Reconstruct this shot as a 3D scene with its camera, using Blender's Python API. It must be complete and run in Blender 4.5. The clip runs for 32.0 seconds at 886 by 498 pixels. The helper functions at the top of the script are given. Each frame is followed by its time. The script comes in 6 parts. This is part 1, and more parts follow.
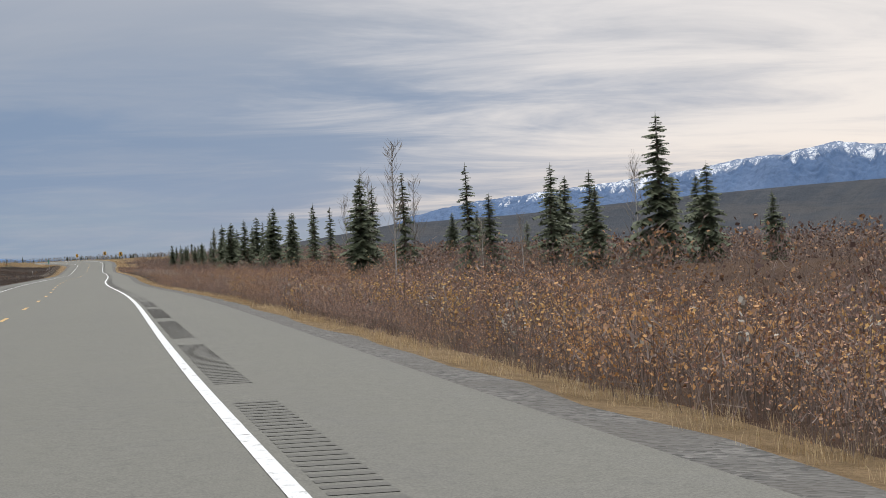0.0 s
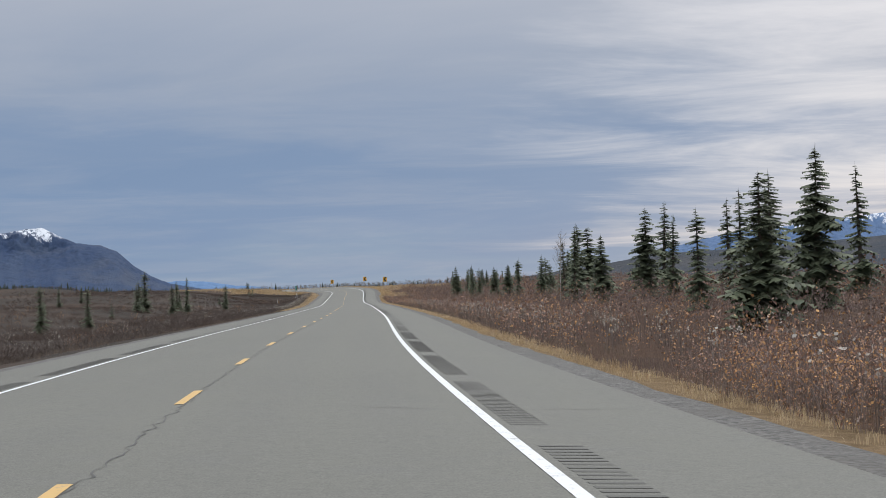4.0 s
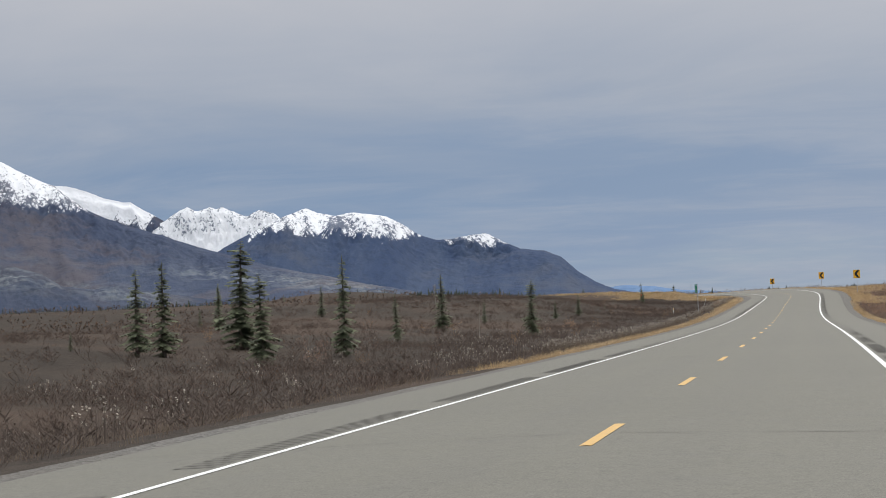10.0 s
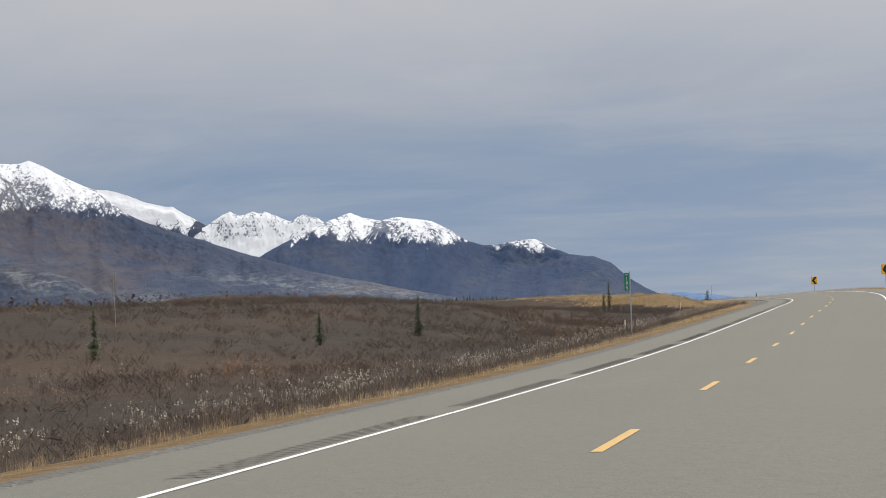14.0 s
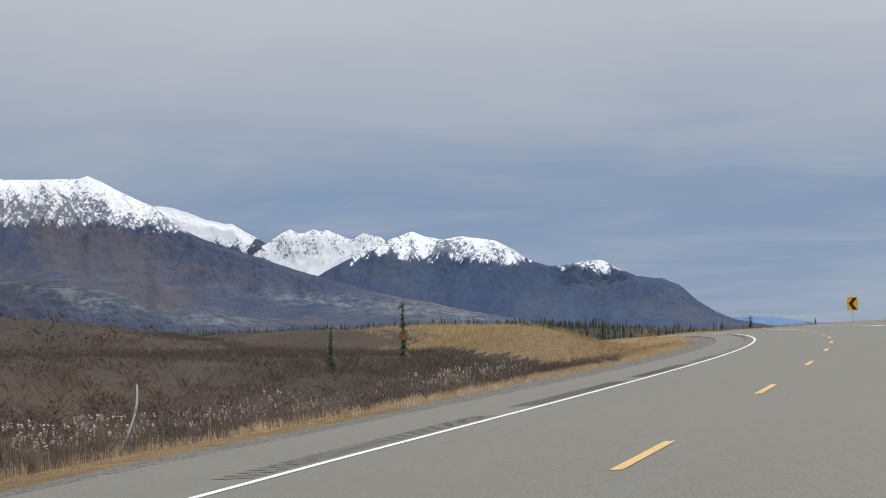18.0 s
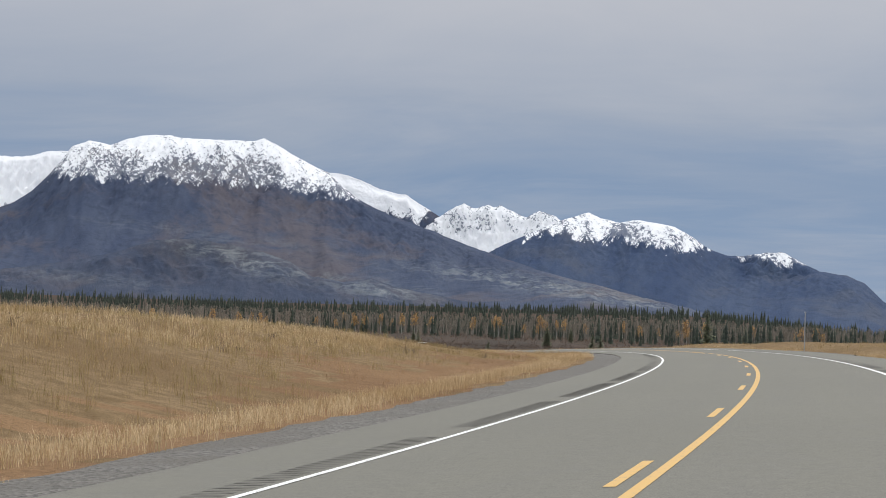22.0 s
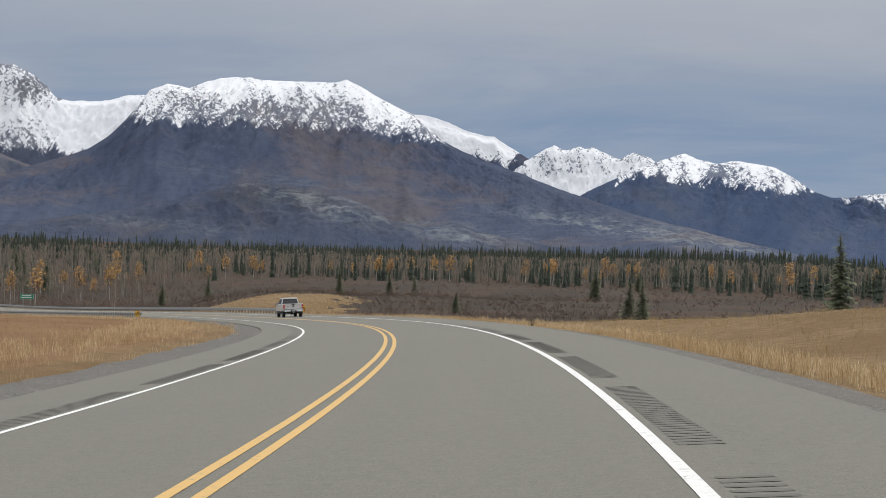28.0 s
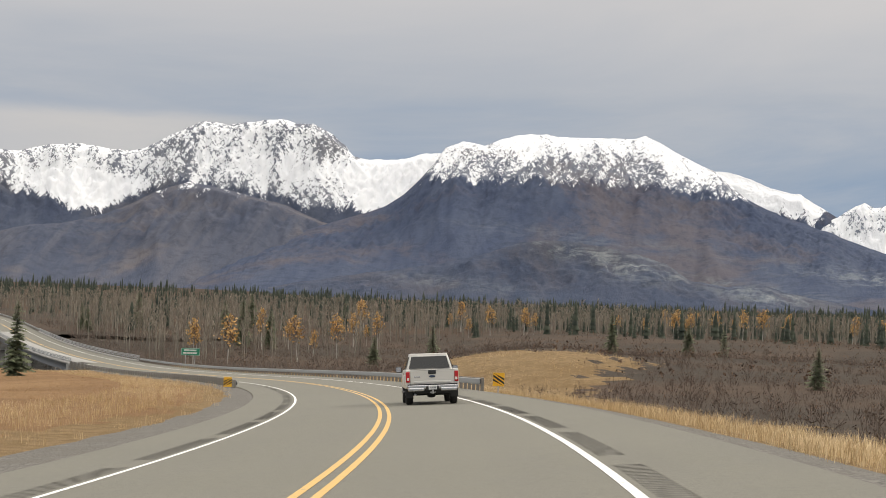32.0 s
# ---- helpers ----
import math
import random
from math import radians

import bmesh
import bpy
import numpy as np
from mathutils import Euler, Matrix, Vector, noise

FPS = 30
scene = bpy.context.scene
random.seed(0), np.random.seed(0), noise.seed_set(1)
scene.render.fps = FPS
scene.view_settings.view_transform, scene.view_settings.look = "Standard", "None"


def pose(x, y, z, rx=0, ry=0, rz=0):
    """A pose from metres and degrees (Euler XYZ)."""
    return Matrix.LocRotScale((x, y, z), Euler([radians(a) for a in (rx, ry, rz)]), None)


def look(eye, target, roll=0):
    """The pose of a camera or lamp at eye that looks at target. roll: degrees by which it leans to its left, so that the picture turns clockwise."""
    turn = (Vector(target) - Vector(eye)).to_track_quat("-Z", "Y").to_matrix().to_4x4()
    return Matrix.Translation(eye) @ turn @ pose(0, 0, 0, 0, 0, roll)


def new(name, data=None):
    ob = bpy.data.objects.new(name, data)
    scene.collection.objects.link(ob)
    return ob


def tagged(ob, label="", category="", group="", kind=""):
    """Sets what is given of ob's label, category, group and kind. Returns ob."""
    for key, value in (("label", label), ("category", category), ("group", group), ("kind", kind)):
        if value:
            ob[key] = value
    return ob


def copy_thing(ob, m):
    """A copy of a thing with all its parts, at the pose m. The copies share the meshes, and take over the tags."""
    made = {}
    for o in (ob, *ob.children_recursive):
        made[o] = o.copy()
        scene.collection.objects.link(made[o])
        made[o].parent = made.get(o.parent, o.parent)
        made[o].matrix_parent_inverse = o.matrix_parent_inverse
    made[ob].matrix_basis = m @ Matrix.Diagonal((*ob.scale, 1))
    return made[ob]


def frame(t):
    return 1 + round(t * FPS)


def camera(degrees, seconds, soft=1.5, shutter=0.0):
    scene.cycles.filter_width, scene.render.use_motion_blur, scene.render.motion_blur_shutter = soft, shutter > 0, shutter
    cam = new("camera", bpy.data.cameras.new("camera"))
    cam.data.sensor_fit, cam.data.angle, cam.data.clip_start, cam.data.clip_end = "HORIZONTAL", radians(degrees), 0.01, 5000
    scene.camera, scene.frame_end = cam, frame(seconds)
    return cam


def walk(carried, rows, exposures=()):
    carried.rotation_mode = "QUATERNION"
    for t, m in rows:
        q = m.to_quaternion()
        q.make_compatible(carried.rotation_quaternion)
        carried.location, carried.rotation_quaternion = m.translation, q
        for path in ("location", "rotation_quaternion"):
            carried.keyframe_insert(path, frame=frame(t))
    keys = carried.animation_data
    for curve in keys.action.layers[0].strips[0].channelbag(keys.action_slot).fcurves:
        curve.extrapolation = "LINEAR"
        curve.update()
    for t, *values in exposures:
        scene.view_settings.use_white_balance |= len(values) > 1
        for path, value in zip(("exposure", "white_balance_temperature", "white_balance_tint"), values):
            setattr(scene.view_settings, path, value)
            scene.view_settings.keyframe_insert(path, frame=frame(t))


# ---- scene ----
cam = camera(28.6, 32.0, 0.55)
walk(cam, [
    (0.0, pose(2.47, 0.04, 1.342, 89.90, 2.68, -11.21)),
    (0.5, pose(2.39, 13.59, 1.334, 89.25, 2.50, -15.23)),
    (1.0, pose(2.43, 27.14, 1.318, 88.98, 2.31, -17.14)),
    (1.5, pose(2.39, 40.71, 1.294, 89.07, 2.59, -18.08)),
    (2.0, pose(2.36, 54.29, 1.258, 89.15, 2.96, -18.34)),
    (2.5, pose(2.28, 67.87, 1.214, 89.42, 2.79, -17.83)),
    (4.5, pose(1.45, 122.20, 1.046, 91.54, 2.48, 1.71)),
    (5.0, pose(1.39, 135.76, 1.015, 91.68, 2.88, 5.88)),
    (5.5, pose(1.47, 149.32, 0.986, 93.20, 2.16, 13.57)),
    (6.0, pose(1.64, 162.88, 0.958, 93.19, 2.17, 14.21)),
    (6.5, pose(1.72, 176.45, 0.937, 92.92, 2.24, 13.73)),
    (7.0, pose(1.84, 190.02, 0.910, 92.24, 2.33, 12.59)),
    (7.5, pose(1.96, 203.60, 0.879, 91.89, 2.52, 12.23)),
    (8.0, pose(2.04, 217.18, 0.844, 91.56, 2.54, 11.86)),
    (8.5, pose(2.07, 230.76, 0.807, 91.66, 2.53, 11.88)),
    (9.0, pose(2.05, 244.34, 0.768, 91.85, 2.51, 11.96)),
    (9.5, pose(2.10, 257.91, 0.724, 91.95, 2.30, 11.96)),
    (10.0, pose(2.14, 271.49, 0.678, 92.00, 2.23, 11.88)),
    (10.5, pose(2.21, 285.06, 0.631, 91.94, 2.33, 11.77)),
    (11.0, pose(2.27, 298.64, 0.582, 91.93, 2.30, 11.82)),
    (11.5, pose(2.34, 312.21, 0.532, 91.97, 2.41, 11.99)),
    (12.0, pose(2.39, 325.79, 0.482, 92.05, 2.40, 12.28)),
    (12.5, pose(2.38, 339.37, 0.434, 92.13, 2.42, 12.66)),
    (13.0, pose(2.34, 352.95, 0.388, 92.22, 2.44, 13.04)),
    (13.5, pose(2.30, 366.53, 0.344, 92.23, 2.33, 13.40)),
    (14.0, pose(2.25, 380.11, 0.306, 92.29, 2.07, 13.70)),
    (14.5, pose(2.20, 393.68, 0.284, 92.36, 2.05, 13.93)),
    (16.5, pose(2.24, 447.96, 0.681, 92.72, 2.09, 14.57)),
    (17.0, pose(2.37, 461.52, 0.943, 92.90, 2.10, 14.75)),
    (17.5, pose(2.44, 475.09, 1.241, 93.06, 1.89, 15.07)),
    (18.0, pose(2.52, 488.67, 1.549, 93.05, 1.46, 16.10)),
    (18.5, pose(2.46, 502.26, 1.841, 93.08, 0.75, 18.22)),
    (19.0, pose(2.28, 515.86, 2.100, 92.97, 0.17, 19.90)),
    (19.5, pose(1.88, 529.46, 2.325, 92.80, -0.39, 21.60)),
    (20.0, pose(1.25, 543.06, 2.523, 92.57, -0.95, 23.30)),
    (20.5, pose(0.36, 556.65, 2.695, 92.41, -1.48, 23.88)),
    (21.0, pose(-0.56, 570.23, 2.863, 92.28, -2.11, 24.09)),
    (21.5, pose(-1.74, 583.80, 3.016, 92.40, -2.21, 22.46)),
    (22.0, pose(-3.21, 597.34, 3.148, 92.35, -2.11, 22.02)),
    (22.5, pose(-4.96, 610.85, 3.256, 92.30, -2.21, 21.85)),
    (23.0, pose(-6.98, 624.32, 3.337, 92.24, -2.24, 21.72)),
    (23.5, pose(-9.35, 637.74, 3.382, 92.15, -1.96, 21.84)),
    (24.0, pose(-11.99, 651.11, 3.397, 92.07, -1.79, 22.04)),
    (24.5, pose(-14.95, 664.41, 3.382, 91.96, -1.75, 22.32)),
    (26.5, pose(-29.59, 716.91, 3.088, 91.18, -1.90, 23.94)),
    (27.0, pose(-34.05, 729.79, 2.955, 90.93, -1.97, 24.87)),
    (27.5, pose(-38.76, 742.57, 2.801, 90.54, -1.94, 25.15)),
    (28.0, pose(-43.76, 755.25, 2.623, 90.50, -1.83, 25.27)),
    (28.5, pose(-49.00, 767.83, 2.420, 90.96, -1.80, 24.98)),
    (29.0, pose(-54.52, 780.29, 2.192, 91.02, -1.75, 24.28)),
    (29.5, pose(-60.28, 792.63, 1.938, 91.14, -1.72, 24.75)),
    (30.0, pose(-66.32, 804.85, 1.655, 91.30, -1.88, 27.20)),
    (30.5, pose(-72.61, 816.94, 1.346, 91.58, -2.25, 30.69)),
    (31.0, pose(-79.18, 828.88, 1.008, 91.89, -2.46, 33.01)),
    (31.5, pose(-86.02, 840.66, 0.645, 92.17, -2.30, 33.83)),
    (32.0, pose(-93.16, 852.27, 0.260, 92.18, -2.39, 35.09)),
], ((0.0, -0.13, 6250, 10), (1.0, -0.06, 6450, 10), (2.5, -0.05, 6350, 10), (5.0, -0.22, 5850, 10), (6.0, -0.14, 5950, 10), (8.0, -0.05, 6400, 10), (12.0, -0.05, 6400, 10), (14.0, -0.02, 6600, 10), (19.0, -0.04, 6250, 10), (24.0, -0.02, 6400, 10),
     (28.0, -0.1, 6450, 10), (32.0, 0.2, 7100, 10)))

# ---- light and sky ----
world = bpy.data.worlds.new("overcast_sky")
scene.world = world
world.use_nodes = True


class Nodes:
    """Short way to write node trees."""

    def __init__(self, tree):
        self.tree = tree
        tree.nodes.clear()

    def add(self, kind, values=None, **settings):
        node = self.tree.nodes.new(kind)
        for key, value in settings.items():
            if key == "operation":
                node.operation = value
            elif key == "blend":
                node.blend_type = value
            elif key == "data_type":
                node.data_type = value
            elif key == "interpolation":
                node.interpolation_type = value
            elif key == "attribute":
                node.attribute_name = value
            elif key == "dimensions":
                node.noise_dimensions = value
            elif key == "feature":
                node.feature = value
        for key, value in (values or {}).items():
            if isinstance(value, bpy.types.NodeSocket):
                self.tree.links.new(value, node.inputs[key])
            else:
                node.inputs[key].default_value = value
        return node

    def math(self, operation, a, b=0.0, c=0.0):
        return self.add("ShaderNodeMath", {0: a, 1: b, 2: c}, operation=operation).outputs[0]

    def smooth(self, value, low, high, to_low=0.0, to_high=1.0):
        return self.add("ShaderNodeMapRange", {0: value, 1: low, 2: high, 3: to_low, 4: to_high},
                        interpolation="SMOOTHSTEP").outputs[0]

    def mix(self, fac, a, b, blend="MIX"):
        node = self.add("ShaderNodeMix", data_type="RGBA", blend=blend)
        for index, value in ((0, fac), (6, a), (7, b)):
            if isinstance(value, bpy.types.NodeSocket):
                self.tree.links.new(value, node.inputs[index])
            elif index == 0:
                node.inputs[index].default_value = value
            else:
                node.inputs[index].default_value = (*value, 1) if len(value) == 3 else value
        return node.outputs[2]

    def noise(self, vector, scale, detail=4.0, rough=0.55, distortion=0.0):
        return self.add("ShaderNodeTexNoise", {"Vector": vector, "Scale": scale, "Detail": detail,
                                               "Roughness": rough, "Distortion": distortion}).outputs[0]


SUN_HEADING, SUN_HEIGHT = -27.5, 16.0   # degrees left of +y, above the horizon


def sky():
    n = Nodes(world.node_tree)
    way = n.add("ShaderNodeTexCoord").outputs["Generated"]
    parts = n.add("ShaderNodeSeparateXYZ", {0: way})
    x, y, z = parts.outputs
    up = n.math("MAXIMUM", z, 0.0)
    lift = n.math("ADD", up, 0.105)
    flat = n.add("ShaderNodeCombineXYZ", {0: n.math("DIVIDE", x, lift), 1: n.math("DIVIDE", y, lift), 2: 0.0}).outputs[0]
    clouds = n.noise(flat, 0.75, 6.0, 0.58, 0.6)
    streaks = n.noise(n.add("ShaderNodeVectorMath", {0: flat, 1: (0.6, 1.0, 1.0)}, operation="MULTIPLY").outputs[0], 1.5, 6.0, 0.62, 0.5)
    ramp = n.add("ShaderNodeValToRGB", {0: n.math("ADD", up, n.math("MULTIPLY", n.math("SUBTRACT", clouds, 0.5), 0.08))})
    band = ramp.color_ramp
    stops = [(0.0, (0.27, 0.36, 0.47)), (0.034, (0.21, 0.30, 0.45)), (0.080, (0.20, 0.285, 0.43)), (0.125, (0.33, 0.375, 0.46)),
             (0.185, (0.48, 0.49, 0.53)), (0.30, (0.66, 0.66, 0.68)), (0.75, (1.4, 1.4, 1.4)), (1.0, (1.8, 1.8, 1.8))]
    while len(band.elements) < len(stops):
        band.elements.new(0.5)
    for element, (place, colour) in zip(band.elements, stops):
        element.position, element.color = place, (*colour, 1)
    base = n.mix(n.smooth(streaks, 0.40, 0.72, 0.0, 0.28), ramp.outputs[0], (0.47, 0.48, 0.52))
    # thin bright cloud round the hidden sun
    aim = (math.sin(radians(-SUN_HEADING)), math.cos(radians(-SUN_HEADING)), 0.105)
    facing = n.add("ShaderNodeVectorMath", {0: way, 1: Vector(aim).normalized()}, operation="DOT_PRODUCT").outputs["Value"]
    glow = n.smooth(n.math("ADD", facing, n.math("MULTIPLY", n.math("SUBTRACT", streaks, 0.5), 0.15)), 0.93, 1.01)
    low = n.smooth(up, 0.0, 0.065, 1.0, 0.35)
    warm = n.mix(low, (0.68, 0.69, 0.73), (0.90, 0.79, 0.70))
    base = n.mix(glow, base, warm)
    # a long pale gap in the cloud over the western range
    west = n.add("ShaderNodeVectorMath", {0: way, 1: Vector((-0.72, 0.69, 0.0)).normalized()}, operation="DOT_PRODUCT").outputs["Value"]
    shelf = n.math("ADD", up, n.math("MULTIPLY", n.math("SUBTRACT", streaks, 0.5), 0.02))
    gap = n.math("MULTIPLY", n.smooth(shelf, 0.103, 0.113, 1.0, 0.0), n.smooth(west, 0.982, 0.9975))
    base = n.mix(n.math("MULTIPLY", gap, 0.6), base, (0.60, 0.57, 0.55))
    deep = n.add("ShaderNodeTexSky")
    deep.sky_type, deep.sun_disc = "NISHITA", False
    deep.sun_elevation, deep.sun_rotation = radians(SUN_HEIGHT), radians(-SUN_HEADING)
    blue = n.mix(1.0, deep.outputs[0], (0.05, 0.05, 0.05), "MULTIPLY")
    total = n.mix(0.10, base, blue, "ADD")
    below = n.smooth(z, -0.03, 0.0)
    total = n.mix(below, (0.12, 0.11, 0.10), total)
    shade = n.add("ShaderNodeBackground", {"Color": total, "Strength": 1.0})
    out = n.add("ShaderNodeOutputWorld", {0: shade.outputs[0]})
    return out


sky()
sun = new("sun", bpy.data.lights.new("sun", "SUN"))
sun.data.energy, sun.data.angle, sun.data.color = 1.15, radians(25), (1.0, 0.95, 0.88)
sun.matrix_world = look((0, 0, 0), (-math.sin(radians(-SUN_HEADING)) * math.cos(radians(35)),
                                   -math.cos(radians(-SUN_HEADING)) * math.cos(radians(35)), -math.sin(radians(35))))


# ---- materials ----
def material(name, build):
    mat = bpy.data.materials.new(name)
    mat.use_nodes = True
    n = Nodes(mat.node_tree)
    shader = n.add("ShaderNodeBsdfPrincipled")
    n.add("ShaderNodeOutputMaterial", {0: shader.outputs[0]})
    build(n, shader)
    return mat


def link(n, shader, **sockets):
    names = {"color": "Base Color", "rough": "Roughness", "metal": "Metallic", "normal": "Normal", "alpha": "Alpha", "gloss": "Specular IOR Level"}
    for key, value in sockets.items():
        socket = shader.inputs[names[key]]
        if isinstance(value, bpy.types.NodeSocket):
            n.tree.links.new(value, socket)
        else:
            socket.default_value = (*value, 1) if key == "color" else value


def bump(n, height, strength=0.3, distance=0.02):
    return n.add("ShaderNodeBump", {"Height": height, "Strength": strength, "Distance": distance}).outputs[0]


def place(n):
    return n.add("ShaderNodeNewGeometry").outputs["Position"]


def island(n):
    return n.add("ShaderNodeNewGeometry").outputs["Random Per Island"]


def any_object(n):
    return n.add("ShaderNodeObjectInfo").outputs["Random"]


def plain(name, colour, rough=0.6, metal=0.0, vary=0.12, scale=3.0, bumpy=0.0):
    def build(n, s):
        p = n.add("ShaderNodeTexCoord").outputs["Object"]
        a = n.noise(p, scale, 5.0)
        b = n.noise(p, scale * 9, 3.0)
        dark = tuple(c * (1 - vary) for c in colour)
        light = tuple(min(1, c * (1 + vary)) for c in colour)
        link(n, s, color=n.mix(n.math("ADD", n.math("MULTIPLY", a, 0.6), n.math("MULTIPLY", b, 0.4)), dark, light), rough=rough, metal=metal)
        if bumpy:
            link(n, s, normal=bump(n, b, bumpy))
    return material(name, build)


def asphalt_build(n, s):
    p = place(n)
    broad = n.noise(p, 0.12, 4.0)
    mid = n.noise(p, 1.3, 5.0, 0.6)
    grain = n.noise(p, 55.0, 3.0, 0.7)
    across = n.add("ShaderNodeAttribute", attribute="across").outputs["Fac"]
    lane = n.math("COSINE", n.math("MULTIPLY", n.math("SUBTRACT", n.math("ABSOLUTE", across), 0.95), 3.7))
    drift = n.noise(n.add("ShaderNodeVectorMath", {0: p, 1: (0.5, 0.12, 1.0)}, operation="MULTIPLY").outputs[0], 0.5, 4.0)
    col = n.mix(broad, (0.122, 0.117, 0.092), (0.156, 0.150, 0.118))
    col = n.mix(n.math("MULTIPLY", n.smooth(lane, -1.0, 1.0), n.smooth(drift, 0.3, 0.7, 0.05, 0.30)), col, (0.118, 0.113, 0.098))
    col = n.mix(n.smooth(mid, 0.45, 0.75, 0.0, 0.35), col, (0.128, 0.123, 0.110))
    col = n.mix(n.smooth(grain, 0.35, 0.7, 0.0, 0.45), col, (0.27, 0.26, 0.228))
    col = n.mix(n.smooth(grain, 0.5, 0.3, 0.0, 0.5), col, (0.09, 0.088, 0.082))
    speck = n.noise(p, 8.0, 5.0, 0.75)
    col = n.mix(n.smooth(speck, 0.52, 0.72, 0.0, 0.40), col, (0.21, 0.203, 0.172))
    col = n.mix(n.smooth(speck, 0.48, 0.30, 0.0, 0.40), col, (0.085, 0.082, 0.072))
    link(n, s, color=col, rough=0.88, normal=bump(n, grain, 0.35, 0.01))


ASPHALT = material("worn_asphalt", asphalt_build)
GROOVE = plain("rumble_groove_floor", (0.124, 0.118, 0.101), 0.9, vary=0.2)
CRACK = plain("crack_tar", (0.095, 0.09, 0.080), 0.8)


def paint(name, colour, under=(0.22, 0.21, 0.19)):
    def build(n, s):
        p = place(n)
        worn = n.noise(p, 9.0, 6.0, 0.7)
        fine = n.noise(p, 70.0, 2.0)
        keep = n.smooth(n.math("ADD", n.math("MULTIPLY", worn, 0.7), n.math("MULTIPLY", fine, 0.3)), 0.34, 0.46)
        link(n, s, color=n.mix(keep, under, colour), rough=0.6)
    return material(name, build)


WHITE_PAINT = paint("white_road_paint", (0.78, 0.78, 0.76))
YELLOW_PAINT = paint("yellow_road_paint", (0.64, 0.40, 0.12))


def gravel_build(n, s):
    p = place(n)
    cell = n.add("ShaderNodeTexVoronoi", {"Vector": p, "Scale": 14.0})
    big = n.noise(p, 0.6, 4.0)
    tone = n.mix(n.add("ShaderNodeSeparateColor", {0: cell.outputs["Color"]}).outputs[0], (0.07, 0.067, 0.060), (0.21, 0.197, 0.178))
    col = n.mix(n.smooth(big, 0.35, 0.7), tone, (0.125, 0.115, 0.10))
    link(n, s, color=col, rough=0.95, normal=bump(n, cell.outputs["Distance"], 0.8, 0.05))


GRAVEL = material("roadside_gravel", gravel_build)


def soil(name, a, b, c, size=0.25):
    def build(n, s):
        p = place(n)
        broad = n.noise(p, size * 0.12, 5.0, 0.6)
        mid = n.noise(p, size * 2.0, 6.0, 0.65)
        fine = n.noise(p, size * 22.0, 4.0, 0.7)
        col = n.mix(n.smooth(mid, 0.3, 0.7), a, b)
        col = n.mix(n.smooth(broad, 0.42, 0.66, 0.0, 0.75), col, c)
        col = n.mix(n.smooth(fine, 0.55, 0.35, 0.0, 0.5), col, tuple(v * 0.45 for v in a))
        link(n, s, color=col, rough=0.95, gloss=0.08, normal=bump(n, fine, 0.7, 0.12))
    return material(name, build)


TUNDRA = soil("brown_shrub_tundra", (0.053, 0.044, 0.037), (0.080, 0.065, 0.053), (0.108, 0.076, 0.057))
DRYGRASS = soil("dry_golden_grass_ground", (0.19, 0.128, 0.066), (0.33, 0.232, 0.13), (0.20, 0.13, 0.064), 0.8)
REDSOIL = soil("rusty_ground_cover", (0.060, 0.036, 0.026), (0.095, 0.055, 0.036), (0.12, 0.07, 0.04), 0.5)
FOREST_FLOOR = soil("forest_floor", (0.048, 0.038, 0.030), (0.080, 0.060, 0.044), (0.10, 0.062, 0.042), 0.1)
RUSTGRASS = soil("rust_brown_mown_grass", (0.20, 0.118, 0.062), (0.26, 0.158, 0.084), (0.31, 0.195, 0.104), 0.5)
RIVERBED = soil("grey_river_gravel", (0.085, 0.083, 0.080), (0.15, 0.147, 0.142), (0.19, 0.187, 0.18), 0.6)


def foliage(name, dark, light, rough=0.8, dead=None, size=0.06):
    def build(n, s):
        r = n.math("FRACT", n.math("ADD", island(n), n.math("MULTIPLY", any_object(n), 3.7)))
        patch = n.noise(place(n), size, 3.0)
        col = n.mix(r, dark, light)
        if dead:
            col = n.mix(n.smooth(n.math("ADD", n.math("MULTIPLY", r, 0.35), patch), 0.62, 0.86), col, dead)
        link(n, s, color=col, rough=rough, gloss=0.15)
    return material(name, build)


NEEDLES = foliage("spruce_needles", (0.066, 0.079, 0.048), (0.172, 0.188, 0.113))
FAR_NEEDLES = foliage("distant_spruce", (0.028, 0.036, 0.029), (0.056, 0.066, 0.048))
BARK = plain("grey_brown_bark", (0.13, 0.105, 0.085), 0.9, vary=0.35, scale=6.0, bumpy=0.5)
BIRCH_BARK = plain("pale_birch_bark", (0.42, 0.40, 0.37), 0.85, vary=0.4, scale=5.0)
TWIG = foliage("grey_brown_twigs", (0.115, 0.092, 0.078), (0.225, 0.180, 0.152))
RED_TWIG = foliage("reddish_grey_twigs", (0.155, 0.118, 0.10), (0.34, 0.265, 0.225))
LOW_TWIG = foliage("dark_tundra_twigs", (0.094, 0.075, 0.063), (0.172, 0.136, 0.114), dead=(0.135, 0.098, 0.080), size=0.03)
DEAD_LEAVES = foliage("rusty_brown_leaves", (0.25, 0.135, 0.095), (0.55, 0.385, 0.305), dead=(0.64, 0.36, 0.15), size=0.18)
BROWN_LEAVES = foliage("dull_brown_leaves", (0.075, 0.058, 0.048), (0.155, 0.115, 0.092), dead=(0.20, 0.125, 0.085), size=0.05)
PALE_SEED = foliage("pale_seed_heads", (0.30, 0.26, 0.21), (0.52, 0.47, 0.40))
STRAW = foliage("straw_grass_blades", (0.40, 0.275, 0.14), (0.66, 0.49, 0.28), dead=(0.72, 0.57, 0.36))
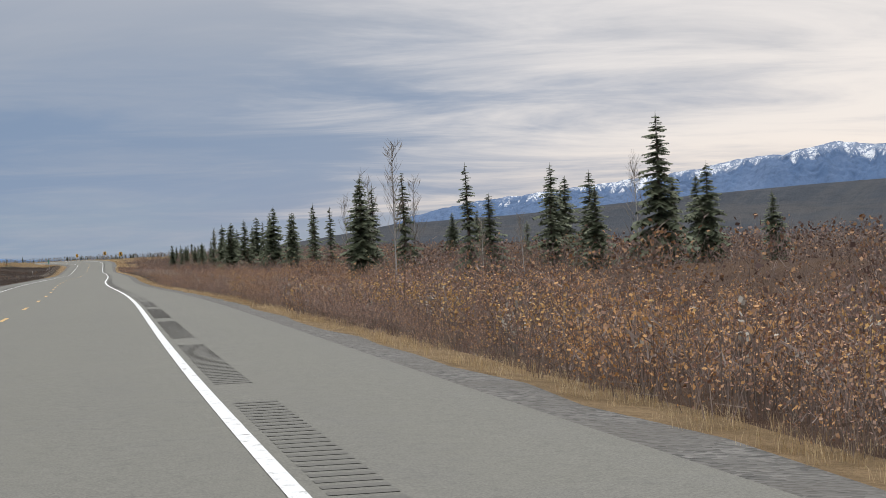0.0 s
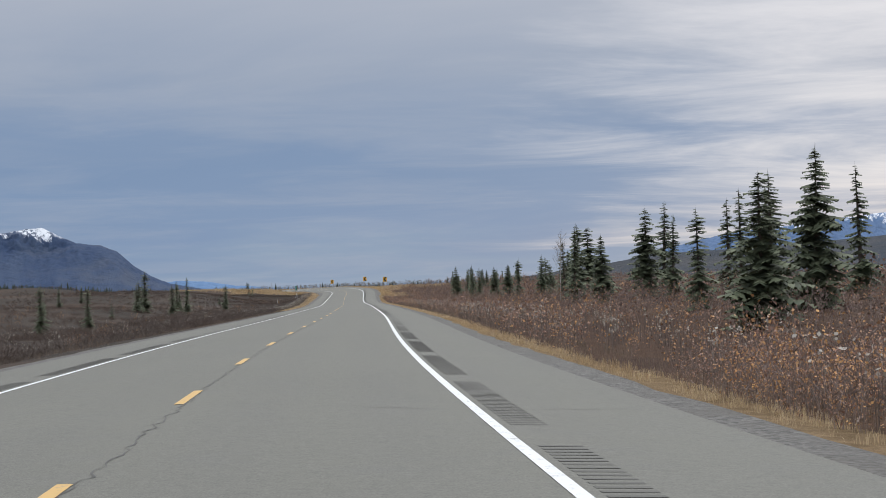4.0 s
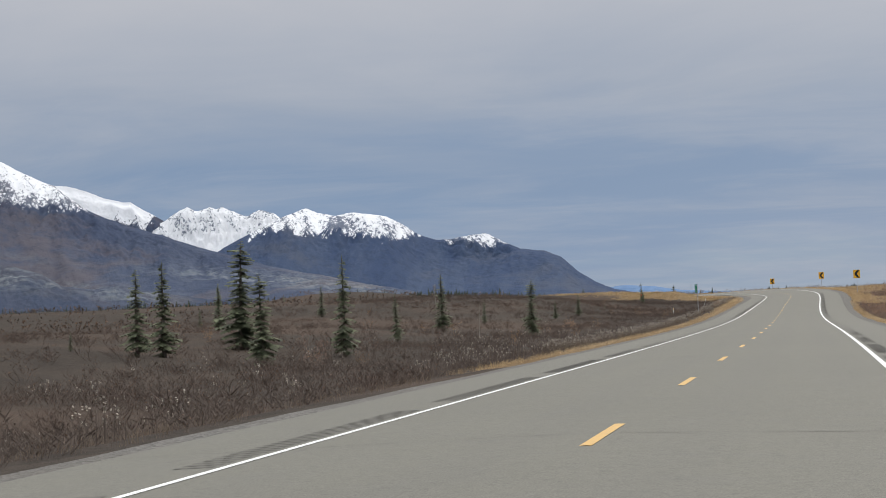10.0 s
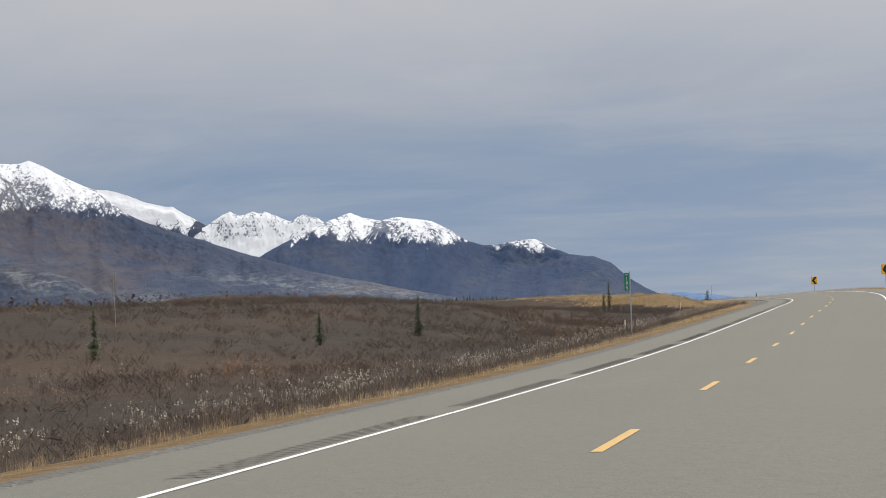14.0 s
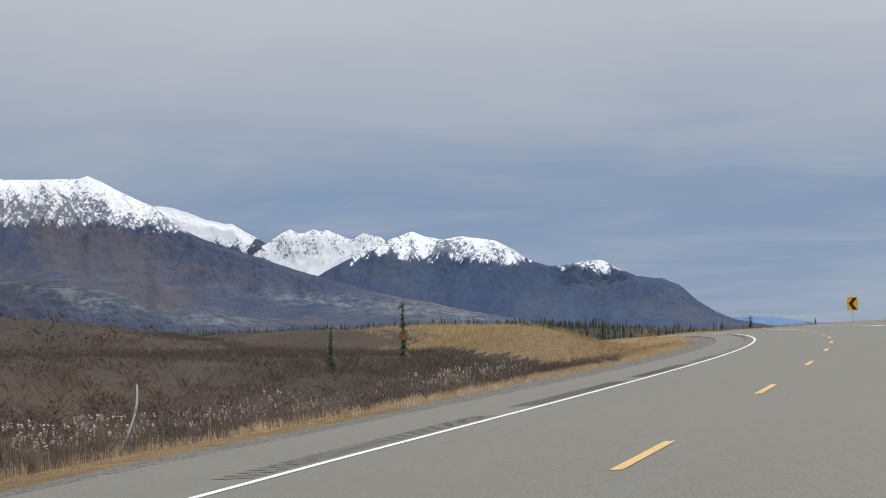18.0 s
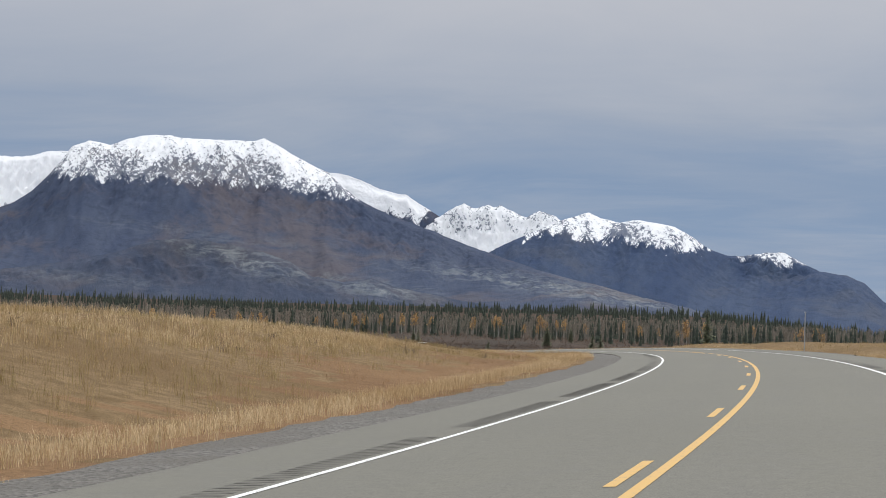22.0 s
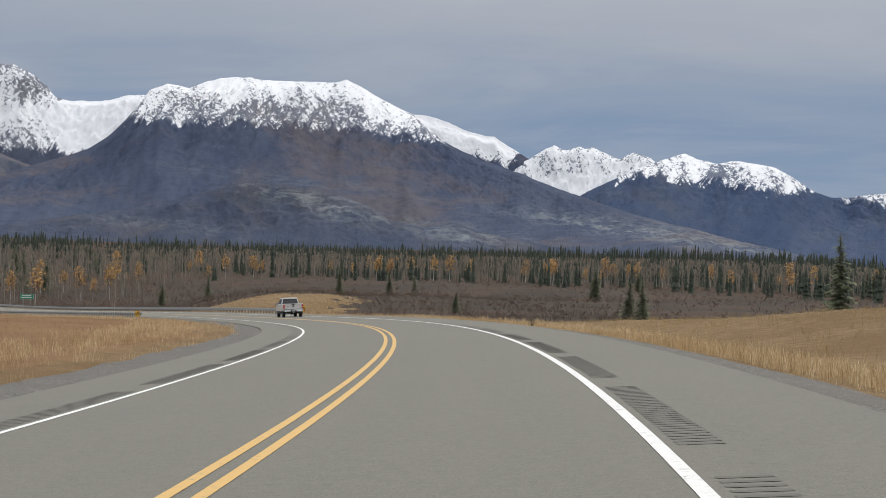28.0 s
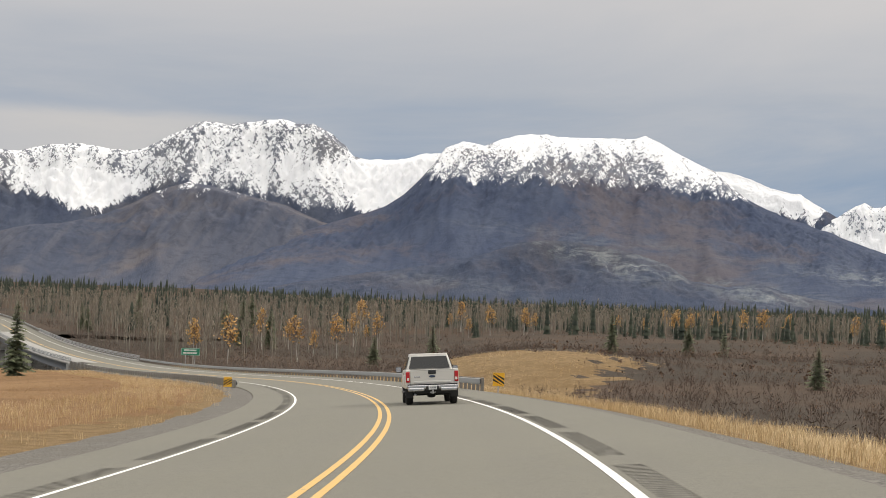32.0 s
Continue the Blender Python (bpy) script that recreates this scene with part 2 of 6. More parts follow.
MOUND_GRASS = foliage("dull_golden_grass_blades", (0.27, 0.19, 0.09), (0.62, 0.455, 0.24), dead=(0.34, 0.27, 0.115), size=0.2)
RED_GRASS = foliage("rust_grass_blades", (0.27, 0.165, 0.085), (0.40, 0.26, 0.14))
GOLD = foliage("golden_aspen_leaves", (0.48, 0.27, 0.10), (0.70, 0.46, 0.19))
BARE_CROWN = foliage("bare_birch_twigs", (0.19, 0.163, 0.13), (0.33, 0.283, 0.226))
WOOD_TRUNK = foliage("grey_aspen_trunks", (0.14, 0.125, 0.105), (0.29, 0.265, 0.225))


def hazy_mountain_rock(name, hazy_rock_a, hazy_rock_b, moss, pale=(0.24, 0.232, 0.226), craggy=0.0):
    """Dark slopes with scree streaks, blue distance haze mixed into their colour; new snow lies where the mesh says it
    lies above the snowline, thin on the ribs.
    """
    def build(n, s):
        p = n.add("ShaderNodeVectorMath", {0: place(n), 1: (1.56, 1.56, 1.56)}, operation="MULTIPLY").outputs[0]
        x, y, z = n.add("ShaderNodeSeparateXYZ", {0: p}).outputs
        cover = n.add("ShaderNodeAttribute", attribute="cover").outputs["Fac"]
        rib = n.add("ShaderNodeAttribute", attribute="rib").outputs["Fac"]
        crag = n.add("ShaderNodeAttribute", attribute="crag").outputs["Fac"]
        along = n.math("MULTIPLY", n.math("ARCTAN2", n.math("MULTIPLY", x, -1.0), n.math("SUBTRACT", y, 762.0)), 7240.0)

        def streak(lean, squeeze, scale, rough=0.65, bend=0.3):
            v = n.add("ShaderNodeCombineXYZ", {0: n.math("MULTIPLY_ADD", z, lean, along), 1: n.math("MULTIPLY", z, squeeze), 2: lean * 90}).outputs[0]
            return n.math("SUBTRACT", n.noise(v, scale, 5.0, rough, bend), 0.5)
        pepper = n.math("SUBTRACT", n.noise(p, 0.062, 5.0, 0.72, 0.5), 0.5)
        left, right = streak(0.55, 0.30, 0.050), streak(-0.50, 0.30, 0.056)
        comb = n.math("MAXIMUM", left, right)
        big = n.noise(p, 0.0021, 8.0, 0.66, 0.4)
        level = n.math("ADD", cover, n.math("ADD", n.math("MULTIPLY", rib, -62.0), n.math("MULTIPLY", comb, -140.0)))
        level = n.math("ADD", level, n.math("MULTIPLY", pepper, 60.0))
        snow = n.smooth(level, -9.0, 5.0)
        high = n.smooth(cover, 10.0, 165.0, 0.015, 0.16)
        stone = n.math("ADD", n.math("MULTIPLY", rib, 0.20), n.math("ADD", n.math("MULTIPLY", comb, 0.66), n.math("MULTIPLY", pepper, 0.95)))
        stone = n.math("ADD", n.math("SUBTRACT", stone, high), n.math("ADD", crag, craggy))
        bare = n.smooth(stone, 0.0, 0.06)
        snow = n.math("MULTIPLY", snow, n.math("SUBTRACT", 1.0, n.math("MULTIPLY", bare, 0.86)))
        scree = streak(0.6, 0.4, 0.0075, 0.6, 0.9)
        col = n.mix(n.smooth(scree, -0.13, 0.15), hazy_rock_a, hazy_rock_b)
        col = n.mix(n.smooth(big, 0.47, 0.64, 0.0, 0.8), col, moss)
        col = n.mix(n.smooth(streak(0.62, 0.30, 0.021, 0.7, 0.8), 0.04, 0.22, 0.0, 0.20), col, tuple(v * 1.45 for v in hazy_rock_b))
        scrub = n.noise(p, 0.020, 8.0, 0.75)
        col = n.mix(n.smooth(scrub, 0.47, 0.64, 0.0, 0.42), col, tuple(v * 0.58 for v in hazy_rock_a))
        bright = n.add("ShaderNodeAttribute", attribute="pale").outputs["Fac"]
        ledge = n.noise(n.add("ShaderNodeVectorMath", {0: p, 1: (1.0, 1.0, 3.0)}, operation="MULTIPLY").outputs[0], 0.0125, 7.0, 0.72, 0.9)
        col = n.mix(n.math("MULTIPLY", bright, n.smooth(ledge, 0.42, 0.66, 0.05, 0.75)), col, pale)
        # blue haze of distance put into the slope colour, snow left clear
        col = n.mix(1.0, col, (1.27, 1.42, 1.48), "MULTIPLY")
        # blue-grey relief shading put into the snow colour along the ribs
        tone = n.mix(n.smooth(rib, -0.3, 0.5, 0.0, 0.6), (0.87, 0.885, 0.91), (0.78, 0.80, 0.84))
        col = n.mix(snow, col, tone)
        link(n, s, color=col, rough=0.92, gloss=0.1, normal=bump(n, n.math("ADD", pepper, comb), 0.40, 14.0))
    return material(name, build)


# ---- mesh helpers ----
def part(name, bm, mat, parent=None, label=""):
    """Links a bmesh as one mesh object under a thing or a part."""
    data = bpy.data.meshes.new(name)
    bm.to_mesh(data)
    bm.free()
    for m in (mat if isinstance(mat, (list, tuple)) else [mat]):
        data.materials.append(m)
    ob = new(name, data)
    if parent:
        ob.parent = parent
    if label:
        ob["label"] = label
    return ob


def sheet(name, verts, faces, mats, index=None, parent=None, smooth=False):
    """A mesh object from arrays of vertices and of triangles or quads."""
    verts, faces = np.asarray(verts, np.float32), np.asarray(faces, np.int32)
    data = bpy.data.meshes.new(name)
    size = faces.shape[1]
    data.vertices.add(len(verts))
    data.vertices.foreach_set("co", verts.ravel())
    data.loops.add(faces.size)
    data.loops.foreach_set("vertex_index", faces.ravel())
    data.polygons.add(len(faces))
    data.polygons.foreach_set("loop_start", np.arange(0, faces.size, size, dtype=np.int32))
    data.polygons.foreach_set("loop_total", np.full(len(faces), size, np.int32))
    for m in (mats if isinstance(mats, (list, tuple)) else [mats]):
        data.materials.append(m)
    if index is not None:
        data.polygons.foreach_set("material_index", np.asarray(index, np.int32))
    if smooth:
        data.polygons.foreach_set("use_smooth", np.ones(len(faces), bool))
    data.update()
    data.validate()
    ob = new(name, data)
    if parent:
        ob.parent = parent
    return ob


def lattice(rows, cols):
    a = np.arange(rows * cols).reshape(rows, cols)
    return np.stack([a[:-1, :-1], a[:-1, 1:], a[1:, 1:], a[1:, :-1]], -1).reshape(-1, 4)


def box(bm, x, y, z, w, d, h, turn=0.0, index=0):
    """A box centred at x, y with its foot at z."""
    m = Matrix.Translation((x, y, z + h / 2)) @ Matrix.Rotation(turn, 4, "Z") @ Matrix.Diagonal((w, d, h, 1))
    made = bmesh.ops.create_cube(bm, size=1, matrix=m)
    for f in {f for v in made["verts"] for f in v.link_faces}:
        f.material_index = index
    return made["verts"]


def tube(bm, a, b, r1, r2, sides=8, index=0):
    a, b = Vector(a), Vector(b)
    m = Matrix.Translation((a + b) / 2) @ (b - a).to_track_quat("Z", "Y").to_matrix().to_4x4()
    made = bmesh.ops.create_cone(bm, cap_ends=True, segments=sides, radius1=r1, radius2=r2, depth=(b - a).length, matrix=m)
    for f in {f for v in made["verts"] for f in v.link_faces}:
        f.material_index = index
    return made["verts"]


# ---- the road's line ----
STEP, FIRST = 65.0, -20.0
KNOT_HEADING = [1.98, -0.35, 0.82, -0.53, -0.13, -0.12, 0.38, 0.03, -0.21, 4.26, 9.95, 15.79, 21.84, 27.67, 33.88, 39.87, 46.25, 50.82, 53.48, 54.26, 54.38, 54.33, 55.12, 56.59, 58.15, 59.69, 61.22, 62.76, 63.8, 63.8]
KNOT_HEIGHT = [-0.95, -1.03, -1.18, -1.29, -1.47, -1.7, -1.93, -1.79, -0.6, 0.34, 0.85, 0.78, 0.11, -1.09, -2.88, -4.89, -6.99, -9.28, -11.21, -12.05, -11.85, -10.55, -8.45, -6.85, -5.85, -5.15, -4.6, -4.1, -3.8, -3.8]
KNOT_BANK = [-0.0205, -0.0126, -0.0429, -0.0521, -0.0433, -0.037, -0.0316, -0.0271, 0.0214, 0.0615, 0.0673, 0.0546, 0.0695, 0.0705, 0.0779, 0.0708, 0.0701, 0.0686, 0.0677, 0.0633, 0.0484, 0.0362, 0.0236, 0.0108, -0.0021, -0.0151, -0.0279, -0.0408, -0.0495, -0.0495]
KNOTS = len(KNOT_HEADING)
STATION = np.arange(-20.0, 1860.0, 2.5)


def spline(values):
    """Natural cubic spline through the knots."""
    a, b = np.eye(KNOTS), np.zeros((KNOTS, KNOTS))
    for i in range(1, KNOTS - 1):
        a[i, i - 1:i + 2] = 1, 4, 1
        b[i, i - 1:i + 2] = 6 / STEP ** 2, -12 / STEP ** 2, 6 / STEP ** 2
    bend = np.linalg.solve(a, b @ np.asarray(values))
    i = np.minimum(((STATION - FIRST) / STEP).astype(int), KNOTS - 2)
    u = (STATION - FIRST) / STEP - i
    v = 1 - u
    k = np.asarray(values)
    return v * k[i] + u * k[i + 1] + STEP ** 2 / 6 * ((v ** 3 - v) * bend[i] + (u ** 3 - u) * bend[i + 1])


TURN = np.radians(spline(KNOT_HEADING))
LEVEL, BANK = spline(KNOT_HEIGHT), spline(KNOT_BANK)
ZERO = int(np.argmin(abs(STATION)))
LINE_X, LINE_Y = np.cumsum(-np.sin(TURN)) * 2.5, np.cumsum(np.cos(TURN)) * 2.5
LINE_X, LINE_Y, LEVEL = LINE_X - LINE_X[ZERO], LINE_Y - LINE_Y[ZERO], LEVEL - LEVEL[ZERO]
# the road runs on straight behind the start
BACK = np.arange(-400.0, -20.0, 10.0)
TURN0 = TURN[0]
LINE_X = np.concatenate([LINE_X[0] - np.sin(TURN0) * (BACK - STATION[0]), LINE_X])
LINE_Y = np.concatenate([LINE_Y[0] + np.cos(TURN0) * (BACK - STATION[0]), LINE_Y])
LEVEL = np.concatenate([np.full(len(BACK), LEVEL[0]), LEVEL])
BANK = np.concatenate([np.full(len(BACK), BANK[0]), BANK])
TURN = np.concatenate([np.full(len(BACK), TURN0), TURN])
STATION = np.concatenate([BACK, STATION])
EDGE, EDGE_LEFT = 6.2, 5.75


def road_height(s, off):
    b = np.interp(s, STATION, BANK)
    return np.interp(s, STATION, LEVEL) + np.where(off > 0, b, np.maximum(b + 0.008, 0.034)) * off


def on_road(s, off, dz=0.0):
    """World place at station s along the road, off metres right of its centre line."""
    s, off = np.broadcast_arrays(np.asarray(s, float), np.asarray(off, float))
    a = np.interp(s, STATION, TURN)
    return np.stack([np.interp(s, STATION, LINE_X) + np.cos(a) * off, np.interp(s, STATION, LINE_Y) + np.sin(a) * off,
                     road_height(s, off) + dz], -1)


def to_road(x, y):
    """Station and offset of the nearest road point."""
    x, y = np.asarray(x, float).ravel(), np.asarray(y, float).ravel()
    s, off = np.empty(len(x)), np.empty(len(x))
    for k in range(0, len(x), 4000):
        c = slice(k, k + 4000)
        i = ((x[c, None] - LINE_X) ** 2 + (y[c, None] - LINE_Y) ** 2).argmin(1)
        dx, dy = x[c] - LINE_X[i], y[c] - LINE_Y[i]
        s[c] = STATION[i] - np.sin(TURN[i]) * dx + np.cos(TURN[i]) * dy
        off[c] = np.cos(TURN[i]) * dx + np.sin(TURN[i]) * dy
        far = (dx ** 2 + dy ** 2) > (off[c] ** 2 + 4.0)
        off[c] = np.where(far, np.sign(off[c]) * np.hypot(dx, dy), off[c])
    return s, off


def ease(v, low, high):
    u = np.clip((v - low) / (high - low), 0, 1)
    return u * u * (3 - 2 * u)


def hill(v, middle, width):
    return np.exp(-((v - middle) / width) ** 2)


def waves(x, y):
    return (0.30 * np.sin(x / 7.3 + 1.3 * np.sin(y / 11.0)) * np.sin(y / 9.1 + 0.7) + 0.35 * np.sin(x / 23.0 + 0.5) * np.sin(y / 31.0 + x / 57.0)
            + 0.12 * np.sin(x / 2.9 + y / 4.1) * np.sin(y / 3.3))


BRIDGE_A, BRIDGE_B = 1192.0, 1360.0
# the plan was first paced out by eye: paced and true stations along the road
PACED = [-400, -20, 6, 60, 112, 200, 780, 850, 890, 944, 1088, 1196, 1500]
TRUE = [-400, -20, 8, 79, 139, 222, 792, 852, 890, 968, 1192, 1360, 1833]


def pace(s):
    return np.interp(s, PACED, TRUE)


def unpace(s):
    return np.interp(s, TRUE, PACED)


def relief(s, off, x, y):
    """Height of the ground beyond the paved edge."""
    d = np.maximum(np.abs(off) - np.where(off < 0, EDGE_LEFT, EDGE), 0)
    edge = road_height(s, np.clip(off, -EDGE_LEFT, EDGE))
    middle = np.interp(s, STATION, LEVEL)
    t = unpace(s)
    late = ease(s, 535, 600)
    # left: ditch, tundra at road level, then the grassy mound inside the bend
    crest = 10.0 + np.maximum(s - 585, 0) * 0.14
    early = middle - 1.0 + 1.5 * ease(d, 10, 40) + 0.6 * ease(d, 60, 150) + 1.2 * hill(s, 515, 60) * ease(d, 18, 55) * (1 - ease(d, 70, 160)) - 1.1 * hill(s, 525, 45) * ease(d, 4, 10) * (1 - ease(d, 16, 30))
    mound = ease(s - 547 - 2.6 * d, -6, 22) * (1 - ease(s, 735, 800))
    bend = middle - 1.1 + mound * 1.85 * ease(d, 4.5, crest) * (1 - ease(d, crest + 14, crest + 40)) - 0.4 * ease(d, 20, 60) + 0.4 * ease(s, 760, 800)
    bend = bend - 2.8 * ease(t, 860, 1000) * ease(d, 10, 45)
    left = early + (bend - early) * late
    left = edge - 0.08 * np.minimum(d, 1.5) + (left - edge + 0.1) * ease(d, 1.0, 6.5)
    # right: shallow ditch and brush, grass bank round the bend, then low tundra
    early = middle - 0.55 + 0.5 * ease(d, 5, 12) + 0.3 * ease(d, 20, 80)
    bank = edge - 0.4 + (0.1 * hill(t, 430, 60) + 0.25 * hill(t, 520, 60)) * ease(d, 2, 9) + 1.75 * hill(s, 815, 62) * ease(d, 3, 17) * (1 - 0.8 * ease(d, 30, 60))
    bank = bank + 0.5 * hill(t, 710, 40) * ease(d, 3, 12)
    shelf = ease(d, 8, 30) * ease(s, 905, 960) * (1 - ease(s, 1060, 1150))
    bank = bank + (-3.8 - bank) * shelf
    bank = bank + 2.3 * hill(s, 1030, 33) * ease(d, 4, 13) * (1 - ease(d, 15, 34))
    right = early + (bank - early) * ease(t, 380, 450)
    right = edge - 0.08 * np.minimum(d, 1.2) + (right - edge + 0.08) * ease(d, 0.7, 4.5)
    z = np.where(off < 0, left, right)
    # the river under the bridge
    gorge = ease(s, BRIDGE_A - 36, BRIDGE_A + 30) * (1 - ease(s, BRIDGE_B - 30, BRIDGE_B + 36))
    z = z - 6.5 * gorge * np.where(off < 0, 1.0, 1 - ease(d, 0.5, 6))
    z = z + waves(x, y) * ease(d, 4, 20)
    # the plain sinks to one level and climbs slowly to the mountains
    level = np.where(off < 0, -0.5 - 4.0 * ease(t, 650, 760) - 7.0 * ease(t, 700, 950), -1.0 - 2.9 * ease(t, 640, 900))
    near = np.where(off < 0, 150 - 90 * ease(t, 560, 680), 150 - 75 * ease(t, 640, 900))
    z = z + (level - z) * ease(d, near * 0.5, near * 2.4)
    z = z + np.where(off < 0, 5.5 * hill(d, 80, 32) * hill(s, 680, 45), 0)          # low tundra swell behind the mound
    west = ease(np.degrees(np.arctan2(-x, np.maximum(y - 489.0, 1.0))), 6, 14)
    rise = np.where(off < 0, 0.008, 0.012 * ease(t, 700, 900) * west)
    z = z + rise * np.clip(d - np.where(off < 0, 600, 300 + 500 * ease(t, 700, 900)), 0, 1800)
    z = z + np.where(off > 0, 0.022 * ease(t, 760, 960) * ease(-x, 120, 300) * west * np.clip(d - 330, 0, 620), 0)
    z = z + 3.0 * ease(d, 250, 800) * np.sin(x / 190.0 + 1.0) * np.sin(y / 230.0)
    return z


def ground_at(x, y):
    s, off = to_road(x, y)
    return relief(s, off, np.asarray(x, float).ravel(), np.asarray(y, float).ravel()), s, off


def spot(s, off, dz=0.0):
    """World place on the ground at station s, off metres right of the road."""
    p = on_road(s, off)
    z = relief(np.array([s]), np.array([off]), np.array([p[0]]), np.array([p[1]]))[0] if not -EDGE_LEFT < off < EDGE else p[2]
    return Vector((p[0], p[1], z + dz))


# ---- the ground ----
def zone(s, off, x, y):
    """Which cover at a paced station: 0 tundra, 1 dry grass, 2 rusty cover, 3 forest floor, 4 river gravel."""
    true = pace(s)
    d = np.abs(off) - np.where(off < 0, EDGE_LEFT, EDGE)
    wob = 4 * np.sin(s / 17.0) + 3 * np.sin(s / 7.0 + off / 5) + 7 * np.sin(1.7 * s + 2.3 * off) * np.sin(1.9 * off - 0.7 * s)
    out = np.zeros(len(s), int)
    out[(off > 0) & (s < 600) & (d < 60)] = 2
    crest = 10.0 + np.maximum(true - 585, 0) * 0.14
    grass_left = (off < 0) & (true > 550 + 2.6 * d + 0.1 * wob) & (d < np.where(s < 740, crest + 10, 60) + 0.5 * wob) & (s < 1090)
    grass_verge = (off < 0) & (s > 300) & (d < 2.5 + 1.7 * ease(s, 420, 540))
    grass_right = (off > 0) & (s > 455) & (s < 1090) & (d < np.where(s < 893, 5 + 31 * ease(s, 500, 620), 5 + 17 * hill(true, 1022, 34)) + 0.5 * wob)
    foot_right = (off > 0) & (s < 455) & (d < 1.6)
    out[grass_left | grass_verge | grass_right | foot_right] = 1
    out[(off > 0) & (d < 6.6) & (np.abs(true - 705 - 5.0 * d) < 11.5 + 5.0 * np.exp(-np.maximum(d, 0) / 2.0))] = 4
    rust = (off < 0) & (out == 1) & (s > 584) & (s < 1060) & (d > np.where(s < 740, 2.2, 4.0) + 0.12 * wob) & (d < np.where(s < 740, 9.5, 26) + 0.5 * wob)
    out[rust] = 5
    out[(d > 330 + 6 * wob) | ((s > 760) & (d > 210 + 4 * wob) & (off > 0)) | ((s > 1210) & (d > 30))] = 3
    out[(s > 1070) & (s < 1221) & (off < EDGE + 2) & (d > -9) & (d < 260)] = 4
    return out


def build_ground():
    def axis(low, high, step, reach):
        fine = np.arange(low, high + 1, step)
        grow = np.cumsum(step * 1.16 ** np.arange(1, 40))
        grow = grow[grow < reach]
        return np.concatenate([low - grow[::-1], fine, high + grow])
    xs, ys = axis(-640, 160, 7, 5600), axis(-160, 1320, 7, 5600)
    gx, gy = np.meshgrid(xs, ys)
    z, s, off = ground_at(gx, gy)
    z = z - 0.9 * (1 - ease(np.abs(off), 52, 63))          # the roadside strip lies over this part
    verts = np.stack([gx.ravel(), gy.ravel(), z], -1)
    faces = lattice(len(ys), len(xs))
    mid = verts[faces].mean(1)
    ms, moff = to_road(mid[:, 0], mid[:, 1])
    ob = sheet("ground", verts, faces, [TUNDRA, DRYGRASS, REDSOIL, FOREST_FLOOR, RIVERBED, RUSTGRASS], zone(unpace(ms), moff, mid[:, 0], mid[:, 1]), smooth=True)
    tagged(ob, "wide brown shrub tundra with dry grass and forest floor", "ground", kind="structure")
    # roadside strips
    ds = np.concatenate([[0, 0.35, 0.7, 1.1, 1.6, 2.2, 2.9, 3.8, 5, 6.5], np.arange(8, 36, 0.9), np.arange(36, 60.5, 1.75)])
    st = np.concatenate([np.arange(-300.0, 530.0, 3.0), np.arange(530.0, 650.0, 1.0), np.arange(650.0, 1850.0, 3.0)])
    for name, sign in (("verge_left", -1), ("verge_right", 1)):
        for a, b in ((-300.0, BRIDGE_A), (BRIDGE_B, 1850.0)):
            rows = st[(st > a) & (st < b)]
            rows = np.concatenate([[a], rows, [b]])
            ss, dd = np.meshgrid(rows, ds, indexing="ij")
            jag = (np.random.rand(*ss.shape) - 0.5) * 0.5 * (dd > 0.3) * (dd < 4)
            oo = sign * ((EDGE if sign > 0 else EDGE_LEFT) + dd + jag * 0.6)
            p = on_road(ss, oo)
            z = relief(ss.ravel(), oo.ravel(), p[..., 0].ravel(), p[..., 1].ravel()).reshape(ss.shape)
            z = z - 0.03 * (dd < 0.01) - 0.9 * ease(dd, 50, 60) + (np.random.rand(*ss.shape) - 0.5) * 0.05 * (dd > 1.2)
            p[..., 2] = z
            faces = lattice(*ss.shape)
            if sign < 0:
                faces = faces[:, ::-1]
            mid_s = ss.ravel()[faces].mean(1)
            mid_d = dd.ravel()[faces].mean(1)
            pos = p.reshape(-1, 3)[faces].mean(1)
            cover = zone(unpace(mid_s), sign * (EDGE + mid_d), pos[:, 0], pos[:, 1])
            width = np.where(mid_s < 300, 0.6, np.where(mid_s < 520, 0.8, 1.7)) if sign < 0 else np.where(mid_s < 455, 0.9, 1.3)
            cover = np.where((cover != 4) & (mid_d < width), 6, cover)
            ob = sheet(name, p.reshape(-1, 3), faces, [TUNDRA, DRYGRASS, REDSOIL, FOREST_FLOOR, RIVERBED, RUSTGRASS, GRAVEL], cover, smooth=True)
            tagged(ob, "gravel shoulder edge and rough roadside slope", "verge", kind="structure")


build_ground()


# ---- the road ----
def strip(name, a, b, low, high, mat, dz, parent=None, step=2.0, thick=0.0):
    """A ribbon along the road between two stations and two offsets."""
    rows = np.append(np.arange(a, b, step), b)
    cols = np.array([low, high]) if high - low < 3 else np.linspace(low, high, 13)
    if low < 0 < high:
        cols = np.unique(np.append(cols, 0.0))
    ss, oo = np.meshgrid(rows, cols, indexing="ij")
    ob = sheet(name, on_road(ss, oo, dz).reshape(-1, 3), lattice(*ss.shape), mat, parent=parent, smooth=True)
    return ob


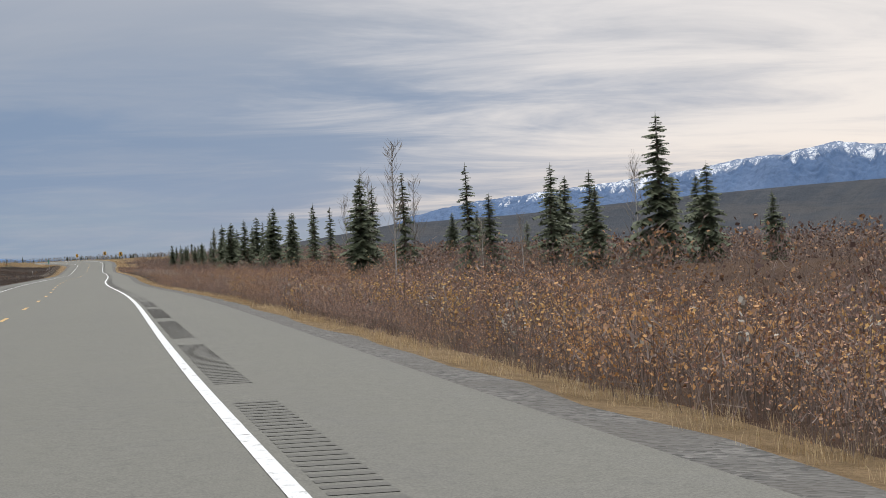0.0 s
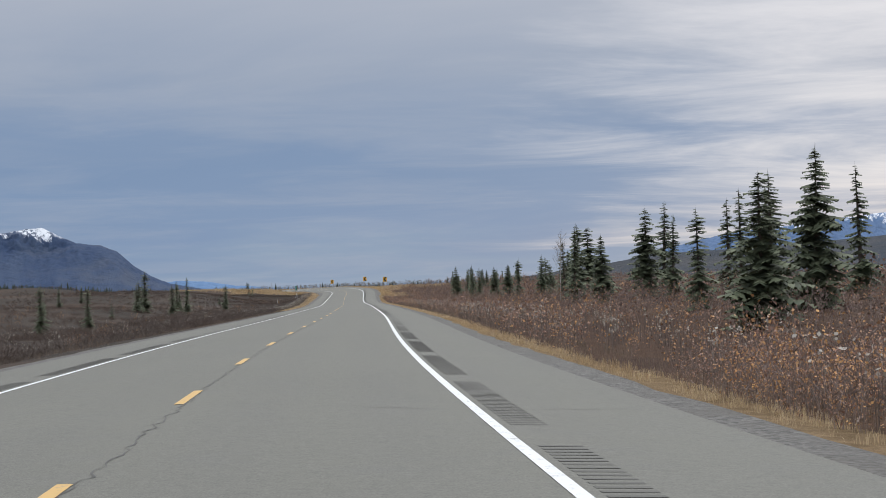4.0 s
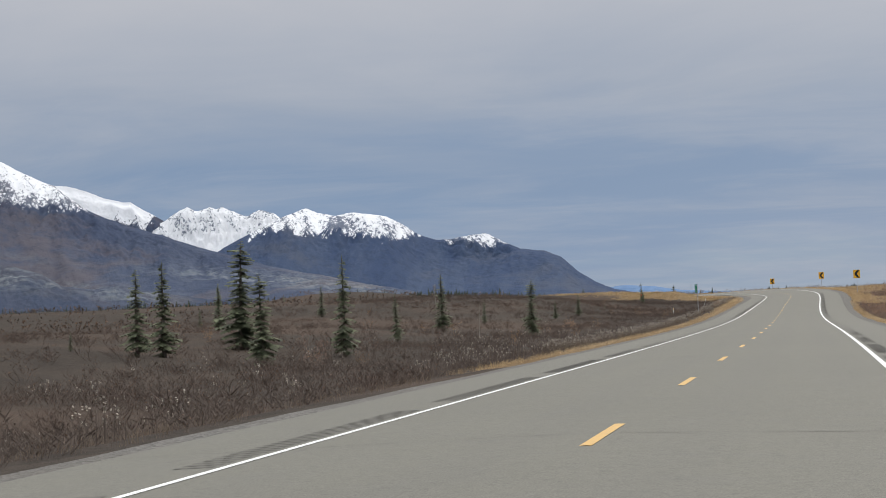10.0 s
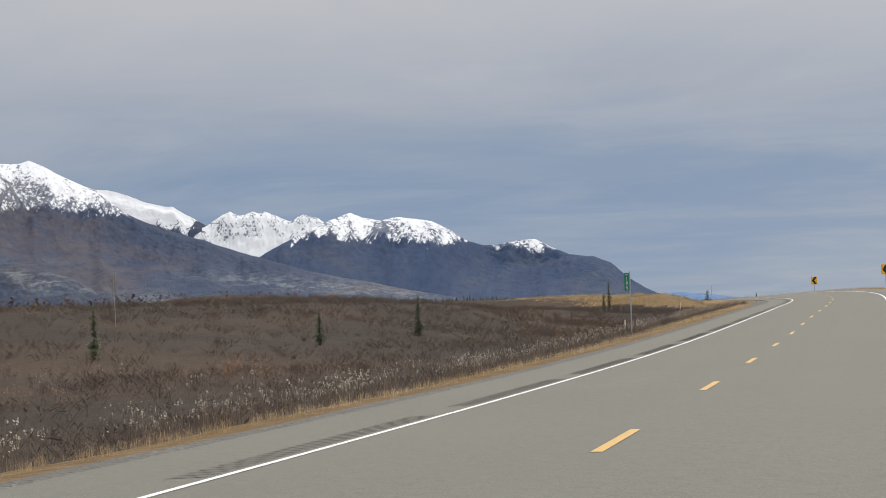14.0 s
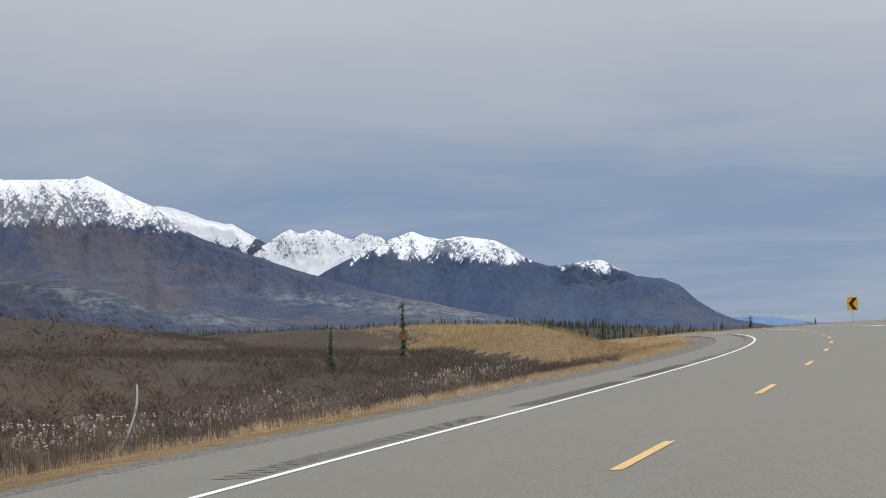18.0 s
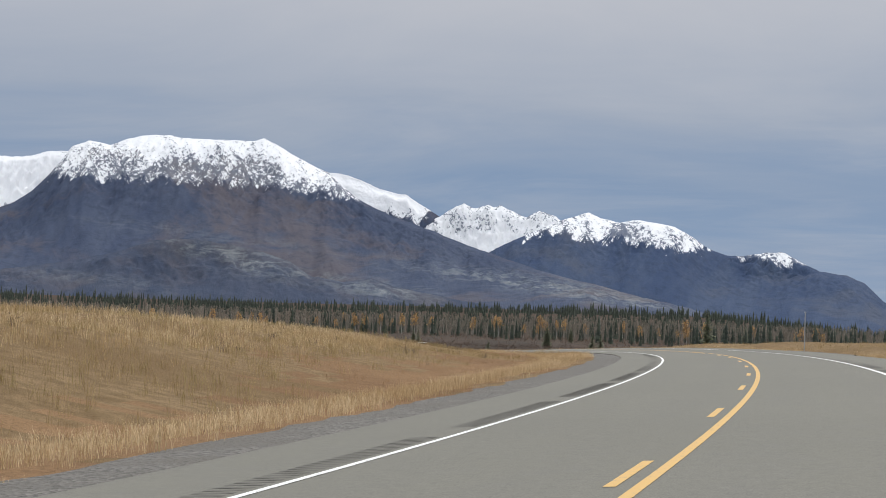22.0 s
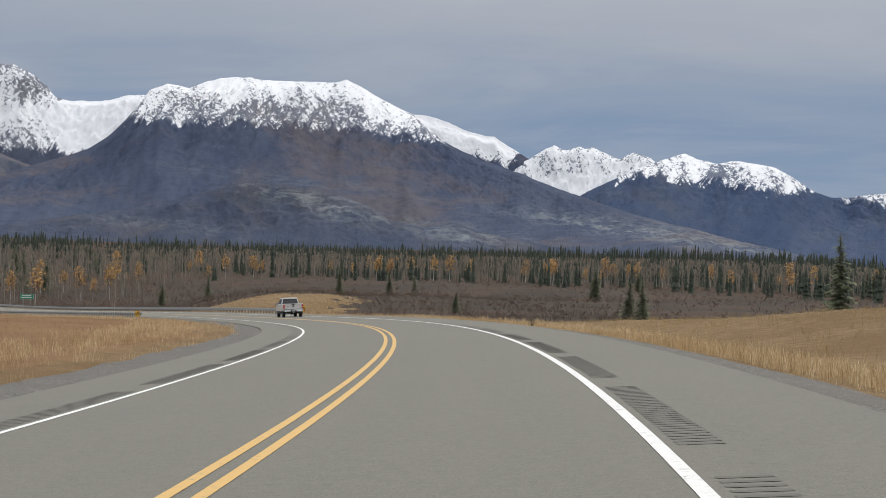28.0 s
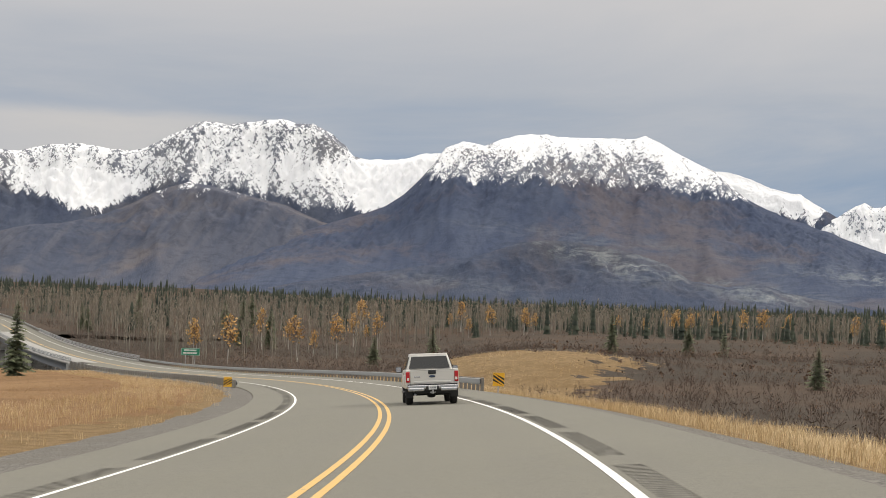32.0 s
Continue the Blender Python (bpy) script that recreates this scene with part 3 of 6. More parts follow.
road = tagged(strip("road", -300, 1850, -EDGE_LEFT, EDGE, ASPHALT, 0.0), "worn grey two-lane asphalt highway curving left downhill", "road", kind="structure")
wide = road.data.attributes.new("across", "FLOAT", "POINT")
wide.data.foreach_set("value", np.tile(np.unique(np.append(np.linspace(-EDGE_LEFT, EDGE, 13), 0.0)), len(road.data.vertices) // 14).astype(np.float32))
LINE = 0.0055
for name, mat, low, high, a, b in (("edge_line", WHITE_PAINT, 3.58, 3.71, -300, 1846), ("edge_line", WHITE_PAINT, -3.59, -3.48, -300, 1846),
                                   ("centre_line", YELLOW_PAINT, 0.08, 0.20, 606, 1846), ("centre_line", YELLOW_PAINT, -0.20, -0.08, 712, 1846)):
    ob = strip(name, a, b, low, high, mat, LINE, road)
DASH_STATION = np.interp(np.arange(-26, 46), [-26, 0, 6, 11, 15, 20, 27, 32, 36, 46], [-160.1, 154.5, 228.2, 288.0, 337.0, 396.5, 479.0, 539.7, 588.5, 709.5])
for at in DASH_STATION:
    shift = float(-0.14 * ease(np.array(at), 440, 470))
    strip("centre_dash", at, at + 3.05, shift - 0.06, shift + 0.06, YELLOW_PAINT, LINE, road, 1.05)


# ---- the mountains ----
CENTRE = Vector((1.17, 488.69, 0.21))


LATTICE = np.random.RandomState(5).rand(256, 256) * 2 * math.pi


def smooth_noise(x, y):
    """Gradient noise, about -1 to 1."""
    xi, yi = np.floor(x).astype(int), np.floor(y).astype(int)
    u, v = x - xi, y - yi
    fu, fv = u * u * u * (u * (u * 6 - 15) + 10), v * v * v * (v * (v * 6 - 15) + 10)

    def corner(i, j):
        a = LATTICE[(xi + i) % 256, (yi + j) % 256]
        return np.cos(a) * (u - i) + np.sin(a) * (v - j)
    low = corner(0, 0) * (1 - fu) + corner(1, 0) * fu
    high = corner(0, 1) * (1 - fu) + corner(1, 1) * fu
    return (low * (1 - fv) + high * fv) * 1.5


def ridged(x, y, octaves, gain=0.5):
    """Sharp crests and rounded hollows, about -0.5 to 0.5."""
    total, size, weight = np.zeros_like(x), 1.0, 0.0
    for k in range(octaves):
        total += size * (1 - 2 * np.abs(smooth_noise(x + 17.3 * k, y - 9.1 * k)))
        weight += size
        x, y, size = x * 2.07, y * 2.07, size * gain
    return total / weight - 0.25


GRAIN = 0.64   # size of the rock forms against the first plan of the range


def ranges(name, label, ridge, distance, front, mat, snow=(), spur=0.16, jag=1.0, base=-20.0, power=1.0, seed=0.0, back=500.0, fine=0.05, slant=0.0,
           step=0.065, rows=90, crag=(), pale=(), bow=()):
    """A mountain range: ridge holds heading (degrees left of +y) and height angle of the skyline, seen from the bend; snow the same for the snow's lower edge;
    bow how far off the crest runs, heading by heading."""
    ridge = sorted(ridge)
    front, back = front * GRAIN, back * GRAIN
    az_knots = np.array([r[0] for r in ridge])
    el_knots = np.array([r[1] for r in ridge])
    az = np.arange(az_knots[0] - 0.01, az_knots[-1], step)
    rr = np.concatenate([-front * (1 - np.linspace(0, 0.996, rows) ** 0.8), [0.0], np.array([25, 60, 160, 300, back])])
    aa, dist = np.meshgrid(az, rr, indexing="ij")
    top = np.interp(aa, [k[0] for k in sorted(bow)], [k[1] for k in sorted(bow)]) if bow else np.full(aa.shape, float(distance))
    dist = dist + top
    along = np.radians(aa) * distance / GRAIN
    skyline = np.tan(np.radians(np.interp(aa, az_knots, el_knots)))
    crest = top * skyline
    crest = crest + jag * 9 * GRAIN * ridged(along / 95 + seed, along * 0 + seed, 5, 0.62)
    down = top - dist
    u = np.clip(down / front, 0, 1)
    shape = (1 - u) ** power
    down = down / GRAIN
    fan = along + slant * down + 60 * smooth_noise(along / 420 + seed, down / 600)
    big = ridged(fan / 640 + seed, down / 2400 + seed, 2, 0.5)
    mid = ridged(fan / 230 + seed * 2, down / 1100 + seed, 3, 0.5)
    thin = ridged(fan / 82 + 0.25 * np.sin(down / 130) + seed * 3, down / 420, 4, 0.58)
    rough = ridged(along / 42 + seed * 5, down / 60, 3, 0.6)
    swell = ease(u, 0.0, 0.16) * np.clip((1 - u) * 2.0, 0, 1)
    tall = crest - base
    upper = ease(shape, 0.42, 0.68)
    height = base + tall * shape + tall * swell * (spur * (big * 1.2 + mid * (0.28 + 0.42 * upper) + thin * (0.06 + 0.34 * upper)) + fine * rough * (0.10 + 0.9 * upper))
    height = np.minimum(height, np.where(down > 0, dist * skyline * (1 - 0.02 * ease(u, 0, 0.05)), crest))
    behind = np.clip((dist - top) / back, 0, 1)
    height = np.where(dist > top, base + tall * (1 - behind * 1.1), height)
    heading = np.radians(aa)
    verts = np.stack([CENTRE.x - np.sin(heading) * dist, CENTRE.y + np.cos(heading) * dist, CENTRE.z + height], -1)
    ob = sheet(name, verts.reshape(-1, 3), lattice(*aa.shape)[:, ::-1], mat, smooth=True)

    def keep(title, values):
        ob.data.attributes.new(title, "FLOAT", "POINT").data.foreach_set("value", np.asarray(values, np.float32).ravel())
    edge = np.interp(aa, [k[0] for k in sorted(snow)], [k[1] for k in sorted(snow)]) if snow else np.full(aa.shape, 60.0)
    rise = np.degrees(np.arctan2(height, dist))
    keep("cover", (height - dist * np.tan(np.radians(edge))) / GRAIN)
    keep("rib", 0.35 * mid + 0.65 * thin)
    rocks = np.zeros(aa.shape)
    for at, low, half, tall_half, much in crag:
        rocks += much * np.exp(-((aa - at) / half) ** 4 - ((rise - low) / tall_half) ** 4)
    keep("crag", rocks)
    spots = np.zeros(aa.shape)
    for at, low, half, tall_half, much in pale:
        spots += much * np.exp(-((aa - at) / half) ** 2 - ((rise - low + 0.09 * (at - aa)) / tall_half) ** 2)
    keep("pale", np.clip(spots, 0, 1))
    return tagged(ob, label, "mountain", "mountains round the valley", "structure")


# these slope colours already carry the blue of distance haze
ROCK_MAIN = hazy_mountain_rock("main_mountain_rock", (0.042, 0.050, 0.082), (0.056, 0.063, 0.094), (0.092, 0.074, 0.080))
ROCK_LEFT = hazy_mountain_rock("left_mountain_rock", (0.050, 0.056, 0.084), (0.072, 0.075, 0.100), (0.095, 0.086, 0.094), craggy=-0.005)
ROCK_SPUR = hazy_mountain_rock("spur_rock", (0.056, 0.060, 0.085), (0.084, 0.080, 0.098), (0.118, 0.094, 0.093))
ROCK_RIGHT = hazy_mountain_rock("right_mountain_rock", (0.036, 0.050, 0.092), (0.050, 0.063, 0.102), (0.068, 0.072, 0.096), craggy=-0.03)
ROCK_CREST = hazy_mountain_rock("crest_mountain_rock", (0.036, 0.050, 0.094), (0.048, 0.063, 0.105), (0.062, 0.073, 0.105))
ROCK_FAR = hazy_mountain_rock("far_mountain_rock", (0.075, 0.088, 0.120), (0.10, 0.11, 0.145), (0.12, 0.13, 0.16), craggy=0.05)
ROCK_SOUTH = hazy_mountain_rock("south_mountain_rock", (0.091, 0.130, 0.216), (0.111, 0.146, 0.229), (0.117, 0.151, 0.233), craggy=0.03)
HAZY_HILL = hazy_mountain_rock("hazy_hill_slopes", (0.11, 0.165, 0.27), (0.14, 0.195, 0.30), (0.14, 0.195, 0.30))
DARK_HILL = hazy_mountain_rock("dark_forest_hill_slopes", (0.036, 0.038, 0.046), (0.048, 0.046, 0.050), (0.06, 0.052, 0.05))
BENCH = hazy_mountain_rock("pale_rocky_bench", (0.042, 0.050, 0.078), (0.058, 0.062, 0.088), (0.080, 0.070, 0.080))

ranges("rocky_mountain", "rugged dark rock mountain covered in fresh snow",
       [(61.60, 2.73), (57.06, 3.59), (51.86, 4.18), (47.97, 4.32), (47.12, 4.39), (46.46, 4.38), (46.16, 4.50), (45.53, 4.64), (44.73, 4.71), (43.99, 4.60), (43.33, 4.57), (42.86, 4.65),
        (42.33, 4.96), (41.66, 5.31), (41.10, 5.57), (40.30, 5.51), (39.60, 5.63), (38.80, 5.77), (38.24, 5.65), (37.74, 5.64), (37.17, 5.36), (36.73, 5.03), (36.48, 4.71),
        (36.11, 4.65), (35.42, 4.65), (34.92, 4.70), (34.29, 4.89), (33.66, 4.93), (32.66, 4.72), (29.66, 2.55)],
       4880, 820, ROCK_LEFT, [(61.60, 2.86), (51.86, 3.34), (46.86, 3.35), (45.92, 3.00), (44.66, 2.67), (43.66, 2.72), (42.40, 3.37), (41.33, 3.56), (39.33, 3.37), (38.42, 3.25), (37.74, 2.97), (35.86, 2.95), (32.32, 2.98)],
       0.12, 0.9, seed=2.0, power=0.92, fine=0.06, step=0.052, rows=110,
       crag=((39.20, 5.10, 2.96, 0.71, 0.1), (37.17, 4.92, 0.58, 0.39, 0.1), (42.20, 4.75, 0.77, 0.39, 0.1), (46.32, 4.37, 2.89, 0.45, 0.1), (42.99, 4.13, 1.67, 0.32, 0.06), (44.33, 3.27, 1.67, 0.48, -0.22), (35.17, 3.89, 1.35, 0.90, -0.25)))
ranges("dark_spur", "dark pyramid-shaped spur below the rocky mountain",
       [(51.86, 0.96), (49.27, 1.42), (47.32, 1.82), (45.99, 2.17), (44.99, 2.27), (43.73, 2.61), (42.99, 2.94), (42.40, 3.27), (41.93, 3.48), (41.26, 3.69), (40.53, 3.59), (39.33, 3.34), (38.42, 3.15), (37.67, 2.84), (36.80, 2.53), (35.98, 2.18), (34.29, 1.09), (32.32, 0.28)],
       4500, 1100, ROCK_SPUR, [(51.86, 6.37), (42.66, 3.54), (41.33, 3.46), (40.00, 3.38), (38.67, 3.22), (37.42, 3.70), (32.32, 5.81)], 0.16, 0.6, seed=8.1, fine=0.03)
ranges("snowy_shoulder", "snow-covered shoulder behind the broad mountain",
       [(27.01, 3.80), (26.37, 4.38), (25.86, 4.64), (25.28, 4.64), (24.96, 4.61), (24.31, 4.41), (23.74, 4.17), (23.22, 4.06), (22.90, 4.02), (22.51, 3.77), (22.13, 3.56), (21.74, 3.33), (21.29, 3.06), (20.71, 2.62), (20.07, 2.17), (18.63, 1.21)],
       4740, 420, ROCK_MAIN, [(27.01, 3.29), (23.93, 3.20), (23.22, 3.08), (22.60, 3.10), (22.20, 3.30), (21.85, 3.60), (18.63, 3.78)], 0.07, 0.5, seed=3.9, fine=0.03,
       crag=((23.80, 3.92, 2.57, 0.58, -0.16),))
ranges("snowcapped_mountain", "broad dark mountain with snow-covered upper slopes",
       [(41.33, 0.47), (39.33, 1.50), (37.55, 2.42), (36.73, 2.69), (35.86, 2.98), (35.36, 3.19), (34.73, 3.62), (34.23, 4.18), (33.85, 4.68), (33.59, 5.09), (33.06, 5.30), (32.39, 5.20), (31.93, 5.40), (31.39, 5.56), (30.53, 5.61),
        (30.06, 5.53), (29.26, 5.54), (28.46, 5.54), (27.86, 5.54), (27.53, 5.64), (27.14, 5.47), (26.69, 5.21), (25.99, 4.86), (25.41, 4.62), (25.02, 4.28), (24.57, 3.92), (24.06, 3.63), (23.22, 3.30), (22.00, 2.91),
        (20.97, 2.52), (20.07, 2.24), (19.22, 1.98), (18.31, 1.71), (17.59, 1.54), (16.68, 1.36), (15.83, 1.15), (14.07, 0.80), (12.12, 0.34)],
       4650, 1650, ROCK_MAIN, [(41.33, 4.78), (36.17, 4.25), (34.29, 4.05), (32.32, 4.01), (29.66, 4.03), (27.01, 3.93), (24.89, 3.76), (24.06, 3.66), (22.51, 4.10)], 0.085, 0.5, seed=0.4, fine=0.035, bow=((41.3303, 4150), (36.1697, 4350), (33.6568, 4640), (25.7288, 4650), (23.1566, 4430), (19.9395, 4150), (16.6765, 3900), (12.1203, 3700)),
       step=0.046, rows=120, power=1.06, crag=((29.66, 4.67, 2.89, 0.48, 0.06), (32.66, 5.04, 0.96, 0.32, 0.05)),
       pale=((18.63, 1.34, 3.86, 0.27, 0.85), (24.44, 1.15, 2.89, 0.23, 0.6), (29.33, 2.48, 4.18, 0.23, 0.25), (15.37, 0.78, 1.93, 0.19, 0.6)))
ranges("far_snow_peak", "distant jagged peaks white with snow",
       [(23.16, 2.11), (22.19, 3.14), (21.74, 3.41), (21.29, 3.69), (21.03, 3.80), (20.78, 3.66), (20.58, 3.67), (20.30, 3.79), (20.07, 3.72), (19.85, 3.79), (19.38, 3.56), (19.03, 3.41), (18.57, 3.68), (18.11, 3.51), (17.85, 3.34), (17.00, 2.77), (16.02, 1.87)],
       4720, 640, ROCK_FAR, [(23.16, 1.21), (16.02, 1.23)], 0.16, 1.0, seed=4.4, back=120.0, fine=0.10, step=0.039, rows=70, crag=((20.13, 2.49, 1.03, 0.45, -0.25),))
ranges("long_blue_mountain", "long haze-tinted blue-grey mountain with a snowy crest falling to the plain",
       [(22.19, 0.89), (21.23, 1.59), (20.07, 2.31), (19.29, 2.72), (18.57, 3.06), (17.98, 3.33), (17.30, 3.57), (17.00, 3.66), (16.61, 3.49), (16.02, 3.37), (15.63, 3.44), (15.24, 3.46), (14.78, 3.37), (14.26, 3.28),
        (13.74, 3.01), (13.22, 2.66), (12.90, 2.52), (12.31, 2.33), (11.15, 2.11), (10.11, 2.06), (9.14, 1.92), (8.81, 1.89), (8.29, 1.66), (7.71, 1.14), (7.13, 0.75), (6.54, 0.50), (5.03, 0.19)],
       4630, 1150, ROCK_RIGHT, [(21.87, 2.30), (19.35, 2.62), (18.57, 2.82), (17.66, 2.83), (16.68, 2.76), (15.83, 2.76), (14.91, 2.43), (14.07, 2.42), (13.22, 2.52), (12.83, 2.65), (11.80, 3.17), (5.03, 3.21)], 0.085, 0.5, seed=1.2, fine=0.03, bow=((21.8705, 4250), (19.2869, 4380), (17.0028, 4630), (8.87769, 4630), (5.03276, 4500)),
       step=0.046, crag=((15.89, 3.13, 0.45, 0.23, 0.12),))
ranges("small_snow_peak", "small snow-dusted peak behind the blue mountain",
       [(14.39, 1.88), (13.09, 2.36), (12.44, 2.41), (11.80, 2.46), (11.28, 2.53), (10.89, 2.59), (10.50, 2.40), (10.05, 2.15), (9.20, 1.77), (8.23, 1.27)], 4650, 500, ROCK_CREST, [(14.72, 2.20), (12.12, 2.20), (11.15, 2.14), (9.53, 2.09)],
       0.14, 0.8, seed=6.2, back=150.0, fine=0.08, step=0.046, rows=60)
ranges("blue_hill", "low far haze-tinted blue hills on the horizon", [(8.88, 0.10), (7.39, 0.44), (6.23, 0.61), (5.16, 0.53), (4.28, 0.37), (2.77, 0.26), (1.26, 0.19), (-1.90, 0.26), (-5.70, 0.34), (-8.87, 0.42), (-11.40, 0.56)],
       4700, 600, HAZY_HILL, (), 0.05, 0.12, step=0.195, rows=40)
ranges("southern_mountain", "long haze-tinted blue mountain chain with snow along its crest",
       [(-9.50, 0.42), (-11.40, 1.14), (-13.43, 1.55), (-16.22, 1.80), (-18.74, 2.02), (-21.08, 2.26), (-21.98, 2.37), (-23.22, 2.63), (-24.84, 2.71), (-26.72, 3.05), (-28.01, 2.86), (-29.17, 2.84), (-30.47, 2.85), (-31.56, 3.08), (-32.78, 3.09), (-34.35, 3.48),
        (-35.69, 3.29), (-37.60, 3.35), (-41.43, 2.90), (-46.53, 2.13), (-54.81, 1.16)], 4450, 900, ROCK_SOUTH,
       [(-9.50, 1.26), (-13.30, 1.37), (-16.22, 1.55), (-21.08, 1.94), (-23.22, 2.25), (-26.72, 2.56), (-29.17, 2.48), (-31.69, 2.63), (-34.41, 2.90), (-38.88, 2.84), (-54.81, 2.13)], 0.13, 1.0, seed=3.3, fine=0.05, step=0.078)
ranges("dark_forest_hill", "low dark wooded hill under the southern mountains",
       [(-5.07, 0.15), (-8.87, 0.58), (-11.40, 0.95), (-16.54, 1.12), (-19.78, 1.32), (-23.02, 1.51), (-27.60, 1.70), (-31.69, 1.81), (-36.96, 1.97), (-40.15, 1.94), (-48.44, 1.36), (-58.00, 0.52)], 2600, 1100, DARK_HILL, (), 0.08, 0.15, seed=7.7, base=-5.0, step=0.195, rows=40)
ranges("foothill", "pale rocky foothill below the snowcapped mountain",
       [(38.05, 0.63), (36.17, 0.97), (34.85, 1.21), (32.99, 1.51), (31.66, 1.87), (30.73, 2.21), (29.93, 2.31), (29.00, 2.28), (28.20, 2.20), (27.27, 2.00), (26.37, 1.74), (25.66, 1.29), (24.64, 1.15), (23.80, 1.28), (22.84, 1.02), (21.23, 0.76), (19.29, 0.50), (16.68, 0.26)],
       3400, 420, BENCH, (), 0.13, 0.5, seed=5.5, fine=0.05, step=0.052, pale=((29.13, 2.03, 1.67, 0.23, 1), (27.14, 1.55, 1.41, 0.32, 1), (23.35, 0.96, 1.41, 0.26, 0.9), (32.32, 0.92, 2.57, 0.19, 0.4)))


# ---- plants ----
def stick(a, b, r1, r2, sides=3):
    """Triangles of a thin tapered stick."""
    a, b = np.asarray(a, float), np.asarray(b, float)
    w = b - a
    w = w / (np.linalg.norm(w) + 1e-9)
    u = np.cross(w, [0.3, 0.2, 1.0] if abs(w[2]) < 0.9 else [1.0, 0, 0])
    u /= np.linalg.norm(u)
    v = np.cross(w, u)
    ang = np.arange(sides) * 2 * math.pi / sides
    ring = np.cos(ang)[:, None] * u + np.sin(ang)[:, None] * v
    verts = np.concatenate([a + ring * r1, b + ring * r2])
    faces = []
    for i in range(sides):
        j = (i + 1) % sides
        faces += [(i, j, sides + j), (i, sides + j, sides + i)]
    return verts, np.array(faces)


class Heap:
    """Collects triangles with material numbers."""

    def __init__(self):
        self.v, self.f, self.m, self.n = [], [], [], 0

    def add(self, verts, faces, index=0):
        verts, faces = np.asarray(verts, float), np.asarray(faces, int)
        self.v.append(verts)
        self.f.append(faces + self.n)
        self.m.append(np.full(len(faces), index))
        self.n += len(verts)

    def arrays(self):
        return np.concatenate(self.v), np.concatenate(self.f), np.concatenate(self.m)


def leaf(heap, p, size, rng, index, flat=0.5):
    u = rng.randn(3)
    u /= np.linalg.norm(u)
    v = np.cross(u, rng.randn(3))
    v /= np.linalg.norm(v)
    p = np.asarray(p)
    heap.add([p - v * size * 0.35, p + u * size * 0.5, p + v * size * 0.35, p - u * size * 0.5], [(0, 1, 2), (0, 2, 3)], index)


def scatter(name, templates, places, turns, sizes, mats, label, category, stretch=None, parent=None):
    """Many plants of a kind that nobody could count, joined as one mesh."""
    places = np.asarray(places, float)
    pick = np.random.randint(0, len(templates), len(places))
    vs, fs, ms, n = [], [], [], 0
    for k, (tv, tf, tm) in enumerate(templates):
        idx = np.where(pick == k)[0]
        if not len(idx):
            continue
        c, s = np.cos(turns[idx]), np.sin(turns[idx])
        size = sizes[idx][:, None]
        tall = size if stretch is None else size * stretch[idx][:, None]
        x = tv[None, :, 0] * size
        y = tv[None, :, 1] * size
        v = np.stack([x * c[:, None] - y * s[:, None], x * s[:, None] + y * c[:, None], tv[None, :, 2] * tall], -1) + places[idx][:, None, :]
        f = tf[None] + (np.arange(len(idx)) * len(tv))[:, None, None] + n
        vs.append(v.reshape(-1, 3))
        fs.append(f.reshape(-1, 3))
        ms.append(np.tile(tm, len(idx)))
        n += len(idx) * len(tv)
    ob = sheet(name, np.concatenate(vs), np.concatenate(fs), mats, np.concatenate(ms), parent)
    return tagged(ob, label, category, kind="stuff")


def spruce_arrays(seed, height, reach, whorls, thin=0.0, sprays=4, club=False):
    """Needle sprays of one narrow spruce: drooping branches in uneven whorls."""
    rng = np.random.RandomState(seed)
    heap = Heap()
    for k in range(whorls):
        h = 0.05 + 0.93 * (k + rng.rand() * 0.7) / whorls
        z = h * height
        r = reach * ((1 - h) ** 0.75 * 0.95 + 0.05) * (0.75 + 0.5 * rng.rand())
        if club and 0.78 < h < 0.93:
            r *= 1.7
        if h < 0.14:
            r *= 0.8
        count = rng.randint(5, 9)
        start = rng.rand() * 6.28
        for j in range(count):
            if rng.rand() < thin:
                continue
            a = start + 6.283 * j / count + rng.randn() * 0.25
            long = r * (0.6 + 0.6 * rng.rand())
            droop = long * (0.35 + 0.25 * rng.rand()) * (1.1 - h * 0.8)
            out = np.array([math.cos(a), math.sin(a), 0])
            side = np.array([-math.sin(a), math.cos(a), 0])
            root = np.array([0, 0, min(z + (rng.rand() - 0.5) * 2.2 * height / whorls, height * 0.98)])
            tip = root + out * long + np.array([0, 0, -droop + 0.12 * long * rng.rand()])
            for q in range(sprays):
                u0 = q / sprays * 0.9
                p = root + (tip - root) * (u0 + 0.05)
                e = root + (tip - root) * min(1.05, u0 + 1.25 / sprays)
                wide = (0.30 * long * (1 - 0.55 * u0) + 0.05) * (0.7 + 0.6 * rng.rand())
                low = np.array([0, 0, -wide * (0.35 + 0.4 * rng.rand())])
                heap.add([p, e + side * wide + low, e * 0.6 + p * 0.4 + np.array([0, 0, 0.05 * wide]), e - side * wide + low,
                          e + out * wide * 0.4], [(0, 1, 2), (0, 2, 3), (2, 1, 4), (2, 4, 3)])
    heap.add([[0.03 * reach, 0, height * 0.94], [-0.03 * reach, 0.02, height * 0.94], [0, 0, height * 1.02]], [(0, 1, 2)])
    return heap.arrays()


SPRUCES = []


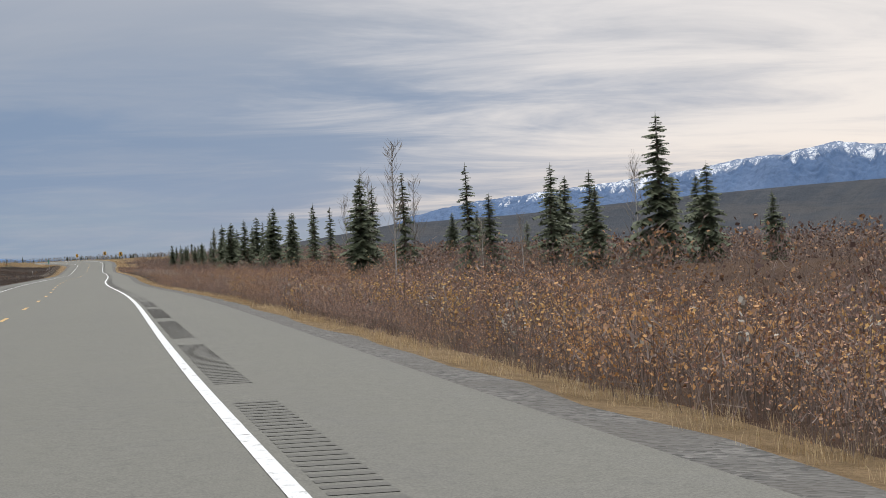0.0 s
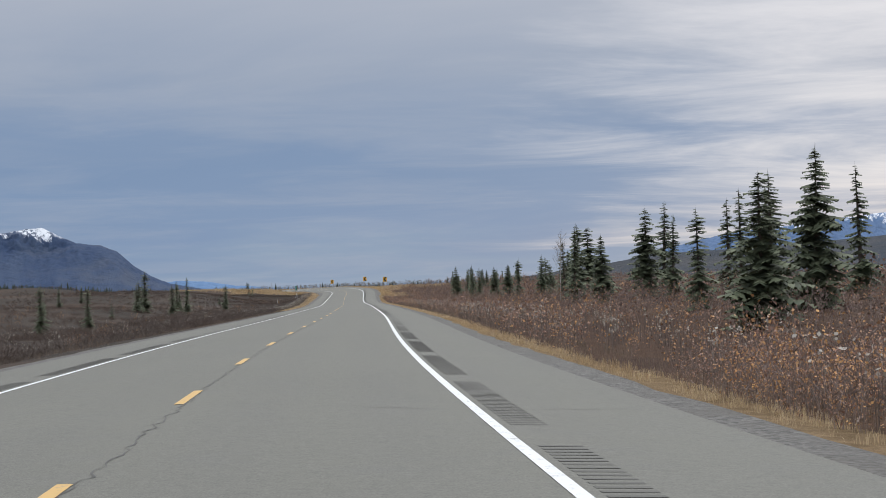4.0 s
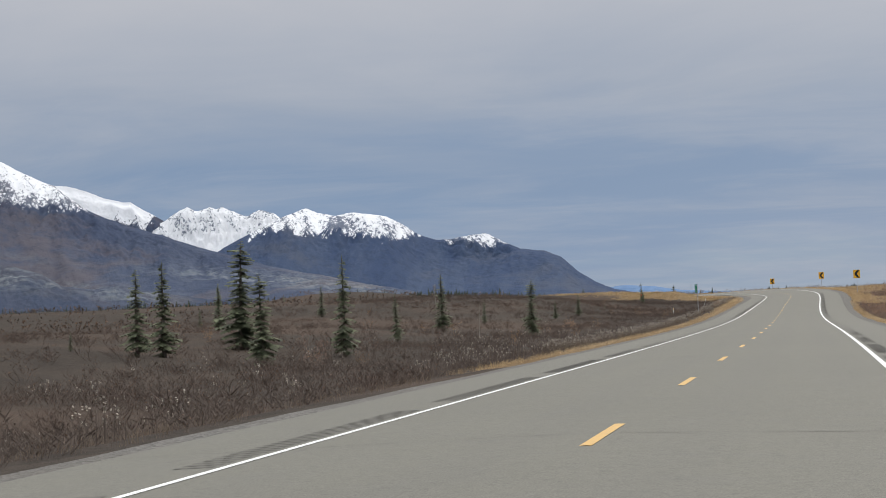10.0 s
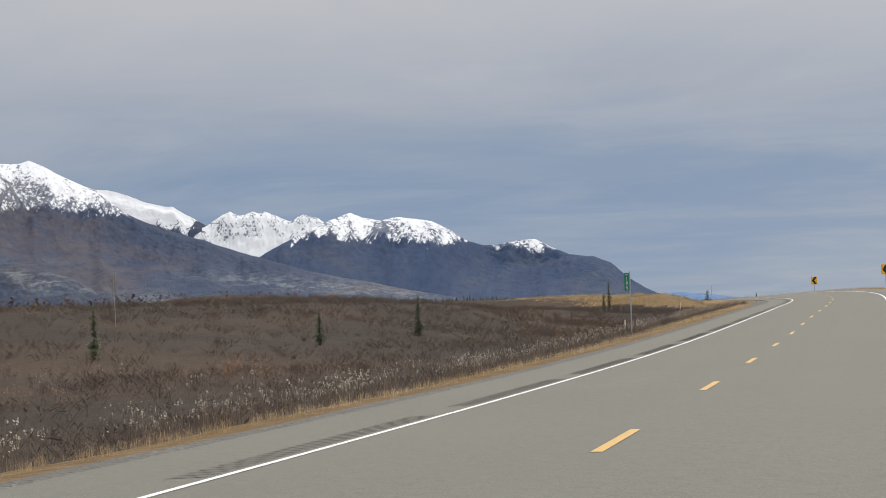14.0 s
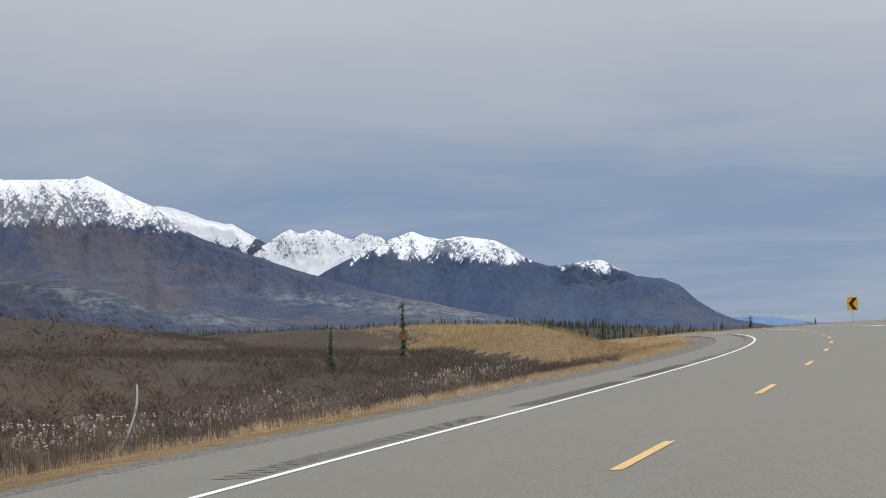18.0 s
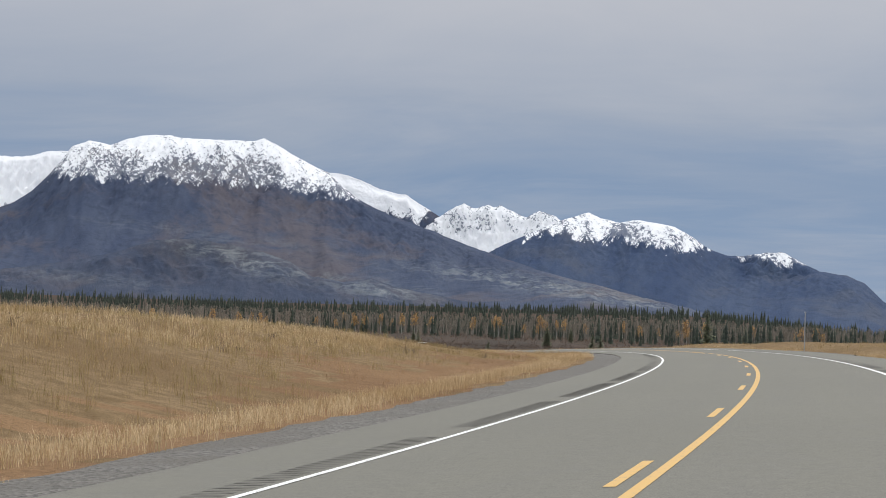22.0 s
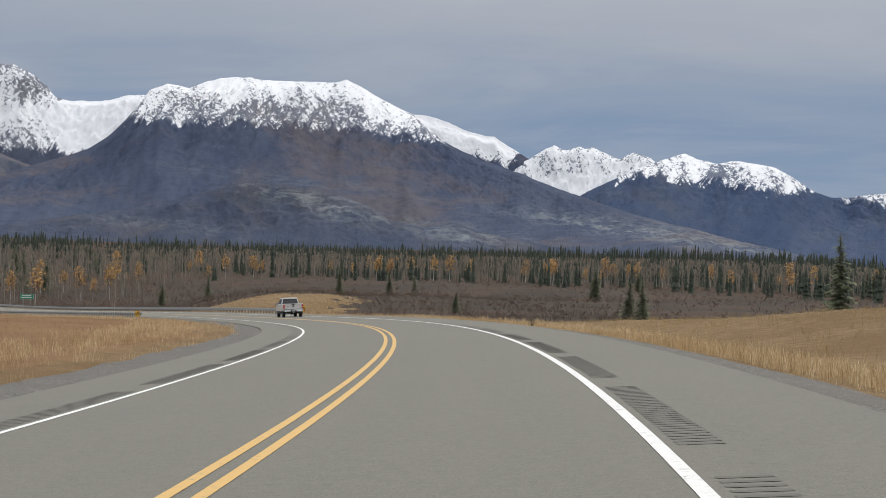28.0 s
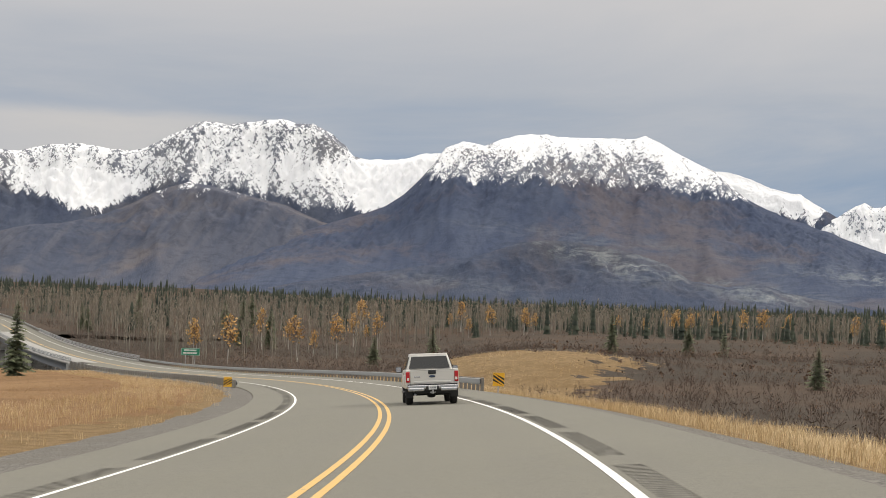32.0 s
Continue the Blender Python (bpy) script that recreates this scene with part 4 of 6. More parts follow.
def spruce(seed, height, reach, whorls, label, thin=0.0, club=False, lean=0.0):
    top = new("spruce_tree")
    bm = bmesh.new()
    tube(bm, (0, 0, -0.4), (0, 0, height * 0.97), 0.018 * height + 0.02, 0.012, 7)
    rng = random.Random(seed)
    for k in range(10):
        z = height * (0.05 + 0.25 * rng.random())
        a = rng.random() * 6.28
        tube(bm, (0, 0, z), (math.cos(a) * reach * 0.5, math.sin(a) * reach * 0.5, z - 0.15), 0.015, 0.004, 4)
    part("trunk", bm, BARK, top)
    v, f, m = spruce_arrays(seed, height, reach, whorls, thin, 5, club)
    sheet("crown", v, f, NEEDLES, parent=top)
    tagged(top, label, "spruce tree", "spruces by the road")
    SPRUCES.append((top, height))
    return top


# ---- forest and tundra plants far off ----
def far_spruce(seed):
    rng = np.random.RandomState(seed)
    heap = Heap()
    for k in range(6):
        h = 0.06 + 0.88 * k / 6
        r = 0.15 * ((1 - h) ** 0.8) * (0.8 + 0.4 * rng.rand()) + 0.012
        n = 5
        ang = rng.rand() * 6.28 + np.arange(n) * 6.283 / n
        rim = np.stack([np.cos(ang) * r * (0.7 + 0.6 * rng.rand(n)), np.sin(ang) * r * (0.7 + 0.6 * rng.rand(n)), np.full(n, h - 0.05) - 0.06 * rng.rand(n)], -1)
        heap.add(np.concatenate([rim, [[0, 0, h + 0.22]]]), [(i, (i + 1) % n, n) for i in range(n)])
    return heap.arrays()


def bare_tree(seed, twig_index=1, twigs=26, leaves=0, leaf_index=2, thin=1.0):
    """A leafless birch or aspen one metre tall: trunk, limbs and fine twigs."""
    rng = np.random.RandomState(seed)
    heap = Heap()
    bend = rng.randn(2) * 0.03
    p0, p1, p2 = np.array([0, 0, -0.03]), np.array([*bend, 0.5]), np.array([*(bend * 1.8), 0.96])
    heap.add(*stick(p0, p1, 0.013 * (0.4 + 0.6 * thin), 0.009 * (0.4 + 0.6 * thin)), 0)
    heap.add(*stick(p1, p2, 0.009 * (0.4 + 0.6 * thin), 0.002), 0)
    for k in range(twigs):
        h = 0.25 + 0.7 * rng.rand()
        base = p0 + (p1 - p0) * h * 2 if h < 0.5 else p1 + (p2 - p1) * (h - 0.5) * 2
        a = rng.rand() * 6.28
        long = (0.20 * (1.05 - h) + 0.05) * (0.6 + 0.7 * rng.rand())
        tip = base + np.array([math.cos(a) * long * 0.6, math.sin(a) * long * 0.6, long])
        heap.add(*stick(base, tip, 0.0055 * thin, 0.002 * thin), twig_index)
        for q in range(2):
            m = base + (tip - base) * (0.4 + 0.4 * rng.rand())
            e = m + np.array([rng.randn() * 0.04, rng.randn() * 0.04, 0.05 + 0.05 * rng.rand()])
            heap.add([m, e, m + (e - m) * 0.5 + rng.randn(3) * 0.010 * thin], [(0, 1, 2)], twig_index)
        for q in range(leaves):
            leaf(heap, tip + rng.randn(3) * 0.035, 0.035 + 0.03 * rng.rand(), rng, leaf_index)
    return heap.arrays()


def shrub(seed, stems=16, leaves=30, leaf_size=0.05, spread=0.5, twig_index=0, leaf_index=1, twigs=3, thick=1.0, tall=1.0):
    """A twiggy bush, one metre tall unless kept low."""
    rng = np.random.RandomState(seed)
    heap = Heap()
    for k in range(stems):
        a, r = rng.rand() * 6.28, spread * rng.rand() ** 0.6
        foot = np.array([math.cos(a) * r * 0.3, math.sin(a) * r * 0.3, -0.05])
        tip = np.array([math.cos(a) * r, math.sin(a) * r, (0.6 + 0.45 * rng.rand()) * tall])
        mid = (foot + tip) / 2 + rng.randn(3) * 0.04
        for p, e, w in ((foot, mid, 0.006 * thick), (mid, tip, 0.004 * thick)):
            side = np.cross(e - p, rng.randn(3))
            side = side / np.linalg.norm(side) * w
            heap.add([p - side, p + side, e + side * 0.5, e - side * 0.5], [(0, 1, 2), (0, 2, 3)], twig_index)
        for q in range(twigs):
            m = foot + (tip - foot) * (0.25 + 0.75 * rng.rand())
            e = m + np.array([rng.randn() * 0.13, rng.randn() * 0.13, 0.06 + 0.16 * rng.rand()])
            side = rng.randn(3) * 0.005 * thick
            heap.add([m - side, m + side, e], [(0, 1, 2)], twig_index)
        for q in range(leaves // stems + 1):
            p = foot + (tip - foot) * (0.12 + 0.95 * rng.rand() ** 0.7) + rng.randn(3) * 0.06
            leaf(heap, p, leaf_size * (0.6 + 0.8 * rng.rand()), rng, leaf_index)
    return heap.arrays()


def tuft(seed, blades=16, spread=0.22, lean=0.35, heads=0, index=0, head_index=1, width=0.012):
    """A clump of tall dry grass about one metre high."""
    rng = np.random.RandomState(seed)
    heap = Heap()
    for k in range(blades):
        a = rng.rand() * 6.28
        foot = np.array([rng.randn() * spread, rng.randn() * spread, -0.05])
        h = 0.55 + 0.5 * rng.rand()
        bend = np.array([math.cos(a), math.sin(a), 0]) * lean * rng.rand()
        mid, tip = foot + bend * 0.35 + [0, 0, h * 0.6], foot + bend + [0, 0, h]
        side = np.array([-math.sin(a), math.cos(a), 0]) * width
        heap.add([foot - side, foot + side, mid + side, mid - side], [(0, 1, 2), (0, 2, 3)], index)
        heap.add([mid - side, mid + side, tip], [(0, 1, 2)], index)
        if k < heads:
            leaf(heap, tip, 0.085, rng, head_index)
            leaf(heap, tip - [0, 0, 0.06], 0.08, rng, head_index)
    return heap.arrays()


def sprinkle(count, s_range, off_range, keep=None, seed=1, power=1.0):
    """Random places on the ground beside the road."""
    rng = np.random.RandomState(seed)
    s = rng.uniform(pace(s_range[0]), pace(s_range[1]), count)
    u = rng.rand(count) ** power
    off = off_range[0] + (off_range[1] - off_range[0]) * u
    if keep is not None:
        ok = keep(unpace(s), off, rng.rand(count))
        s, off = s[ok], off[ok]
    p = on_road(s, off)
    p[:, 2] = relief(s, off, p[:, 0], p[:, 1])
    return p, unpace(s), off


def drop_on_ground(x, y):
    z, s, off = ground_at(x, y)
    return np.stack([x, y, z], -1), unpace(s), off


def polar(count, az, reach, seed):
    rng = np.random.RandomState(seed)
    a = np.radians(33.8 + (rng.uniform(*az, count) - 52) * 0.66)
    r = np.sqrt(rng.uniform((reach[0] * 1.5) ** 2, (reach[1] * 1.5) ** 2, count))
    return drop_on_ground(-86 - np.sin(a) * r, 840 + np.cos(a) * r)


rng = np.random.RandomState(11)
FAR_SPRUCES = [far_spruce(k) for k in range(6)]
BARE = [bare_tree(40 + k, twigs=9) for k in range(7)]


def forest():
    p, s, off = polar(17000, (-75, 115), (330, 1500), 21)
    d = np.abs(off)
    clump = np.sin(p[:, 0] / 60.0) * np.sin(p[:, 1] / 75.0) + 0.5 * np.sin(p[:, 0] / 23.0 + p[:, 1] / 31.0)
    ok = (d > 380) & (((s > 800) & (p[:, 0] < -180)) | (off < 0)) & (clump + rng.rand(len(p)) * 1.7 > 0.35)
    p = p[ok]
    n = len(p)
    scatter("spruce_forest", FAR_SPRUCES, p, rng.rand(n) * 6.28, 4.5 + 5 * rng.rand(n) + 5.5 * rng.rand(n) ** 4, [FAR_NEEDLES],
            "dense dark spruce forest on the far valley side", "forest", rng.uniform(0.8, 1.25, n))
    # thin spruce line beyond the tundra west of the road
    x, y = rng.uniform(-1500, -330, 4200), rng.uniform(-200, 900, 4200)
    p, s, off = drop_on_ground(x, y)
    ok = (off < -330) & (np.sin(x / 70.0) * np.sin(y / 50.0) + rng.rand(len(x)) > 0.35)
    p = p[ok]
    n = len(p)
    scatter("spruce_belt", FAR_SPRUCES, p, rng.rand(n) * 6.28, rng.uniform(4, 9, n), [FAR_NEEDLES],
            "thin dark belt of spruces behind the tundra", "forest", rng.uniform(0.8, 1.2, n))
    # woods on the low hill east of the road and along the straight
    x, y = rng.uniform(150, 1500, 2600), rng.uniform(100, 1600, 2600)
    p, s, off = drop_on_ground(x, y)
    ok = (off > 190) & (s < 330) & (np.sin(x / 90.0) * np.sin(y / 120.0) + rng.rand(len(x)) > 0.75)
    p = p[ok]
    n = len(p)
    scatter("spruce_wood", FAR_SPRUCES, p, rng.rand(n) * 6.28, rng.uniform(4, 8, n), [FAR_NEEDLES],
            "scattered dark spruces on the rising ground", "forest", rng.uniform(0.8, 1.2, n))
    # leafless birches in the valley
    p, s, off = polar(12500, (-42, 112), (150, 560), 22)
    d = np.abs(off)
    heading = 52 + (np.degrees(np.arctan2(-(p[:, 0] + 86), p[:, 1] - 840)) - 33.8) / 0.66
    away = np.hypot(p[:, 0] + 86, p[:, 1] - 840) / 1.5
    band = np.sin(p[:, 0] / 41.0) * np.sin(p[:, 1] / 37.0)
    edge = np.interp(heading, [0, 25, 42, 51, 58, 65, 70, 112], [330, 350, 385, 360, 285, 215, 170, 150])
    ok = (((off > 14) & (s > 900) & (away > edge + 14 * band)) | ((off < 0) & (s > 1240) & (d > 25))) & (band + rng.rand(len(p)) * 1.8 > 0.1)
    p = p[ok]
    n = len(p)
    scatter("birch_wood", BARE, p, rng.rand(n) * 6.28, rng.uniform(6.5, 11.5, n), [WOOD_TRUNK, BARE_CROWN],
            "leafless grey birch wood in the valley", "birch wood")
    # spruces among the birches
    p, s, off = polar(2600, (-60, 112), (170, 560), 23)
    d = np.abs(off)
    ok = ((off > 16) & (s > 760) & (d > 215 - 190 * ease(s, 1150, 1215))) | ((off < 0) & (s > 1250) & (d > 30))
    p = p[ok & (rng.rand(len(p)) > 0.35)]
    n = len(p)
    scatter("valley_spruce", FAR_SPRUCES, p, rng.rand(n) * 6.28, rng.uniform(4, 10.5, n), [FAR_NEEDLES],
            "dark spruces scattered through the birch wood", "forest", rng.uniform(0.8, 1.15, n))
    # brush on the slope behind the bridge rail
    p, s, off = sprinkle(3600, (1000, 1240), (13, 110), lambda s, o, q: zone(s, o, s, o) != 1, 66, 1.2)
    n = len(p)
    thicket = [shrub(310 + k, 6, 14, 0.10, 0.7, twigs=5, thick=2.5) for k in range(4)]
    scatter("valley_brush", thicket, p, rng.rand(n) * 6.28, rng.uniform(0.5, 1.7, n), [TWIG, BROWN_LEAVES],
            "twiggy brown brush on the slope behind the guardrail", "brush")
    p, s, off = sprinkle(3600, (850, 1050), (10, 75), lambda s, o, q: zone(s, o, s, o) != 1, 77, 1.2)
    n = len(p)
    scatter("valley_brush", thicket, p, rng.rand(n) * 6.28, rng.uniform(0.35, 0.9, n), [LOW_TWIG, BROWN_LEAVES],
            "low dark reddish brush beyond the roadside grass", "brush")
    # undergrowth
    p, s, off = polar(8500, (-42, 112), (90, 420), 24)
    ok = (off > 0) & (s > 860) & (np.abs(off) > 22)
    p = p[ok]
    n = len(p)
    low = [shrub(300 + k, 3, 14, 0.2, 1.1) for k in range(4)]
    scatter("valley_brush", low, p, rng.rand(n) * 6.28, rng.uniform(0.5, 1.5, n), [TWIG, BROWN_LEAVES],
            "low reddish brown brush on the valley floor", "brush")


forest()


def golden_tree(seed):
    top = new("golden_aspen")
    v, f, m = bare_tree(seed, 1, 34, 6, 2)
    stem = m < 2
    used = f[stem]
    sheet("trunk", v * 8.0, used, [BIRCH_BARK, TWIG], m[stem], parent=top)
    sheet("crown", v * 8.0, f[~stem], [GOLD], parent=top)
    return tagged(top, "slender aspen with golden orange autumn leaves", "aspen tree", "golden aspens in the valley")


golden = [golden_tree(70 + k) for k in range(3)]


def plant(kinds, rows, seed, above_road=False):
    """Sets trees (station, offset, height or top above the road) on the ground; kinds holds (tree, its height)."""
    r = random.Random(seed)
    for k, (s, off, height) in enumerate(rows):
        tree, own = kinds[r.randrange(len(kinds))]
        at = spot(s, off)
        if above_road:
            height = max(0.7, height + float(np.interp(s, STATION, LEVEL)) - at.z)
        size = height / own
        wide = size * r.uniform(1.0, 1.35)
        m = Matrix.LocRotScale(at, Euler((r.gauss(0, 0.015), r.gauss(0, 0.015), r.uniform(0, 6.28))), (wide, wide, size))
        if not tree.get("set"):
            tree["set"] = 1
            tree.matrix_world = m
        else:
            copy = copy_thing(tree, Matrix.Identity(4))
            copy.matrix_basis = m


r = random.Random(5)
rows = []
for k in range(75):
    a = r.uniform(8, 80)
    far = float(np.interp(a, [0, 25, 42, 51, 58, 65, 70, 112], [330, 350, 385, 360, 285, 225, 185, 170])) + 70 * r.random() ** 2
    b = radians(33.8 + (a - 52) * 0.66)
    s, off = to_road(np.array([-86 - math.sin(b) * far * 1.5]), np.array([840 + math.cos(b) * far * 1.5]))
    if off[0] > 16:
        rows.append((float(s[0]), float(off[0]), r.uniform(5.5, 10.5)))
plant([(g, 8.0) for g in golden], rows, 9)

full = spruce(1, 8.0, 1.65, 36, "full dark green spruce standing in roadside brush")
slim = spruce(2, 7.0, 1.0, 32, "slim dark green spruce on open tundra", 0.12)
ragged = spruce(3, 9.0, 1.45, 38, "ragged spruce with gaps between its drooping branches", 0.3, True)
small = spruce(4, 4.0, 0.75, 20, "small sparse green spruce in low shrubs", 0.15)
broad = spruce(5, 10.0, 2.2, 40, "broad dark spruce tree with dense branches", 0.05)
ALL = [(full, 8.0), (slim, 7.0), (ragged, 9.0), (broad, 10.0)]
# along the straight, east side
plant(ALL, [(64.6, 23.9, 6.2), (71.8, 23.2, 4.4), (64.2, 21.2, 3.5), (76, 30, 4.8), (80, 31, 4.4), (77, 19.0, 5.15), (80, 20.6, 3.9), (93.6, 16.6, 5.6), (105.6, 21.4, 6.3), (110, 20.2, 5.6), (93.4, 40.6, 3.8), (127.2, 39.5, 4.0), (128, 47, 6.4)], 31, True)
plant(ALL, [(164, 15.3, 4.8), (170, 17.1, 5.1), (177, 20.5, 6.5), (142.4, 18.8, 5.0), (149.4, 21.5, 5.8), (143.3, 22.1, 5.3), (162, 27.1, 7.3), (163.4, 28.4, 5.7), (183, 20, 5.2), (186, 17.5, 4.6),
            (100, 30, 5.4), (104, 31, 5.2), (97, 28.5, 6.0), (92, 27, 4.6), (190, 26, 6.6), (198, 22, 6.0), (205, 25, 6.4), (213, 21, 5.4), (222, 18, 4.6), (120, 33, 3.2)], 32, True)
plant(ALL, [(230, 28.1, 7.0), (245, 26.1, 7.5), (241, 24, 6.9), (250, 20.1, 6.4), (259, 22, 6.6), (234, 17.6, 5.6), (267, 22.1, 6.0), (277, 22, 5.8), (290, 24, 5.6), (279, 20, 4.6), (217, 50.2, 6.2), (219, 47.2, 6),
            (312, 24.1, 5.4), (304, 20.1, 5.0), (324, 26, 5), (341, 22.1, 4.9), (343, 18.5, 4.6), (360, 22, 5.0), (376, 20, 5.4), (391, 25, 4.6), (413, 20, 5.4), (429, 24, 4.8),
            (455, 30, 4.5), (481, 26, 5.0), (492, 30, 4.6), (510, 28, 5.2), (518, 33, 4.6), (530, 26, 4.2), (545, 32, 4.8), (560, 44, 4.6), (568, 38, 4.0), (580, 50, 5.0), (588, 46, 4.0), (612, 55, 4.6), (630, 58, 3.6)], 33)
# tundra west of the straight
plant([(slim, 7.0), (ragged, 9.0)], [(351.7, -23.6, 3.75), (364.7, -29.0, 6.05), (363.6, -22.7, 4.8), (346.6, -28.0, 4.0), (350.3, -28.1, 4.4), (421.4, -21.1, 3.98), (427.5, -30.3, 4.9), (426.4, -51.4, 4.7),
            (471.9, -54.7, 4.4), (245.7, -22.8, 2.95), (261, -21.5, 2.68), (392.5, -26.4, 3.0), (567.3, -22.9, 1.1), (385, -85, 4.7), (511.7, -81.4, 5.3)], 34, True)
plant([(small, 4.0), (slim, 7.0)], [(491, -26.4, 1.9), (525.6, -26.8, -0.1), (322, -28, 1.5), (321, -36, 2.2), (346, -31, 1.2), (434, -56, 2.6), (452, -31, 2.2), (469, -26, 1.5), (272, -34, 2.0), (298, -40, 2.4),
            (349, -60.8, 3.4), (290, -90, 3.8), (359, -110, 4.2), (231, -70, 3.4), (486, -120, 4.2), (545, -80, 2.8)], 35, True)
# round the bend and in the valley
plant([(broad, 10.0), (full, 8.0)], [(918, 52.5, 9.6), (966, 49.6, 5.6), (958.7, 48.2, 5.7), (984, 32.9, 4.0), (1071, 46.8, 9.3), (1124.4, 40, 8.5), (1141, 35.5, 6.65), (1087, 64.2, 8.8), (1138, 96.2, 9.7), (1322, 54.6, 12.7), (1316, 60.4, 10.3),
            (1119, 133, 12.0), (1380, 213.7, 11.1), (976, 140.6, 12)], 36, True)
plant([(broad, 10.0), (full, 8.0)], [(1098.8, -22.8, 9.7), (1393, 22.5, 8), (1377, 21.9, 7), (1416, 43.2, 11.5), (1396, 65.9, 10.5), (1439, 85, 12), (1453, 122.5, 8.8), (1203, 300, 8), (1214, 307.5, 9), (1206, 208.8, 6)], 38)


def tagged_tree(s, off, top_above):
    """The club-topped spruce with a card tied to its stem, at the edge of the mound."""
    at = spot(s, off)
    height = top_above + float(np.interp(s, STATION, LEVEL)) - at.z
    tree = spruce(6, height, 0.46, 26, "thin club-topped spruce with a tag on its stem", 0.25, True)
    tree.matrix_world = Matrix.Translation(at)
    card = new("orange_tag")
    bm = bmesh.new()
    rounded(bm, 0, 0, 0, 0.25, 0.012, 0.40, 0.004, segments=1)
    part("card", bm, TAG_ORANGE, card)
    bm = bmesh.new()
    rounded(bm, 0, -0.009, 0.10, 0.17, 0.004, 0.04, 0.001, segments=1)
    rounded(bm, 0, -0.009, 0.0, 0.19, 0.004, 0.03, 0.001, segments=1)
    part("lettering_bar", bm, TAG_INK, card, "dark unreadable lettering")
    card.matrix_world = Matrix.Translation(spot(s, off) + Vector((0.02, -0.13, 0.37 + float(np.interp(s, STATION, LEVEL)) - at.z))) @ Matrix.Rotation(facing(s) - 0.1, 4, "Z")
    tagged(card, "orange tag fixed to a thin spruce stem", "tag")


# ---- brush, weeds and grass beside the road ----
def brush():
    near = [shrub(100 + k, 8, 80, 0.043, 0.55) for k in range(6)]
    back = [shrub(110 + k, 6, 26, 0.075, 0.62, twigs=4) for k in range(5)]

    def clumps_of(s, off):
        return 0.85 + 0.42 * np.sin(s / 4.3 + off / 3.1) * np.sin(s / 9.7 - off / 2.3) + 0.12 * np.sin(s / 1.7)
    p, s, off = sprinkle(3300, (6, 112), (7.5, 14.5), None, 41, 1.1)
    n = len(p)
    scatter("roadside_brush", near, p, rng.rand(n) * 6.28, rng.uniform(0.6, 1.15, n) * clumps_of(s, off) * (0.8 + 0.3 * ease(off, 7.5, 11)), [RED_TWIG, DEAD_LEAVES],
            "dense rusty brown roadside brush with dead leaves", "brush")
    p, s, off = sprinkle(4200, (-25, 600), (7.7, 34), lambda s, o, q: ((s > 106) & (o < 15)) & (zone(s, o, s, o) == 2), 48, 1.2)
    n = len(p)
    scatter("roadside_brush", back, p, rng.rand(n) * 6.28, rng.uniform(0.6, 1.25, n) * clumps_of(s, off), [RED_TWIG, DEAD_LEAVES],
            "rusty brown brush stretching along the road", "brush")
    p, s, off = sprinkle(4200, (-25, 600), (13, 36), lambda s, o, q: zone(s, o, s, o) == 2, 68, 1.2)
    n = len(p)
    scatter("grey_brush", back, p, rng.rand(n) * 6.28, rng.uniform(0.8, 1.6, n) * clumps_of(s, off), [RED_TWIG, DULL_LEAVES],
            "dusky leafless thicket behind the roadside brush", "brush")
    p, s, off = sprinkle(2600, (-25, 640), (30, 110), lambda s, o, q: zone(s, o, s, o) != 1, 42, 1.2)
    n = len(p)
    tall = [shrub(120 + k, 5, 19, 0.13, 0.6) for k in range(4)]
    scatter("grey_brush", tall, p, rng.rand(n) * 6.28, rng.uniform(1.2, 2.2, n), [RED_TWIG, DULL_LEAVES],
            "grey-brown leafless thicket stretching to the woods", "brush")
    fine = [shrub(140 + k, 9, 14, 0.045, 1.0, twigs=8, thick=1.0, tall=0.55) for k in range(5)]
    low = [shrub(150 + k, 9, 27, 0.06, 0.85, twigs=5, thick=1.3, tall=0.5) for k in range(5)]
    p, s, off = sprinkle(4600, (60, 600), (-7.6, -24), lambda s, o, q: ((s < 300) | (o < -9.2)) & (pace(s) < 541 + 8 * q + 2.6 * (-o - EDGE_LEFT)), 43, 1.3)
    n = len(p)
    scatter("tundra_shrubs", fine, p, rng.rand(n) * 6.28, rng.uniform(0.5, 1.15, n) * (1 - 0.25 * ease(s, 340, 430)), [LOW_TWIG, BROWN_LEAVES],
            "low twiggy brown shrubs beside the highway", "shrubs")
    p, s, off = sprinkle(5600, (60, 680), (-18, -70), lambda s, o, q: (pace(s) < 541 + 8 * q + 2.6 * (-o - EDGE_LEFT)), 64, 1.2)
    n = len(p)
    scatter("tundra_shrubs", low, p, rng.rand(n) * 6.28, rng.uniform(0.55, 1.15, n), [LOW_TWIG, BROWN_LEAVES],
            "low dark brown tundra shrubs back from the road", "shrubs")
    p, s, off = sprinkle(3200, (480, 680), (-13, -62), lambda s, o, q: (pace(s) < 541 + 8 * q + 2.6 * (-o - EDGE_LEFT)), 78, 1.1)
    n = len(p)
    scatter("tundra_shrubs", low, p, rng.rand(n) * 6.28, rng.uniform(0.6, 1.2, n), [LOW_TWIG, BROWN_LEAVES],
            "low dark shrubs on the tundra before the mound", "shrubs")
    p, s, off = sprinkle(22000, (535, 680), (-8.0, -62), lambda s, o, q: np.abs(pace(s) - 545 - 2.6 * (-o - EDGE_LEFT)) < 5 * q + 1, 63, 1.0)
    n = len(p)
